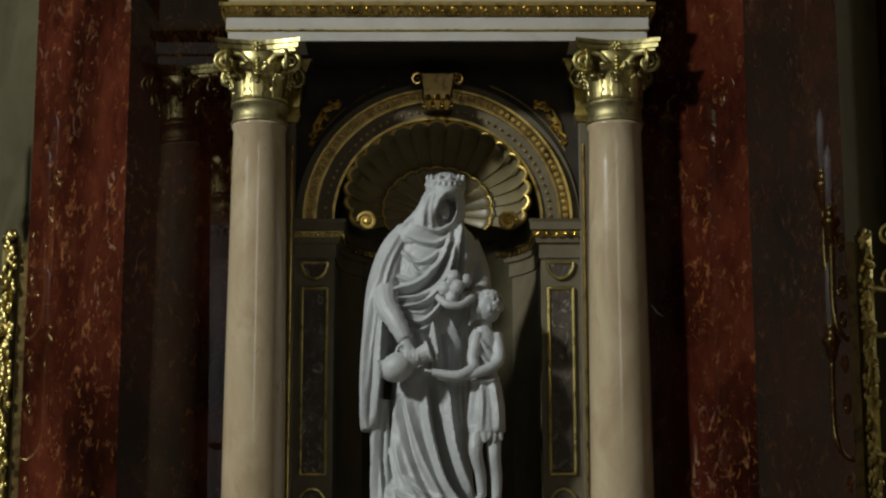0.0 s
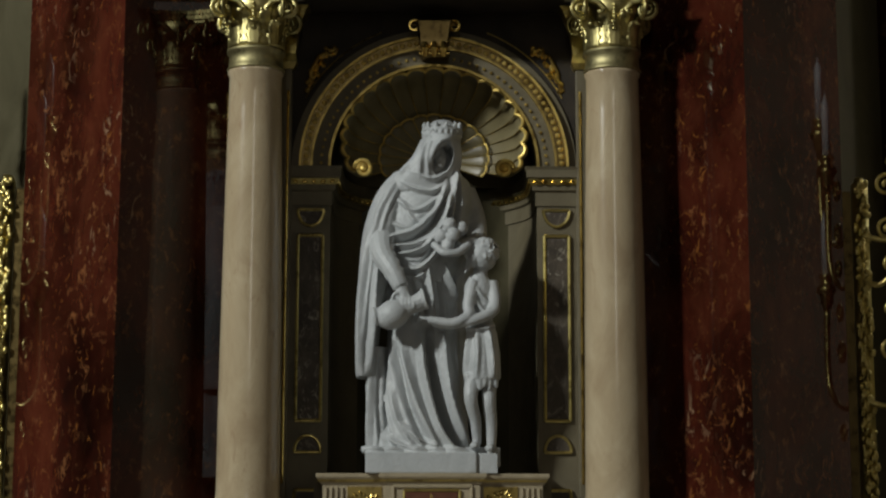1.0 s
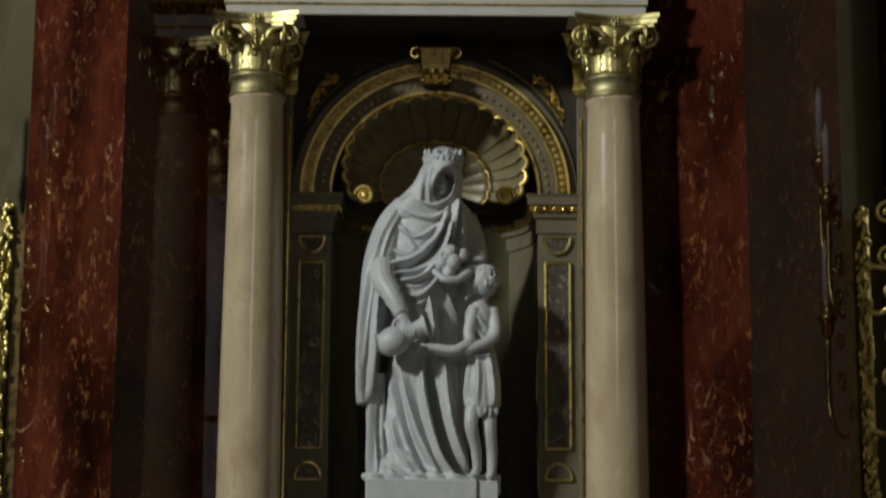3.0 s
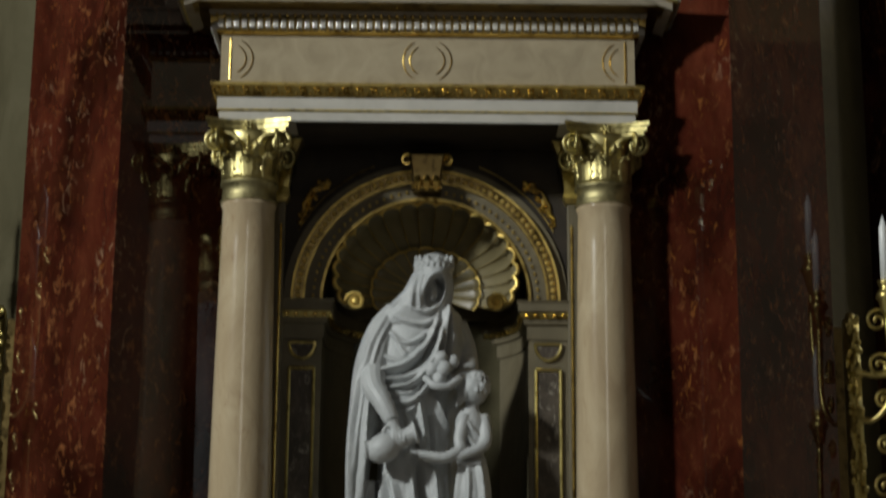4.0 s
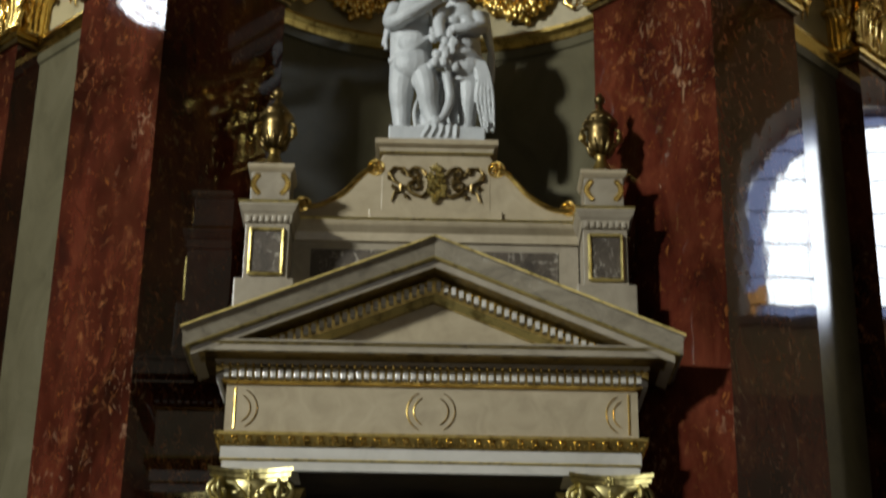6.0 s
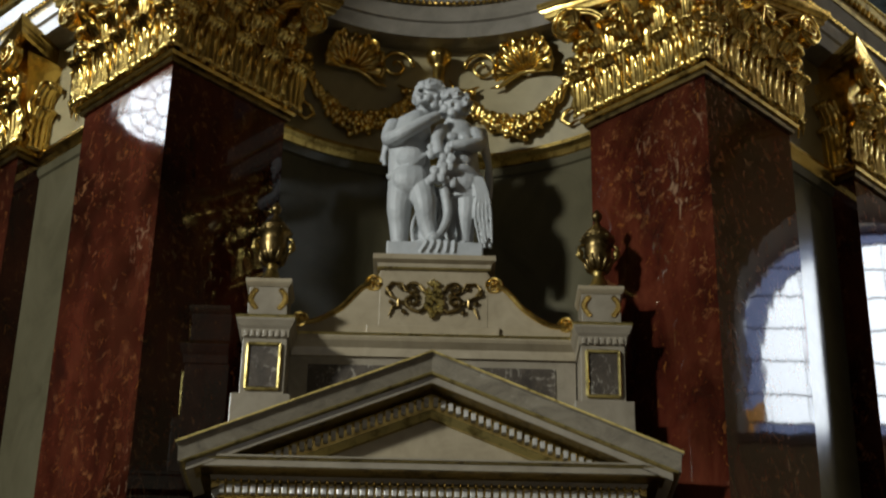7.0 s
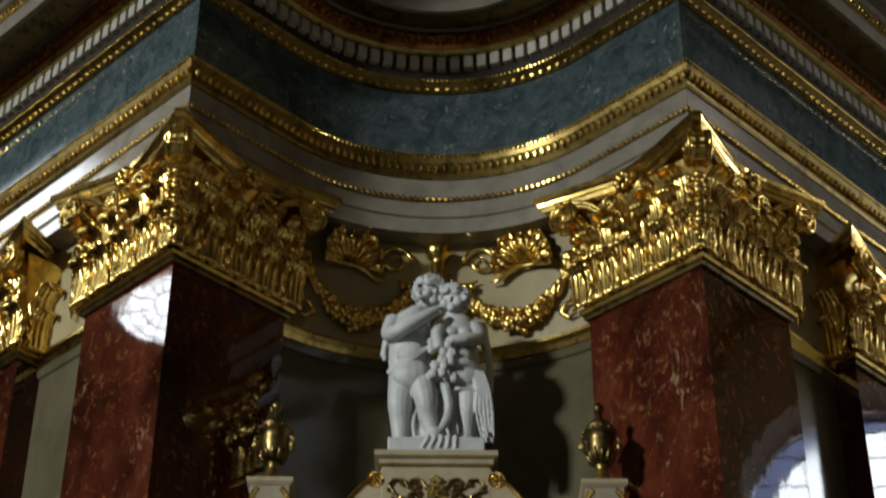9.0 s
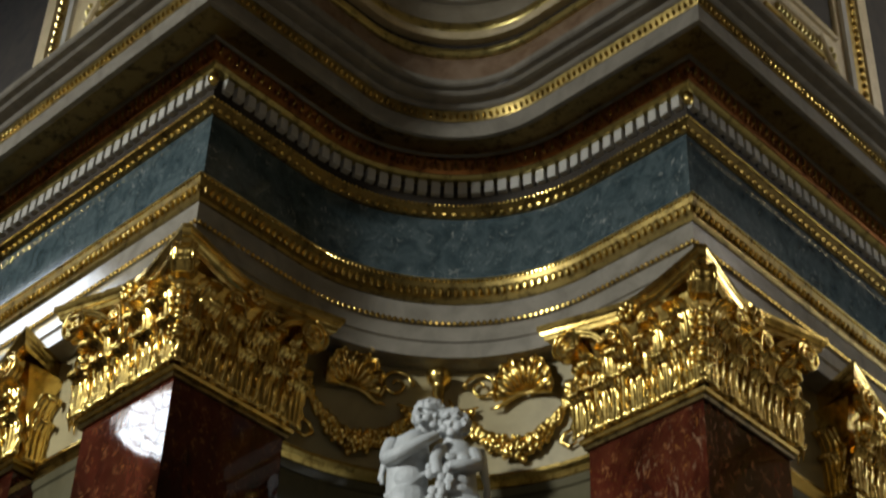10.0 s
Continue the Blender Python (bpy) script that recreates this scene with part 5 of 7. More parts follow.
# ---- pedestal of the statue ----
pedestal = thing("statue_pedestal", (0, 11.15, 1.5), "carved marble pedestal with gilded reliefs and name tablet", "pedestal")
PED = [(-0.68, 11.35), (-0.68, 11.06), (-0.29, 11.06), (-0.29, 10.98), (0.29, 10.98), (0.29, 11.06), (0.68, 11.06), (0.68, 11.35)]
part("plinth", swept(PED, [(-0.3, 1.5), (0.015, 1.5), (0.015, 1.6), (0.0, 1.62), (-0.3, 1.62)]), CREAM, pedestal)
part("body", swept(PED, [(-0.06, 1.62), (0.0, 1.62), (0.0, 1.89), (-0.06, 1.89)]), CREAM, pedestal)
part("core", block(-0.66, 0.66, 11.09, 11.36, 1.51, 1.94, 0), CREAM, pedestal)
part("cornice", swept(PED, [(-0.3, 1.89), (0.01, 1.89), (0.02, 1.91), (0.035, 1.925), (0.04, 1.935), (0.04, 1.955), (-0.3, 1.955)]), CREAM, pedestal)
part("cornice_line", swept(PED, [(-0.1, 1.904), (0.024, 1.904), (0.03, 1.914), (-0.1, 1.914)]), OLDGOLD, pedestal)
tablet = part("tablet", block(-0.165, 0.155, 10.965, 10.99, 1.69, 1.84, 0.004), TABLET, pedestal, "red marble tablet with gilded letters")
bm = bmesh.new()
for a, b in (((-0.175, 1.68), (0.165, 1.68)), ((-0.175, 1.85), (0.165, 1.85)), ((-0.175, 1.68), (-0.175, 1.85)), ((0.165, 1.68), (0.165, 1.85))):
    tube(bm, [(a[0], 10.968, a[1]), (b[0], 10.968, b[1])], 0.009, 6)
part("gilt_frame", bm, OLDGOLD, tablet)
bm = bmesh.new()
for a, b in (((-0.24, 1.64), (0.24, 1.64)), ((-0.24, 1.875), (0.24, 1.875)), ((-0.24, 1.64), (-0.24, 1.875)), ((0.24, 1.64), (0.24, 1.875))):
    tube(bm, [(a[0], 10.976, a[1]), (b[0], 10.976, b[1])], 0.012, 6)
part("stone_frame", bm, CREAM, pedestal)


def letters(text, size, at, mat, parent):
    curve = bpy.data.curves.new("letters", "FONT")
    curve.body, curve.size, curve.extrude, curve.align_x, curve.align_y = text, size, 0.003, "CENTER", "CENTER"
    ob = new("letters", curve)
    curve.materials.append(mat)
    ob.parent = parent
    ob.matrix_basis = Matrix.Translation(Vector(at) - ORIGIN[parent.name]) @ pose(0, 0, 0, 90, 0, 0)
    return ob


letters("S.", 0.035, (-0.005, 10.962, 1.818), RIMGOLD, tablet)
letters("ELISABETH", 0.062, (-0.005, 10.962, 1.757), RIMGOLD, tablet)
for s in (-1, 1):
    rnd = random.Random(5 + s)
    bm = bmesh.new()
    box(bm, *sorted((s * 0.315, s * 0.525)), 11.052, 11.07, 1.635, 1.875)
    for i in range(26):
        a, r = rnd.uniform(0.1, 3.04), rnd.uniform(0.05, 0.11)
        ball(bm, (s * 0.42 + r * 0.9 * math.cos(a), 11.05, 1.745 + r * math.sin(a)), (0.016, 0.014, 0.01), 6, 4, Matrix.Rotation(-a, 3, "Y"))
    for i in range(14):
        ball(bm, (s * 0.42 + rnd.uniform(-0.09, 0.09), 11.05, 1.655 + rnd.uniform(0, 0.07)), (0.018, 0.012, 0.01), 6, 4)
    lathe(bm, [(0.0, 0.0), (0.03, 0.005), (0.02, 0.02), (0.05, 0.05), (0.055, 0.065), (0.0, 0.07)], s * 0.42, 11.055, 12, 1.67)
    part("gilded_relief", bm, DEEPGOLD, pedestal, "gilded relief of a flower-filled vase")
    bm = bmesh.new()
    for k in range(4):
        tube(bm, [(s * (0.555 + 0.034 * k), 11.055, 1.64), (s * (0.555 + 0.034 * k), 11.055, 1.865)], 0.01, 6)
    part("fluting", bm, CREAM, pedestal)

# ---- attic above the pediment ----
attic = thing("attic", (0, 11.4, 6.3), "carved marble attic with gilded scrolls above the pediment", "attic")
part("base", swept([(-1.0, 11.9), (-1.0, 11.25), (1.0, 11.25), (1.0, 11.9)], [(-0.3, 5.9), (0.0, 5.9), (0.0, 6.86), (-0.3, 6.86)]), GREY, attic)
part("base_panel", block(-0.86, 0.86, 11.243, 11.26, 6.5, 6.74, 0.004), VIOLET, attic, "violet veined marble inlay")
part("base_cornice", swept([(-1.0, 11.9), (-1.0, 11.25), (1.0, 11.25), (1.0, 11.9)], [(-0.3, 6.8), (0.02, 6.8), (0.03, 6.86), (0.07, 6.9), (0.08, 6.92), (0.08, 6.95), (-0.3, 6.95)]), CREAM, attic)
part("base_line", swept([(-1.0, 11.9), (-1.0, 11.25), (1.0, 11.25), (1.0, 11.9)], [(-0.1, 6.935), (0.084, 6.935), (0.088, 6.944), (0.084, 6.953), (-0.1, 6.953)]), OLDGOLD, attic)
curve_pts = [(p.x, p.z) for p in curve3([(0.94, 0, 7.07), (0.84, 0, 7.075), (0.73, 0, 7.13), (0.64, 0, 7.2), (0.565, 0, 7.29), (0.51, 0, 7.35), (0.45, 0, 7.385)], 4)]
outline = [(-0.98, 6.95), (0.98, 6.95), (0.98, 7.1)] + curve_pts + [(0.38, 7.5)] + [(-0.38, 7.5)] + [(-x, z) for x, z in curve_pts[::-1]] + [(-0.98, 7.1)]
part("scroll_plate", extrude(bmesh.new(), outline, 11.277, 11.75), CREAM, attic, "cream marble plate with curved shoulders")
part("die", block(-0.385, 0.385, 11.274, 11.6, 7.06, 7.5, 0.003), CREAM, attic)
part("die_step", block(-0.47, 0.47, 11.255, 11.6, 6.955, 7.06, 0.006), CREAM, attic)
for s in (-1, 1):
    bm = bmesh.new()
    tube(bm, [(s * x, 11.285, z + 0.012) for x, z in curve_pts], 0.024, 8)
    part("gilt_edge", bm, GOLD, attic)
    for x, z, r in ((0.43, 7.4, 0.055), (0.94, 7.1, 0.05)):
        bm = bmesh.new()
        tube(bm, [(s * x + r * math.cos(a), 11.28, z + r * math.sin(a)) for a in np.linspace(0, 2 * math.pi, 18)], 0.014, 6)
        flower(bm, (s * x, 11.28, z), r * 0.8, 6)
        part("scroll_rosette", bm, GOLD, attic)
bm = bmesh.new()
for s in (-1, 1):
    def curl(x, z, r, turns, way, start):
        return [(s * (x + r * (1 - 0.8 * i / 23) * math.cos(start + way * 2 * math.pi * turns * i / 23)), 11.262, z + r * (1 - 0.8 * i / 23) * math.sin(start + way * 2 * math.pi * turns * i / 23)) for i in range(24)]
    tube(bm, [(s * 0.06, 11.262, 7.2), (s * 0.1, 11.262, 7.17), (s * 0.16, 11.262, 7.19)] + curl(0.15, 7.25, 0.055, 1.2, 1, -1.2), 0.015, 6)
    tube(bm, [(s * 0.07, 11.262, 7.33), (s * 0.1, 11.262, 7.38)] + curl(0.15, 7.35, 0.05, 1.2, -1, 2.2), 0.014, 6)
    tube(bm, [(s * 0.2, 11.262, 7.33), (s * 0.23, 11.262, 7.39), (s * 0.3, 11.262, 7.395), (s * 0.335, 11.262, 7.35), (s * 0.3, 11.262, 7.29), (s * 0.25, 11.262, 7.26), (s * 0.25, 11.262, 7.21), (s * 0.29, 11.262, 7.2), (s * 0.315, 11.262, 7.13)], [0.008, 0.014, 0.015, 0.016, 0.013, 0.014, 0.013, 0.012, 0.006], 6)
    for x, z in ((0.24, 7.36), (0.33, 7.31), (0.22, 7.24), (0.21, 7.17), (0.3, 7.24), (0.12, 7.3)):
        ball(bm, (s * x, 11.258, z), (0.018, 0.012, 0.024), 6, 4, Matrix.Rotation(s * 0.7, 3, "Y"))
part("arabesque", bm, BRONZE, attic, "dark gilded arabesque relief")
bm = bmesh.new()
rnd = random.Random(21)
for i in range(46):
    a, r = rnd.uniform(0, 6.28), 0.085 * rnd.random() ** 0.5
    ball(bm, (0.8 * r * math.cos(a), 11.252, 7.25 + 1.4 * r * math.sin(a)), (0.017, 0.018, 0.02), 6, 4)
for i in range(5):
    ball(bm, (0.016 * (i - 2), 11.255, 7.41 - 0.012 * abs(i - 2)), (0.011, 0.014, 0.026), 6, 4, Matrix.Rotation(0.35 * (i - 2), 3, "Y"))
part("arabesque_boss", bm, OLDGOLD, attic, "worn gilded boss of leaves")["kind"] = "stuff"
part("top_cornice", swept([(-0.36, 11.75), (-0.36, 11.3), (0.36, 11.3), (0.36, 11.75)], [(-0.3, 7.48), (0.01, 7.48), (0.02, 7.5), (0.04, 7.51), (0.05, 7.55), (0.08, 7.57), (0.08, 7.61), (-0.3, 7.62)]), CREAM, attic)
part("top_line", swept([(-0.36, 11.75), (-0.36, 11.3), (0.36, 11.3), (0.36, 11.75)], [(-0.1, 7.508), (0.043, 7.508), (0.05, 7.52), (-0.1, 7.522)]), OLDGOLD, attic)


def post(s):
    x, y = 1.16 if s > 0 else 1.142, 11.1
    ob = thing("attic_post", (x * s, y, 6.2), "marble post with violet inlay and gilded frame", "post", "attic posts")
    x *= s

    def ring(hw, prof):
        return swept([(x - hw, y + hw), (x - hw, y - hw), (x + hw, y - hw), (x + hw, y + hw)], prof)
    part("foot", block(x - 0.2, x + 0.2, y - 0.2, y + 0.16, 5.85, 6.36, 0.006), GREY, ob)
    part("body", block(x - 0.15, x + 0.15, y - 0.15, y + 0.16, 6.36, 6.88, 0.004), GREY, ob)
    p = part("inlay", block(x - 0.1, x + 0.1, y - 0.158, y - 0.1, 6.42, 6.73, 0.003), VIOLET, ob, "violet veined marble inlay")
    bm = bmesh.new()
    for a, b in (((-0.11, 6.41), (0.11, 6.41)), ((-0.11, 6.74), (0.11, 6.74)), ((-0.11, 6.41), (-0.11, 6.74)), ((0.11, 6.41), (0.11, 6.74))):
        tube(bm, [(x + a[0], y - 0.162, a[1]), (x + b[0], y - 0.162, b[1])], 0.013, 6)
    part("gilt_frame", bm, OLDGOLD, p)
    part("cornice", ring(0.15, [(-0.1, 6.79), (0.01, 6.79), (0.015, 6.85), (0.03, 6.87), (0.045, 6.9), (0.05, 6.91), (0.05, 6.945), (-0.1, 6.945)]), GREY, ob)
    part("cornice_line", ring(0.15, [(-0.05, 6.925), (0.053, 6.925), (0.056, 6.935), (0.053, 6.945), (-0.05, 6.945)]), OLDGOLD, ob)
    tooth = mesh_of("dentil", block(-0.0125, 0.0125, -0.022, 0, 0, 0.045, 0.003), GREY)
    for i in range(7):
        piece("dentil", tooth, Matrix.Translation((x - 0.1275 + 0.0425 * i, y - 0.15, 6.795)), ob)
    part("upper_block", block(x - 0.135, x + 0.135, y - 0.135, y + 0.15, 6.945, 7.2, 0.004), GREY, ob)
    part("upper_cap", ring(0.135, [(-0.1, 7.19), (0.005, 7.19), (0.02, 7.21), (0.025, 7.22), (0.025, 7.245), (-0.1, 7.245)]), CREAM, ob)
    bm = bmesh.new()
    for e in (-1, 1):
        for i in range(12):
            t = i / 11
            ball(bm, (x + e * (0.085 + 0.035 * math.sin(3 * t)), y - 0.137, 7.03 + 0.13 * t), (0.022, 0.012, 0.02), 6, 4)
    part("gilt_leaf", bm, GOLD, ob)
    return ob


def urn(s):
    x, y, z = 1.16 if s > 0 else -1.142, 11.1, 7.245
    ob = thing("urn", (x, y, z), "dark gilded lidded urn on a marble post", "urn", "attic urns")
    part("foot", lathe(bmesh.new(), [(0.0, 0.0), (0.105, 0.0), (0.105, 0.02), (0.085, 0.045), (0.06, 0.09), (0.042, 0.135), (0.036, 0.16), (0.05, 0.175), (0.0, 0.18)], x, y, 24, z), DEEPGOLD, ob, "reddish gilded flaring foot", True)
    part("bowl", lathe(bmesh.new(), [(0.0, 0.175), (0.045, 0.18), (0.075, 0.21), (0.094, 0.26), (0.097, 0.36), (0.094, 0.41), (0.118, 0.425), (0.122, 0.44), (0.116, 0.455), (0.09, 0.46), (0.0, 0.465)], x, y, 32, z), BRONZE, ob, "", True)
    part("lid", lathe(bmesh.new(), [(0.1, 0.458), (0.108, 0.466), (0.098, 0.485), (0.07, 0.52), (0.035, 0.55), (0.02, 0.58), (0.018, 0.6), (0.0, 0.605)], x, y, 32, z), BRONZE, ob, "", True)
    part("finial", lathe(bmesh.new(), [(0.0, 0.595), (0.022, 0.6), (0.038, 0.625), (0.038, 0.65), (0.02, 0.672), (0.01, 0.69), (0.0, 0.695)], x, y, 14, z), BRONZE, ob, "", True)
    bm = bmesh.new()
    for k in range(12):
        a = 2 * math.pi * k / 12
        tube(bm, [(x + r * math.cos(a), y + r * math.sin(a), z + h) for r, h in ((0.048, 0.185), (0.078, 0.215), (0.095, 0.25), (0.1, 0.3))], [0.01, 0.016, 0.012, 0.004], 6)
        ball(bm, (x + 0.118 * math.cos(a), y + 0.118 * math.sin(a), z + 0.44), (0.014, 0.014, 0.012), 6, 4)
    part("gadroon", bm, BRONZE, ob, "", True)
    for e in (-1, 1):
        bm = bmesh.new()
        ball(bm, (x + e * 0.128, y - 0.02, z + 0.32), (0.026, 0.028, 0.04), 8, 6)
        tube(bm, [(x + e * 0.095, y - 0.02, z + 0.39), (x + e * 0.135, y - 0.02, z + 0.375), (x + e * 0.148, y - 0.02, z + 0.31), (x + e * 0.09, y - 0.02, z + 0.25)], 0.012, 6)
        part("handle", bm, SHADEGOLD, ob, "", True)
    return ob


for s in (-1, 1):
    post(s)
    urn(s)

# ---- statues, each one plain mesh ----


def loft(bm, rings, n=40, seed=0):
    """A draped form: rings of (x, y, z, rx, ry, fold depth, folds, phase)."""
    rows = []
    for x, y, z, rx, ry, amp, folds, ph in rings:
        row = []
        for k in range(n):
            a = 2 * math.pi * k / n
            f = 1 + amp * (2 * abs(math.sin(folds * a / 2 + ph)) ** 0.8 - 1 + 0.6 * math.sin(3 * a + 2.1 * ph + seed))
            row.append(bm.verts.new((x + rx * f * math.cos(a), y + ry * f * math.sin(a), z)))
        rows.append(row)
    for a, b in zip(rows, rows[1:]):
        for k in range(n):
            bm.faces.new((a[k], a[(k + 1) % n], b[(k + 1) % n], b[k]))
    bm.faces.new(rows[0][::-1])
    bm.faces.new(rows[-1])


def carve(name, bm, at, label, voxel, rounds=2):
    bmesh.ops.recalc_face_normals(bm, faces=bm.faces)
    for v in bm.verts:
        v.co -= Vector(at)
    me = bpy.data.meshes.new(name)
    bm.to_mesh(me)
    bm.free()
    me.materials.append(STATUE)
    ob = tagged(new(name, me), label, "statue")
    ob.location = at
    m = ob.modifiers.new("join", "REMESH")
    m.mode, m.voxel_size, m.use_smooth_shade = "VOXEL", voxel, True
    s = ob.modifiers.new("soften", "SMOOTH")
    s.factor, s.iterations = 0.2, rounds
    for key, size, depth in (("chisel", 0.09, 0.004), ("grain", 0.02, 0.004)):
        tex = bpy.data.textures.new(name + key, "CLOUDS")
        tex.noise_scale, tex.noise_depth = size, 2
        d = ob.modifiers.new(key, "DISPLACE")
        d.texture, d.strength, d.mid_level = tex, depth, 0.5
    return ob


def cord(bm, pts, r0, r1=None, n=8, flat=1.0):
    line = curve3(pts, 8)
    r1 = r0 if r1 is None else r1
    tube(bm, line, [r0 + (r1 - r0) * i / (len(line) - 1) for i in range(len(line))], n, flat)


def cloth(bm, rings, folds, n=150, rows=120, hollow=None):
    """A draped body: smooth rings of (x, y, z, rx, ry), with sharp-crested folds raised along lines of (x, z)."""
    line = [r[:3] for r in rings]
    size = [(r[3], r[4], 0) for r in rings]
    per = max(2, rows // (len(rings) - 1))
    pc, ps = np.array(curve3(line, per)), np.array(curve3(size, per))
    ang = np.linspace(0, 2 * math.pi, n, endpoint=False)
    co, si = np.cos(ang)[None, :], np.sin(ang)[None, :]
    X, Y, Z = pc[:, :1] + ps[:, :1] * co, pc[:, 1:2] + ps[:, 1:2] * si, pc[:, 2:] + 0 * co
    nx, ny = co / np.maximum(ps[:, :1], 0.01), si / np.maximum(ps[:, 1:2], 0.01)
    ln = np.sqrt(nx * nx + ny * ny)
    nx, ny = nx / ln, ny / ln
    front = np.clip(0.5 - 1.6 * ny, 0, 1)
    lift = np.zeros_like(X)
    for pts, w, h in folds:
        c = np.array([(p.x, p.z) for p in curve3([(x, 0, z) for x, z in pts], 7)])
        near, at = np.full(X.shape, 9.0), np.zeros_like(X)
        for i, (p, q) in enumerate(zip(c, c[1:])):
            d = q - p
            t = np.clip(((X - p[0]) * d[0] + (Z - p[1]) * d[1]) / max(d @ d, 1e-9), 0, 1)
            dist = np.hypot(X - p[0] - t * d[0], Z - p[1] - t * d[1])
            hit = dist < near
            near, at = np.where(hit, dist, near), np.where(hit, (i + t) / (len(c) - 1), at)
        lift += h * (1 - 0.75 * np.abs(2 * at - 1) ** 3) * (1.25 * np.clip(1 - near / w, 0, 1) ** 1.2 - 0.2 * np.exp(-((near - 1.15 * w) / (0.45 * w)) ** 2))
    X, Y = X + nx * lift * front, Y + ny * lift * front
    if hollow:
        hx, hz, ax, az, lean, deep = hollow
        u = (X - hx - lean * (Z - hz)) / ax
        v = (Z - hz) / az
        r = np.sqrt(u * u + v * v)
        Y = Y + np.where(ny < 0, deep * np.clip((1.1 - r) / 0.2, 0, 1) - 0.012 * np.exp(-((r - 1.3) / 0.3) ** 2) * (1 + v), 0)
    grid = [[bm.verts.new((X[j, k], Y[j, k], Z[j, k])) for k in range(n)] for j in range(X.shape[0])]
    for a, b in zip(grid, grid[1:]):
        for k in range(n):
            bm.faces.new((a[k], a[(k + 1) % n], b[(k + 1) % n], b[k]))
    bm.faces.new(grid[0][::-1])
    bm.faces.new(grid[-1])


def woman_and_child():
    bm = bmesh.new()
    Y = 11.22
    # plinth
    box(bm, -0.415, 0.27, 10.98, 11.5, 1.955, 2.085)
    box(bm, 0.285, 0.4, 11.0, 11.4, 1.955, 2.08)
    box(bm, 0.2, 0.42, 11.1, 11.45, 2.0, 2.12)
    # skirt with a few long folds that sweep to one side
    cloth(bm, [(-0.06, Y, 2.08, 0.325, 0.21), (-0.065, Y, 2.2, 0.295, 0.2), (-0.08, Y, 2.5, 0.25, 0.18), (-0.09, Y, 2.85, 0.21, 0.165), (-0.09, Y, 3.12, 0.205, 0.165), (-0.07, Y, 3.35, 0.235, 0.17)],
          [([(-0.28, 2.95), (-0.3, 2.713), (-0.33, 2.395), (-0.28, 2.13)], 0.035, -0.055), ([(-0.245, 2.75), (-0.16, 2.396), (-0.02, 2.11)], 0.035, -0.045), ([(-0.2, 2.75), (-0.1, 2.396), (0.04, 2.11)], 0.04, 0.035),
           ([(-0.035, 2.86), (0.0, 2.573), (0.085, 2.257), (0.2, 2.1)], 0.042, -0.085), ([(-0.08, 2.83), (-0.05, 2.55), (0.03, 2.25), (0.14, 2.1)], 0.035, 0.04), ([(0.05, 2.85), (0.09, 2.433), (0.2, 2.118)], 0.03, 0.05),
           ([(-0.178, 2.256), (-0.089, 2.169), (0.033, 2.117)], 0.025, 0.03), ([(-0.26, 2.5), (-0.22, 2.3), (-0.12, 2.12)], 0.03, 0.03), ([(-0.13, 3.18), (-0.08, 3.03), (-0.1, 2.88)], 0.03, 0.04), ([(0.06, 3.28), (0.115, 3.03), (0.135, 2.8)], 0.03, 0.05),
           ([(-0.04, 3.28), (-0.02, 3.1), (0.01, 2.9)], 0.028, 0.045), ([(0.015, 3.25), (0.05, 3.05), (0.06, 2.85)], 0.022, -0.04), ([(-0.3, 2.2), (-0.22, 2.14), (-0.1, 2.1)], 0.025, 0.03)], 170, 150)
    # mantle over breast and shoulders
    swags = [([(-0.208, 3.917), (-0.137, 3.863), (-0.011, 3.806), (0.085, 3.864)], 0.03, 0.042), ([(-0.261, 3.844), (-0.118, 3.747), (0.007, 3.733), (0.085, 3.821)], 0.024, 0.034), ([(-0.2, 3.87), (-0.12, 3.8), (0.0, 3.768), (0.085, 3.84)], 0.016, -0.022),
             ([(-0.242, 3.699), (-0.117, 3.605), (0.008, 3.675), (0.086, 3.784)], 0.02, 0.022), ([(-0.34, 3.419), (-0.258, 3.438), (-0.116, 3.475), (0.008, 3.603), (0.093, 3.806)], 0.028, 0.05), ([(-0.3, 3.39), (-0.12, 3.425), (0.0, 3.53), (0.085, 3.73)], 0.016, -0.035),
             ([(-0.35, 3.354), (-0.293, 3.38), (-0.098, 3.39), (0.03, 3.5), (0.1, 3.7)], 0.026, 0.042), ([(-0.257, 3.33), (-0.115, 3.34), (0.0, 3.43), (0.075, 3.62), (0.125, 3.85)], 0.024, 0.05), ([(-0.2, 3.29), (-0.09, 3.27), (0.0, 3.36), (0.08, 3.55)], 0.016, -0.03),
             ([(-0.2, 3.25), (-0.097, 3.23), (-0.01, 3.31), (0.06, 3.45)], 0.026, 0.04), ([(-0.32, 3.553), (-0.35, 3.481), (-0.36, 3.38)], 0.02, 0.02), ([(-0.295, 3.644), (-0.259, 3.536), (-0.16, 3.482)], 0.02, 0.02), ([(-0.19, 3.66), (-0.12, 3.54), (-0.03, 3.56), (0.05, 3.68)], 0.018, 0.02),
             ([(-0.17, 3.2), (-0.1, 3.18), (-0.03, 3.24)], 0.02, 0.025), ([(0.125, 3.9), (0.12, 3.68), (0.08, 3.45)], 0.022, 0.045), ([(0.16, 3.85), (0.16, 3.6), (0.12, 3.4)], 0.02, 0.03), ([(0.143, 3.87), (0.14, 3.65), (0.1, 3.42)], 0.012, -0.03)]
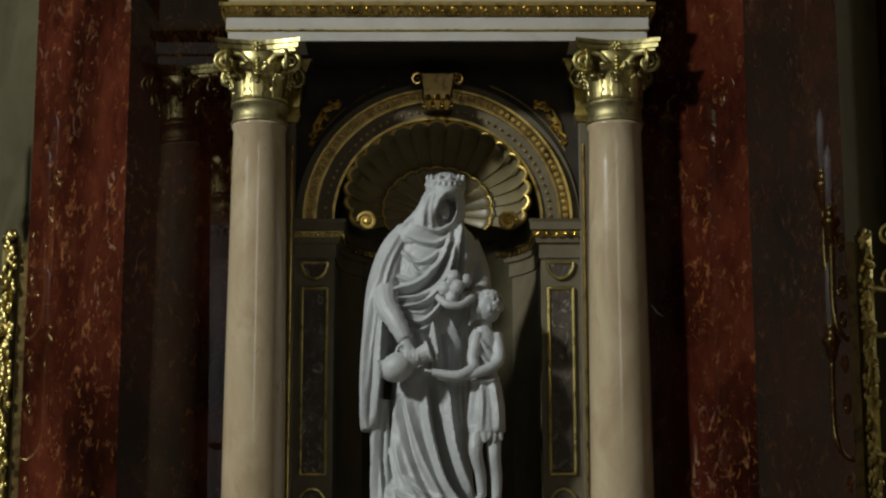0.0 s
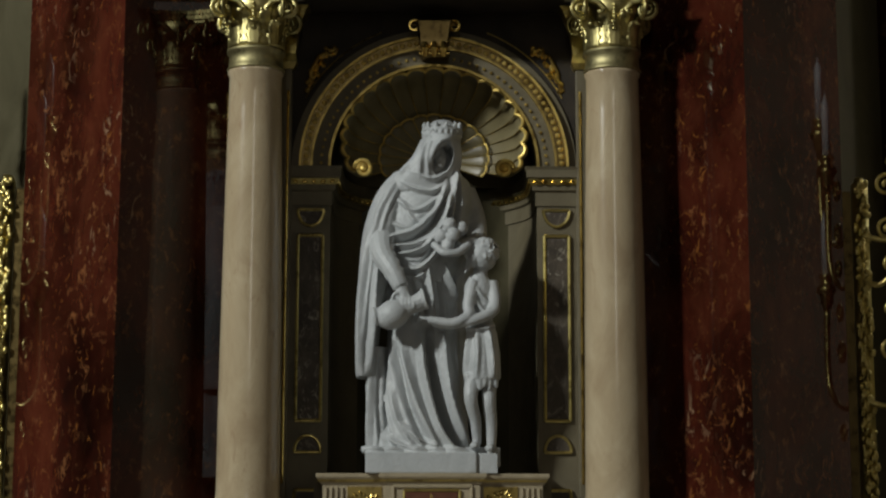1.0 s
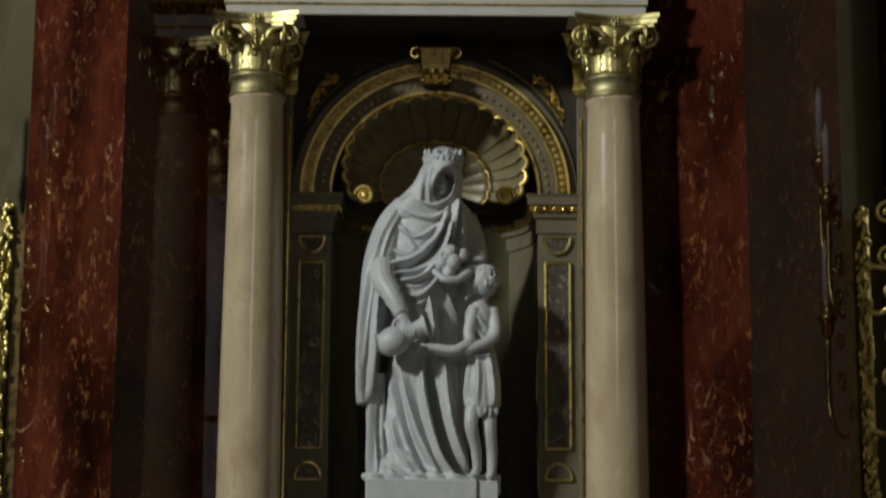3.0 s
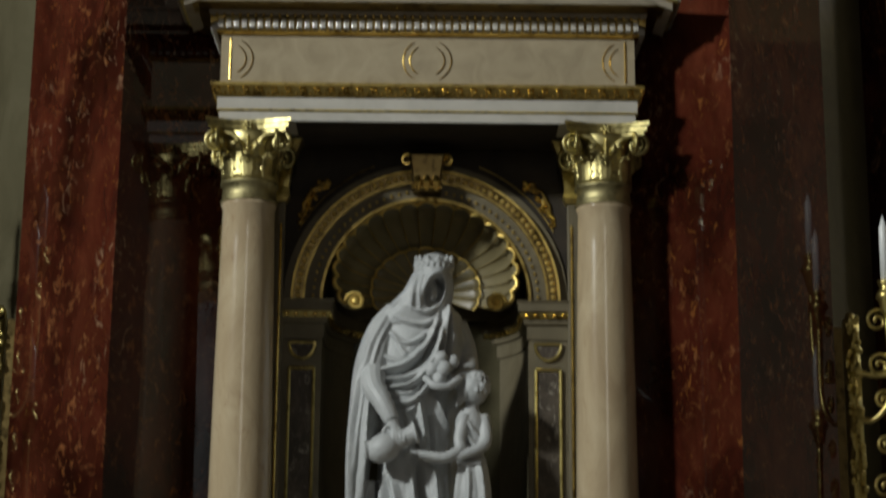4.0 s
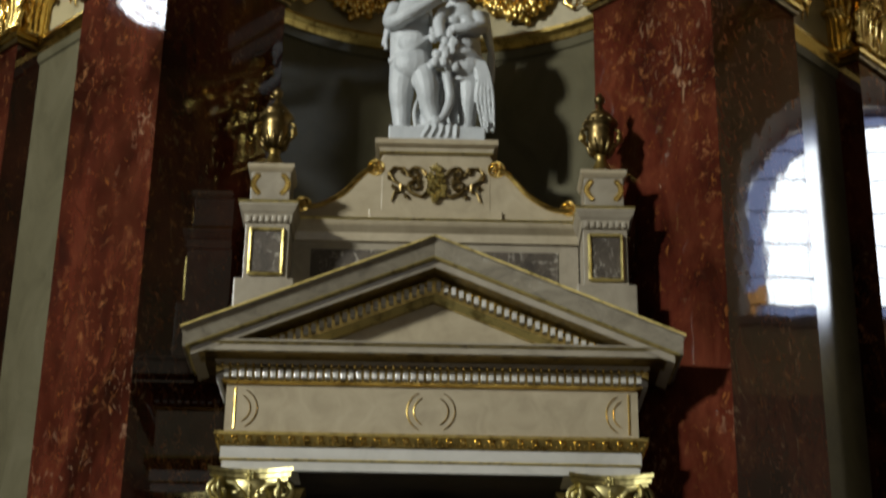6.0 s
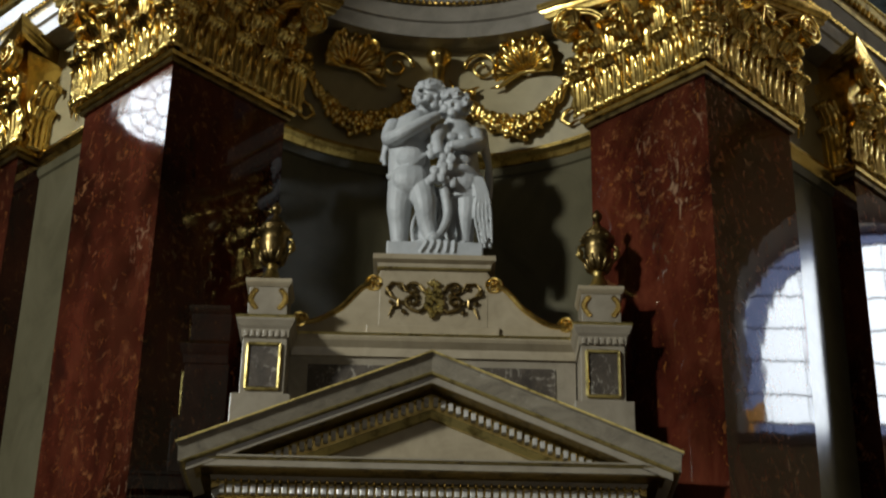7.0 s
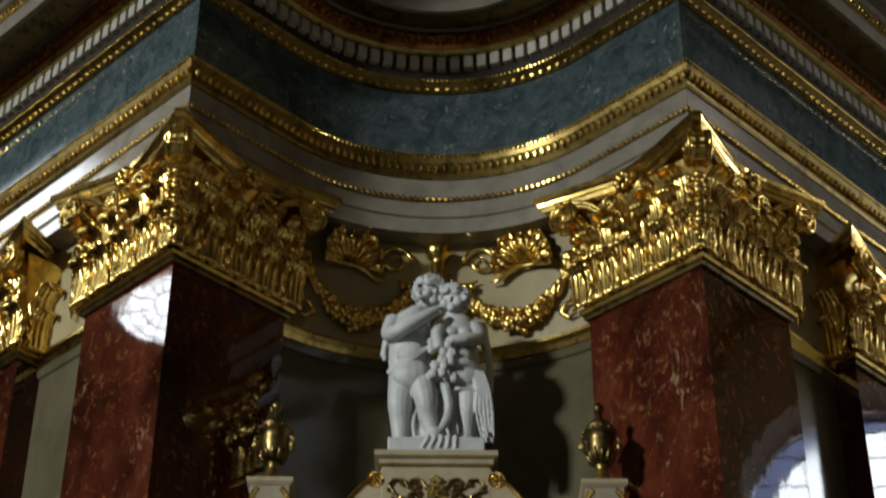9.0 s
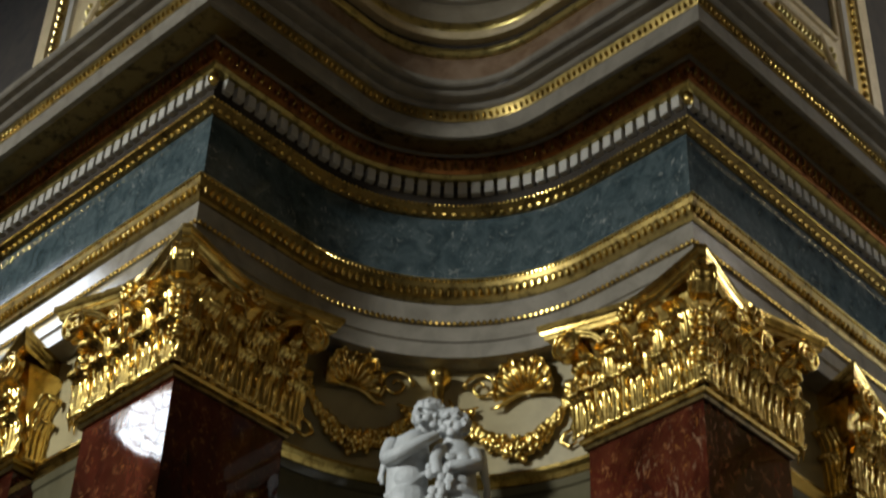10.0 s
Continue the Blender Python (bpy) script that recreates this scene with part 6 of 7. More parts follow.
    cloth(bm, [(-0.1, Y, 3.16, 0.2, 0.17), (-0.085, Y, 3.28, 0.26, 0.185), (-0.07, Y, 3.45, 0.29, 0.19), (-0.055, Y, 3.62, 0.29, 0.19), (-0.04, Y, 3.76, 0.265, 0.18), (-0.02, Y - 0.01, 3.87, 0.2, 0.16), (0.0, Y - 0.03, 3.96, 0.1, 0.11)], swags, 200, 190)
    # veiled head, bowed, the face deep under the hood
    veil = [([(-0.07, 4.07), (-0.12, 3.95), (-0.2, 3.85)], 0.022, 0.02), ([(-0.045, 4.05), (-0.075, 3.93), (-0.09, 3.82)], 0.02, 0.02), ([(-0.02, 4.04), (-0.04, 3.93), (-0.03, 3.82)], 0.016, 0.014), ([(0.15, 4.05), (0.155, 3.95), (0.14, 3.82)], 0.02, 0.02), ([(-0.1, 4.04), (-0.17, 3.9), (-0.26, 3.82)], 0.02, 0.014)]
    cloth(bm, [(-0.075, Y - 0.01, 3.74, 0.28, 0.17), (-0.055, Y - 0.03, 3.82, 0.235, 0.175), (-0.02, Y - 0.06, 3.88, 0.185, 0.17), (0.008, Y - 0.09, 3.93, 0.155, 0.165), (0.03, Y - 0.11, 3.99, 0.137, 0.16), (0.045, Y - 0.125, 4.05, 0.127, 0.155), (0.053, Y - 0.125, 4.11, 0.116, 0.146), (0.054, Y - 0.115, 4.15, 0.1, 0.126), (0.054, Y - 0.105, 4.18, 0.076, 0.095), (0.054, Y - 0.095, 4.2, 0.045, 0.055), (0.054, Y - 0.09, 4.207, 0.012, 0.015)], veil, 150, 130, (0.056, 3.93, 0.056, 0.088, 0.25, 0.17))
    ball(bm, (0.042, Y - 0.172, 3.945), (0.038, 0.045, 0.066), 18, 12)
    ball(bm, (0.04, Y - 0.219, 3.94), (0.009, 0.014, 0.02), 8, 6)
    ball(bm, (0.04, Y - 0.2, 3.895), (0.02, 0.016, 0.014), 8, 6)
    # low floral crown, tipped forward
    tip = Matrix.Rotation(radians(9), 3, "X")
    cw = Vector((0.053, Y - 0.122, 4.12))
    ringpts = [cw + tip @ Vector((0.12 * math.cos(a), 0.152 * math.sin(a), 0)) for a in np.linspace(0, 2 * math.pi, 41)]
    for dz, r in ((-0.024, 0.012), (0.018, 0.01)):
        tube(bm, [p + Vector((0, 0, dz)) for p in ringpts], r, 6)
    for k in range(22):
        a = 2 * math.pi * (k + 0.3) / 22
        at = cw + tip @ Vector((0.124 * math.cos(a), 0.157 * math.sin(a), 0))
        ball(bm, at, (0.012, 0.012, 0.012), 6, 4)
        if k % 2:
            top = at + Vector((-0.01 * math.cos(a), -0.012 * math.sin(a), 0.045))
            ball(bm, top, (0.016, 0.014, 0.026), 6, 4)
            ball(bm, top + Vector((0.014 * math.sin(a), -0.014 * math.cos(a), -0.008)), (0.01, 0.01, 0.01), 6, 4)
    # cloak hanging from the arm, ending above the ground
    cloth(bm, [(-0.35, Y + 0.02, 2.08, 0.075, 0.13), (-0.355, Y + 0.02, 2.35, 0.07, 0.13), (-0.36, Y + 0.02, 2.75, 0.075, 0.14)],
          [([(-0.39, 2.7), (-0.39, 2.4), (-0.4, 2.1)], 0.025, 0.03), ([(-0.33, 2.7), (-0.34, 2.4), (-0.32, 2.12)], 0.02, -0.03)], 60, 40)
    cloth(bm, [(-0.435, Y, 2.56, 0.05, 0.15), (-0.425, Y - 0.01, 2.66, 0.07, 0.16), (-0.41, Y - 0.02, 2.95, 0.085, 0.17), (-0.375, Y, 3.2, 0.105, 0.18), (-0.325, Y, 3.5, 0.125, 0.19), (-0.26, Y, 3.74, 0.11, 0.16), (-0.19, Y, 3.88, 0.07, 0.1)],
          [([(-0.33, 3.42), (-0.37, 3.1), (-0.39, 2.8), (-0.4, 2.58)], 0.025, 0.035), ([(-0.4, 3.5), (-0.44, 3.1), (-0.45, 2.8), (-0.46, 2.58)], 0.03, 0.035), ([(-0.36, 3.45), (-0.405, 3.1), (-0.425, 2.8)], 0.016, 0.02), ([(-0.24, 3.8), (-0.34, 3.6), (-0.4, 3.35)], 0.03, 0.018), ([(-0.2, 3.8), (-0.29, 3.62), (-0.35, 3.4)], 0.02, 0.012)], 110, 120)
    # the far shoulder and the drapery behind the loaves
    cloth(bm, [(0.13, Y + 0.12, 2.1, 0.1, 0.1), (0.12, Y + 0.1, 2.8, 0.1, 0.1), (0.17, Y + 0.1, 3.3, 0.11, 0.13), (0.2, Y + 0.11, 3.58, 0.115, 0.13), (0.15, Y + 0.1, 3.83, 0.08, 0.1), (0.12, Y + 0.08, 3.88, 0.03, 0.05)],
          [([(0.15, 3.2), (0.14, 2.8), (0.17, 2.3)], 0.03, 0.03), ([(0.2, 3.75), (0.24, 3.6), (0.22, 3.4)], 0.03, 0.02)], 70, 90)
    # sleeve and forearm with the jug
    cloth_arm = [(-0.33, Y - 0.13, 3.42), (-0.315, Y - 0.2, 3.32), (-0.26, Y - 0.26, 3.22), (-0.2, Y - 0.29, 3.1)]
    cord(bm, cloth_arm, 0.085, 0.05, 14)
    for t in (0.15, 0.3, 0.45, 0.6, 0.75):
        line = curve3(cloth_arm, 20)
        c = line[int(t * (len(line) - 1))]
        r = 0.082 - 0.034 * t
        tube(bm, [c + Vector((r * math.cos(a), -0.3 * r * math.cos(a), r * math.sin(a) * 0.85)) for a in np.linspace(0.3, 4.6, 12)], 0.011, 6)
    cord(bm, [(-0.21, Y - 0.285, 3.12), (-0.18, Y - 0.3, 3.04), (-0.165, Y - 0.3, 3.0)], 0.042, 0.032, 12)
    ball(bm, (-0.165, Y - 0.31, 2.995), (0.042, 0.036, 0.045), 12, 8)
    for i in range(4):
        cord(bm, [(-0.19 + 0.02 * i, Y - 0.33, 3.02), (-0.19 + 0.022 * i, Y - 0.35, 2.99), (-0.185 + 0.022 * i, Y - 0.34, 2.96)], 0.011, 0.009, 6)
    turn = Matrix.Rotation(radians(62), 3, "Y")
    ball(bm, (-0.25, Y - 0.29, 2.93), (0.092, 0.092, 0.11), 20, 12, turn)
    cord(bm, [(-0.2, Y - 0.29, 2.95), (-0.13, Y - 0.3, 2.985), (-0.08, Y - 0.3, 3.01), (-0.055, Y - 0.3, 3.025)], 0.05, 0.06, 12)
    tube(bm, [(-0.055 + 0.02 * math.sin(a), Y - 0.3 + 0.06 * math.cos(a), 3.025 - 0.058 * math.sin(a)) for a in np.linspace(0, 2 * math.pi, 16)], 0.012, 6)
    cord(bm, [(-0.32, Y - 0.29, 2.93), (-0.345, Y - 0.29, 2.92), (-0.365, Y - 0.29, 2.915)], 0.045, 0.065, 12)
    tube(bm, [(-0.2 + 0.055 * math.cos(a), Y - 0.32, 3.02 + 0.05 * math.sin(a)) for a in np.linspace(0, 2 * math.pi, 14)], 0.012, 6)
    # arm with the loaves
    cord(bm, [(0.19, Y + 0.1, 3.76), (0.25, Y + 0.06, 3.62), (0.275, Y - 0.02, 3.48), (0.25, Y - 0.14, 3.4), (0.15, Y - 0.23, 3.36)], 0.09, 0.045, 14)
    for x, z, y in ((0.1, 3.5, 0.0), (0.05, 3.43, 0.01), (0.125, 3.43, -0.03), (0.175, 3.48, 0.03), (0.09, 3.37, 0.0)):
        ball(bm, (x, Y - 0.25 + y, z), (0.042, 0.042, 0.05), 12, 8, Matrix.Rotation(0.5, 3, "Y"))
    cord(bm, [(-0.0, Y - 0.25, 3.38), (0.06, Y - 0.3, 3.32), (0.15, Y - 0.29, 3.32), (0.22, Y - 0.24, 3.38)], 0.024, 0.026)
    for i in range(3):
        cord(bm, [(0.2 + 0.015 * i, Y - 0.2, 3.42), (0.22 + 0.015 * i, Y - 0.22, 3.3), (0.2 + 0.02 * i, Y - 0.2, 3.2 + 0.02 * i)], 0.016, 0.01)
    # child: head thrown back, short torn tunic, bare arms and legs
    by = 11.08
    ball(bm, (0.31, by - 0.03, 3.32), (0.082, 0.095, 0.1), 20, 14, Matrix.Rotation(-0.5, 3, "Y"))
    ball(bm, (0.25, by - 0.05, 3.3), (0.045, 0.06, 0.06), 14, 10)
    ball(bm, (0.212, by - 0.05, 3.315), (0.018, 0.015, 0.014), 8, 6)
    ball(bm, (0.22, by - 0.05, 3.262), (0.02, 0.022, 0.018), 8, 6)
    ball(bm, (0.325, by - 0.12, 3.3), (0.014, 0.012, 0.022), 8, 6)
    rnd = random.Random(3)
    for i in range(90):
        a, b = rnd.uniform(-1.0, 2.3), rnd.uniform(-1.2, 1.2)
        ball(bm, (0.325 + 0.082 * math.cos(b) * math.cos(a), by - 0.03 + 0.092 * math.sin(b), 3.335 + 0.092 * math.sin(a) * math.cos(b)), (0.015, 0.015, 0.013), 6, 4)
    cord(bm, [(0.3, by, 3.25), (0.29, by + 0.01, 3.15)], 0.042, 0.055, 10)
    cloth(bm, [(0.31, by, 2.54, 0.112, 0.1), (0.308, by, 2.68, 0.112, 0.1), (0.303, by, 2.84, 0.094, 0.085), (0.3, by, 2.88, 0.078, 0.07), (0.29, by, 3.0, 0.082, 0.072), (0.285, by, 3.12, 0.092, 0.076), (0.285, by, 3.2, 0.05, 0.05)],
          [([(0.23, 2.86), (0.21, 2.7), (0.2, 2.54)], 0.02, 0.018), ([(0.27, 2.86), (0.28, 2.7), (0.27, 2.54)], 0.022, 0.018), ([(0.34, 2.86), (0.36, 2.7), (0.37, 2.54)], 0.025, 0.03), ([(0.22, 3.1), (0.28, 3.0), (0.36, 2.9)], 0.025, 0.02), ([(0.26, 3.12), (0.31, 3.05), (0.37, 3.0)], 0.02, 0.015), ([(0.21, 2.86), (0.3, 2.85), (0.39, 2.88)], 0.022, 0.025)], 90, 90)
    for i, x in enumerate((0.215, 0.245, 0.285, 0.32, 0.35, 0.385)):
        cord(bm, [(x, by - 0.075 + 0.3 * abs(x - 0.3), 2.57), (x + 0.004, by - 0.085 + 0.3 * abs(x - 0.3), 2.52), (x + 0.01 * (i % 3 - 1), by - 0.08 + 0.3 * abs(x - 0.3), 2.47 + 0.015 * (i % 2))], 0.025, 0.01)
    cord(bm, [(0.25, by - 0.04, 3.15), (0.22, by - 0.09, 3.0), (0.22, by - 0.12, 2.93), (0.13, by - 0.14, 2.88), (0.02, by - 0.14, 2.89), (-0.03, by - 0.14, 2.9)], 0.042, 0.024, 12)
    cord(bm, [(0.37, by, 3.15), (0.38, by - 0.07, 2.98), (0.28, by - 0.12, 2.91), (0.1, by - 0.12, 2.87), (0.0, by - 0.12, 2.88)], 0.042, 0.024, 12)
    for i in range(3):
        cord(bm, [(-0.02, by - 0.15 + 0.015 * i, 2.905), (-0.055, by - 0.155 + 0.02 * i, 2.905), (-0.085, by - 0.15 + 0.02 * i, 2.915 - 0.01 * i)], 0.013, 0.008, 6)
    cord(bm, [(0.25, by - 0.02, 2.56), (0.235, by - 0.06, 2.42), (0.265, by - 0.01, 2.28), (0.275, by + 0.03, 2.14)], 0.052, 0.028, 12)
    cord(bm, [(0.35, by, 2.56), (0.35, by - 0.02, 2.4), (0.365, by + 0.01, 2.26), (0.365, by + 0.02, 2.12)], 0.052, 0.029, 12)
    ball(bm, (0.26, by - 0.02, 2.125), (0.033, 0.075, 0.028), 10, 6)
    ball(bm, (0.355, by - 0.04, 2.11), (0.033, 0.075, 0.028), 10, 6)
    # folds that pool on the plinth
    for i, x in enumerate((-0.36, -0.25, -0.1, 0.03, 0.14)):
        cord(bm, [(x - 0.07, 11.04, 2.1), (x, 11.0 + 0.01 * (i % 2), 2.105), (x + 0.08, 11.03, 2.09)], 0.026, 0.012)
    return carve("statue_of_woman_and_child", bm, (-0.05, 11.2, 1.955), "white marble statue of a crowned woman with a child", 0.006, 1)


def two_children():
    bm = bmesh.new()
    Y = 11.5
    box(bm, -0.35, 0.35, 11.3, 11.72, 7.62, 7.76)
    for i in range(5):
        cord(bm, [(-0.15 + 0.07 * i, 11.36, 7.775), (-0.06 + 0.05 * i, 11.3, 7.76), (-0.1 + 0.06 * i, 11.29, 7.67)], 0.018, 0.009)
    # taller child
    cord(bm, [(-0.25, Y, 8.36), (-0.27, Y - 0.02, 8.14), (-0.265, Y + 0.01, 7.98), (-0.26, Y + 0.02, 7.78)], 0.115, 0.055, 14)
    cord(bm, [(-0.13, Y - 0.04, 8.34), (-0.08, Y - 0.1, 8.14), (-0.06, Y - 0.07, 7.98), (-0.02, Y - 0.06, 7.84)], 0.11, 0.05, 14)
    ball(bm, (-0.26, Y - 0.05, 7.79), (0.05, 0.1, 0.04), 10, 6)
    ball(bm, (-0.01, Y - 0.11, 7.83), (0.05, 0.09, 0.04), 10, 6)
    loft(bm, [(-0.19, Y, 8.25, 0.15, 0.13, 0, 4, 0), (-0.2, Y, 8.42, 0.165, 0.14, 0, 4, 0), (-0.21, Y, 8.6, 0.155, 0.13, 0, 4, 0), (-0.21, Y, 8.78, 0.165, 0.13, 0, 4, 0), (-0.19, Y, 8.9, 0.13, 0.11, 0, 4, 0), (-0.15, Y - 0.01, 8.97, 0.06, 0.07, 0, 4, 0)], 32)
    ball(bm, (-0.055, Y - 0.03, 9.09), (0.11, 0.125, 0.13), 18, 12)
    cord(bm, [(-0.13, Y, 8.93), (-0.07, Y - 0.02, 9.02)], 0.07, 0.06, 12)
    cord(bm, [(-0.33, Y - 0.02, 8.86), (-0.36, Y - 0.08, 8.7), (-0.26, Y - 0.19, 8.68), (-0.1, Y - 0.2, 8.78), (0.0, Y - 0.17, 8.86)], 0.07, 0.04, 12)
    cord(bm, [(-0.36, Y - 0.04, 8.38), (-0.2, Y - 0.15, 8.42), (-0.05, Y - 0.14, 8.56)], 0.03, 0.02)
    # smaller child
    loft(bm, [(0.2, Y, 8.2, 0.14, 0.12, 0.03, 5, 0), (0.19, Y, 8.4, 0.145, 0.12, 0.02, 5, 0), (0.17, Y, 8.6, 0.14, 0.12, 0, 4, 0), (0.16, Y, 8.75, 0.15, 0.12, 0, 4, 0), (0.15, Y, 8.86, 0.12, 0.1, 0, 4, 0), (0.13, Y - 0.02, 8.93, 0.06, 0.07, 0, 4, 0)], 32)
    ball(bm, (0.13, Y - 0.04, 9.02), (0.11, 0.12, 0.125), 18, 12)
    cord(bm, [(0.23, Y - 0.01, 8.28), (0.235, Y - 0.03, 8.1), (0.225, Y, 7.95), (0.22, Y, 7.79)], 0.1, 0.05, 14)
    cord(bm, [(0.12, Y, 8.26), (0.1, Y + 0.05, 8.0), (0.12, Y + 0.08, 7.8)], 0.09, 0.05, 12)
    ball(bm, (0.21, Y - 0.06, 7.79), (0.05, 0.09, 0.04), 10, 6)
    cord(bm, [(0.28, Y - 0.02, 8.8), (0.31, Y - 0.1, 8.66), (0.22, Y - 0.18, 8.6), (0.1, Y - 0.19, 8.58)], 0.065, 0.04, 12)
    cord(bm, [(0.04, Y - 0.06, 8.8), (0.0, Y - 0.15, 8.66), (0.02, Y - 0.19, 8.5)], 0.06, 0.038, 12)
    # faces and curls
    for hx, hz, r0, turn in ((-0.055, 9.09, 0.118, 0.35), (0.13, 9.02, 0.113, -0.25)):
        face = Matrix.Rotation(turn, 3, "Z") @ Matrix.Rotation(radians(14), 3, "X")
        mid = Vector((hx, Y - 0.035, hz))
        for p, r in (((0, -0.125, -0.012), (0.016, 0.024, 0.022)), ((-0.052, -0.1, -0.035), (0.042, 0.035, 0.042)), ((0.052, -0.1, -0.035), (0.042, 0.035, 0.042)), ((0, -0.108, -0.085), (0.036, 0.032, 0.03)), ((0, -0.118, -0.055), (0.028, 0.016, 0.009)), ((-0.045, -0.102, 0.042), (0.04, 0.03, 0.014)), ((0.045, -0.102, 0.042), (0.04, 0.03, 0.014)), ((0, -0.085, 0.07), (0.075, 0.045, 0.045))):
            ball(bm, mid + face @ Vector(p), r, 12, 8, face)
        rnd = random.Random(int(1000 + 100 * hx))
        for i in range(120):
            a, e = rnd.uniform(0, 6.28), rnd.uniform(-0.5, 1.5)
            v = Vector((math.cos(e) * math.cos(a), math.cos(e) * math.sin(a), math.sin(e)))
            if v.y < -0.2 and v.z < 0.62 and abs(v.x) < 0.8:
                continue
            c = mid + face @ (v * (r0 * 1.04))
            q = rnd.uniform(0.018, 0.03)
            tube(bm, [c + face @ Vector((q * math.cos(t), -0.01 * t, q * math.sin(t))) for t in np.linspace(rnd.uniform(0, 2), 6, 8)], [0.014] * 7 + [0.008], 6)
    # muscles, navels and knees that model the bare bodies
    for x, y, z, r in ((-0.25, -0.1, 8.72, (0.075, 0.06, 0.06)), (-0.13, -0.11, 8.74, (0.07, 0.055, 0.06)), (-0.19, -0.12, 8.5, (0.11, 0.07, 0.1)), (-0.19, -0.1, 8.34, (0.14, 0.085, 0.13)),
                       (0.11, -0.1, 8.7, (0.06, 0.05, 0.05)), (0.21, -0.1, 8.7, (0.06, 0.05, 0.05)), (0.17, -0.1, 8.5, (0.1, 0.06, 0.08)), (0.19, -0.08, 8.33, (0.12, 0.07, 0.1))):
        ball(bm, (x, Y + y, z), r, 14, 10)
    # cloth that falls between the legs in narrow folds
    for i in range(5):
        cord(bm, [(-0.04 + 0.04 * i, Y - 0.06, 8.3), (-0.14 + 0.06 * i, Y - 0.02, 8.1), (-0.17 + 0.06 * i, Y - 0.04, 7.95), (-0.15 + 0.07 * i, Y - 0.06, 7.77)], 0.016, 0.016, 6)
    for i in range(5):
        cord(bm, [(0.26 + 0.02 * i, Y - 0.11, 8.36), (0.3 + 0.022 * i, Y - 0.12, 8.2), (0.29 + 0.03 * i, Y - 0.1, 8.04), (0.33 + 0.022 * i, Y - 0.08, 7.82 + 0.04 * (i % 2))], 0.016, 0.01, 6)
    # flowers held between them
    rnd = random.Random(9)
    for i in range(34):
        ball(bm, (rnd.uniform(-0.06, 0.13), Y - 0.17 + rnd.uniform(-0.03, 0.03), rnd.uniform(8.26, 8.62)), (0.035, 0.03, 0.04), 6, 4)
    # drapery, and wings
    for i in range(4):
        cord(bm, [(0.0 + 0.03 * i, Y - 0.02, 8.3), (-0.12 + 0.06 * i, Y + 0.02, 8.0), (-0.16 + 0.06 * i, Y - 0.06, 7.78)], 0.03, 0.026)
    cord(bm, [(0.06, Y - 0.12, 8.26), (0.09, Y - 0.1, 8.05), (0.05, Y - 0.14, 7.88), (-0.02, Y - 0.17, 7.78)], 0.04, 0.03)
    for i in range(4):
        cord(bm, [(0.27 + 0.012 * i, Y - 0.04, 8.42), (0.33 + 0.01 * i, Y - 0.03, 8.2), (0.34 + 0.016 * i, Y - 0.02, 8.02), (0.35 + 0.02 * i, Y - 0.02, 7.84 - 0.03 * (i % 2))], 0.03, 0.016)
    cord(bm, [(0.06, Y - 0.14, 8.4), (0.2, Y - 0.14, 8.42), (0.32, Y - 0.06, 8.38)], 0.04, 0.04)
    for x0, s in ((0.3, 1), (-0.31, -1)):
        for i in range(8 if s > 0 else 5):
            cord(bm, [(x0, Y + 0.08, 8.86), (x0 + s * (0.06 + 0.006 * i), Y + 0.1, 8.9 - 0.05 * i), (x0 + s * (0.085 + 0.008 * (i % 4)), Y + 0.11, 8.72 - 0.06 * i * (0.6 if s < 0 else 1))], 0.026, 0.018)
    return carve("cherub_pair_statue", bm, (0, 11.5, 7.62), "white marble statue of two embracing winged children", 0.0075, 1)


woman_and_child()
two_children()

# ---- sconces with candles on the wing walls ----


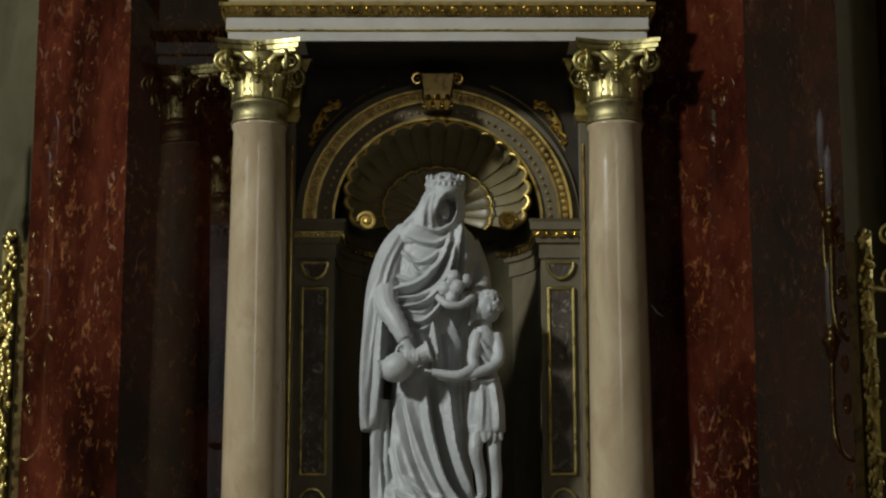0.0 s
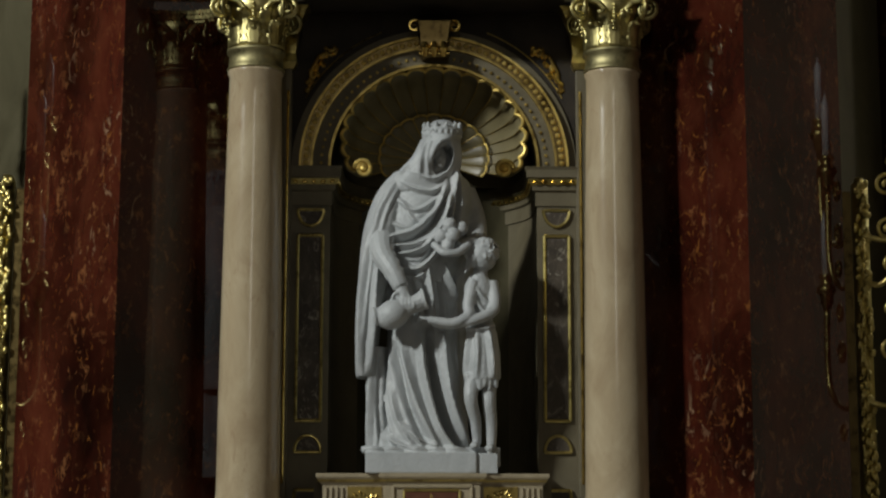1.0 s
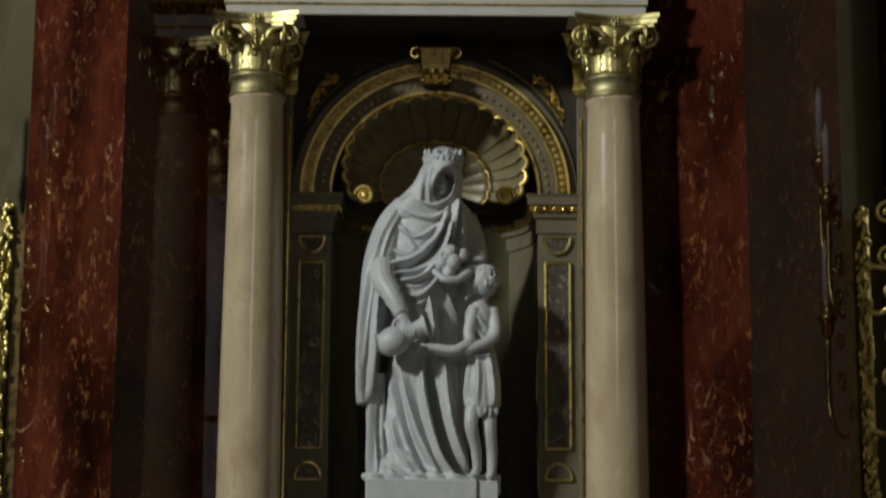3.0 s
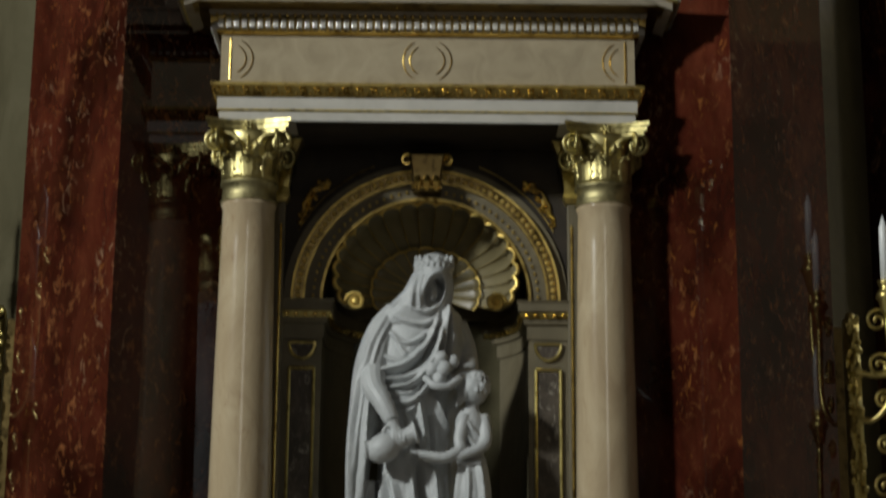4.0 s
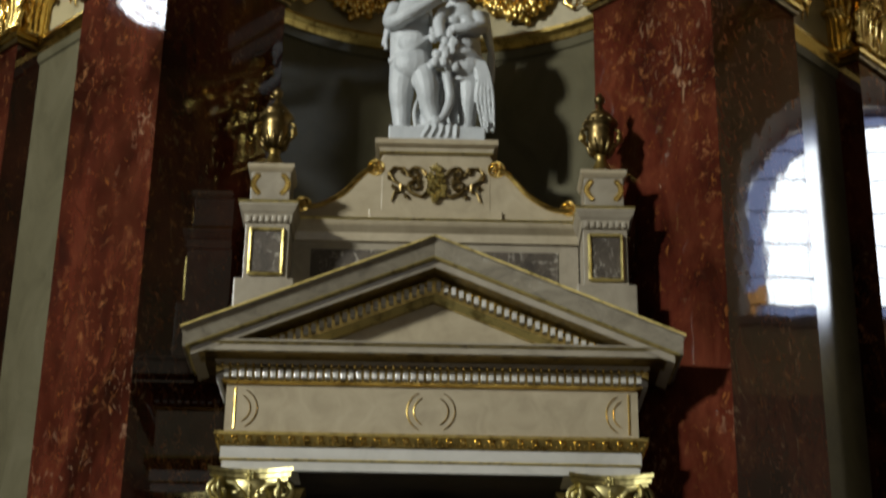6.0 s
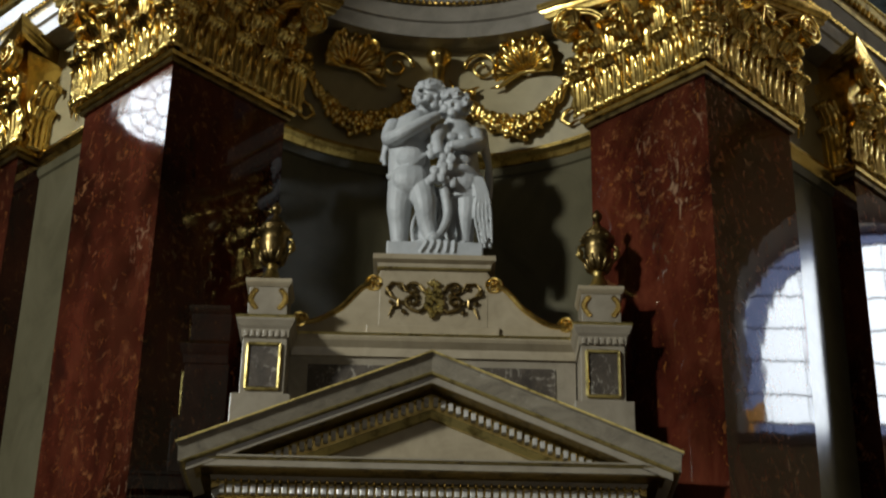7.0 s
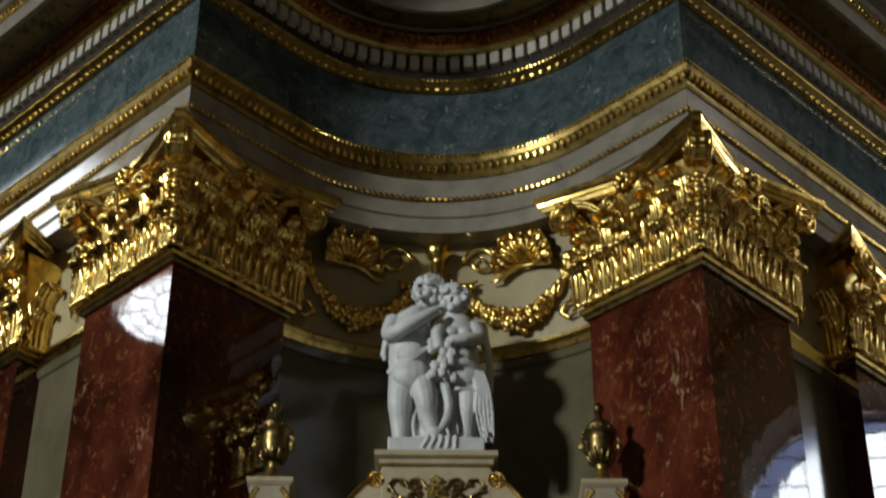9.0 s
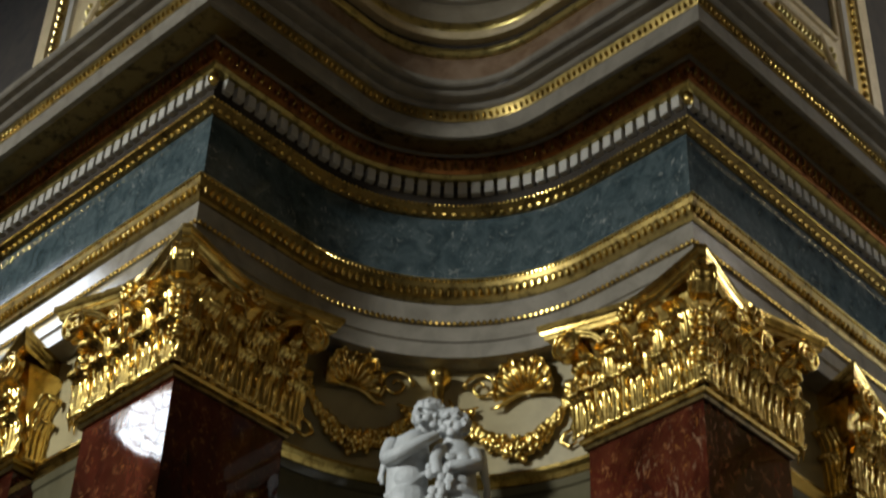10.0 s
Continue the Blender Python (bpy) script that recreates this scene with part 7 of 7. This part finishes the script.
def sconce(s):
    k = math.sqrt(0.5)
    x, y = s * 2.84, 11.6
    ob = thing("wall_sconce", (x, y, 1.75), "gilded carved upright with candle arms beside the pilaster", "sconce", "candle sconces")
    bm = bmesh.new()
    rnd = random.Random(31)
    box(bm, x - 0.05, x + 0.05, y, y + 0.06, 1.75, 3.9)
    tube(bm, [(x, y + 0.03, 3.86), (x, y + 0.03, 3.94)], [0.055, 0.03], 10)
    for i in range(150):
        z = 1.78 + 2.12 * i / 149
        ball(bm, (x + rnd.uniform(-0.045, 0.045), y - 0.005, z), (rnd.uniform(0.012, 0.03), 0.02, rnd.uniform(0.015, 0.04)), 6, 4)
    part("upright", bm, OLDGOLD, ob, "", True)
    part("backing", block(x - s * 0.09 - 0.03, x - s * 0.09 + 0.03, y + 0.02, y + 0.5, 1.75, 3.85, 0.004), BRONZE, ob)
    for i, (dx, z) in enumerate(((0.215, 4.0), (0.4, 4.3), (0.34, 3.2))):
        arm = bmesh.new()
        cx = x + s * dx
        cord(arm, [(x, y, z - 0.75), (x + s * dx * 0.5, y - 0.05, z - 0.78), (cx, y - 0.1, z - 0.6), (cx, y - 0.1, z - 0.1)], 0.018, 0.022)
        tube(arm, spiral((x + s * 0.16, y - 0.05, z - 0.42), 0.075, 1.6, (1, 0, 0), (0, 0, 1)), 0.014, 6)
        tube(arm, spiral((x + s * 0.18, y - 0.05, z - 0.95), 0.06, 1.6, (1, 0, 0), (0, 0, 1)), 0.014, 6)
        lathe(arm, [(0.0, -0.12), (0.02, -0.11), (0.04, -0.06), (0.05, 0.0), (0.07, 0.03), (0.06, 0.06), (0.035, 0.09), (0.05, 0.12), (0.055, 0.14), (0.0, 0.145)], cx, y - 0.1, 16, z)
        a = part("arm", arm, OLDGOLD, ob, "", True)
        part("candle", turned([(0.0, z + 0.14), (0.03, z + 0.14), (0.028, z + 0.5), (0.018, z + 0.53), (0.0, z + 0.6)], cx, y - 0.1, 16), WAX, ob, "tall white candle", True)
    return ob


for s in (-1, 1):
    sconce(s)

# a small white spotlight standing on the gradine
spot = thing("spot_lamp", (0.84, 10.98, 1.5), "small white spotlight leaning on the marble ledge", "lamp")
bm = bmesh.new()
tube(bm, [(0.85, 11.0, 1.5), (0.83, 11.0, 1.57), (0.81, 11.0, 1.62)], 0.014, 8)
tube(bm, [(0.82, 11.0, 1.5), (0.88, 11.0, 1.5)], 0.02, 8)
part("stand", bm, CLOTH, spot)
bm = bmesh.new()
tube(bm, [(0.815, 11.0, 1.6), (0.8, 11.0, 1.66), (0.775, 11.0, 1.74), (0.77, 11.0, 1.755)], [0.03, 0.04, 0.056, 0.052], 20)
part("hood", bm, CLOTH, spot, "", True)

for ob in scene.objects:
    if ob.name.split(".")[0] in ("bead_row", "egg_row", "upper_egg_row", "egg_and_dart", "corona_bead_row", "impost_bead_row", "archivolt_beading", "architrave_egg_row", "dentil_bead", "raking_beads", "gadroon", "fruit", "knot", "fine_bead_row", "rope_row", "egg_shells", "architrave_dart_row", "gilt_leaf", "scroll", "spandrel_foliage", "arabesque"):
        ob["kind"] = "stuff"
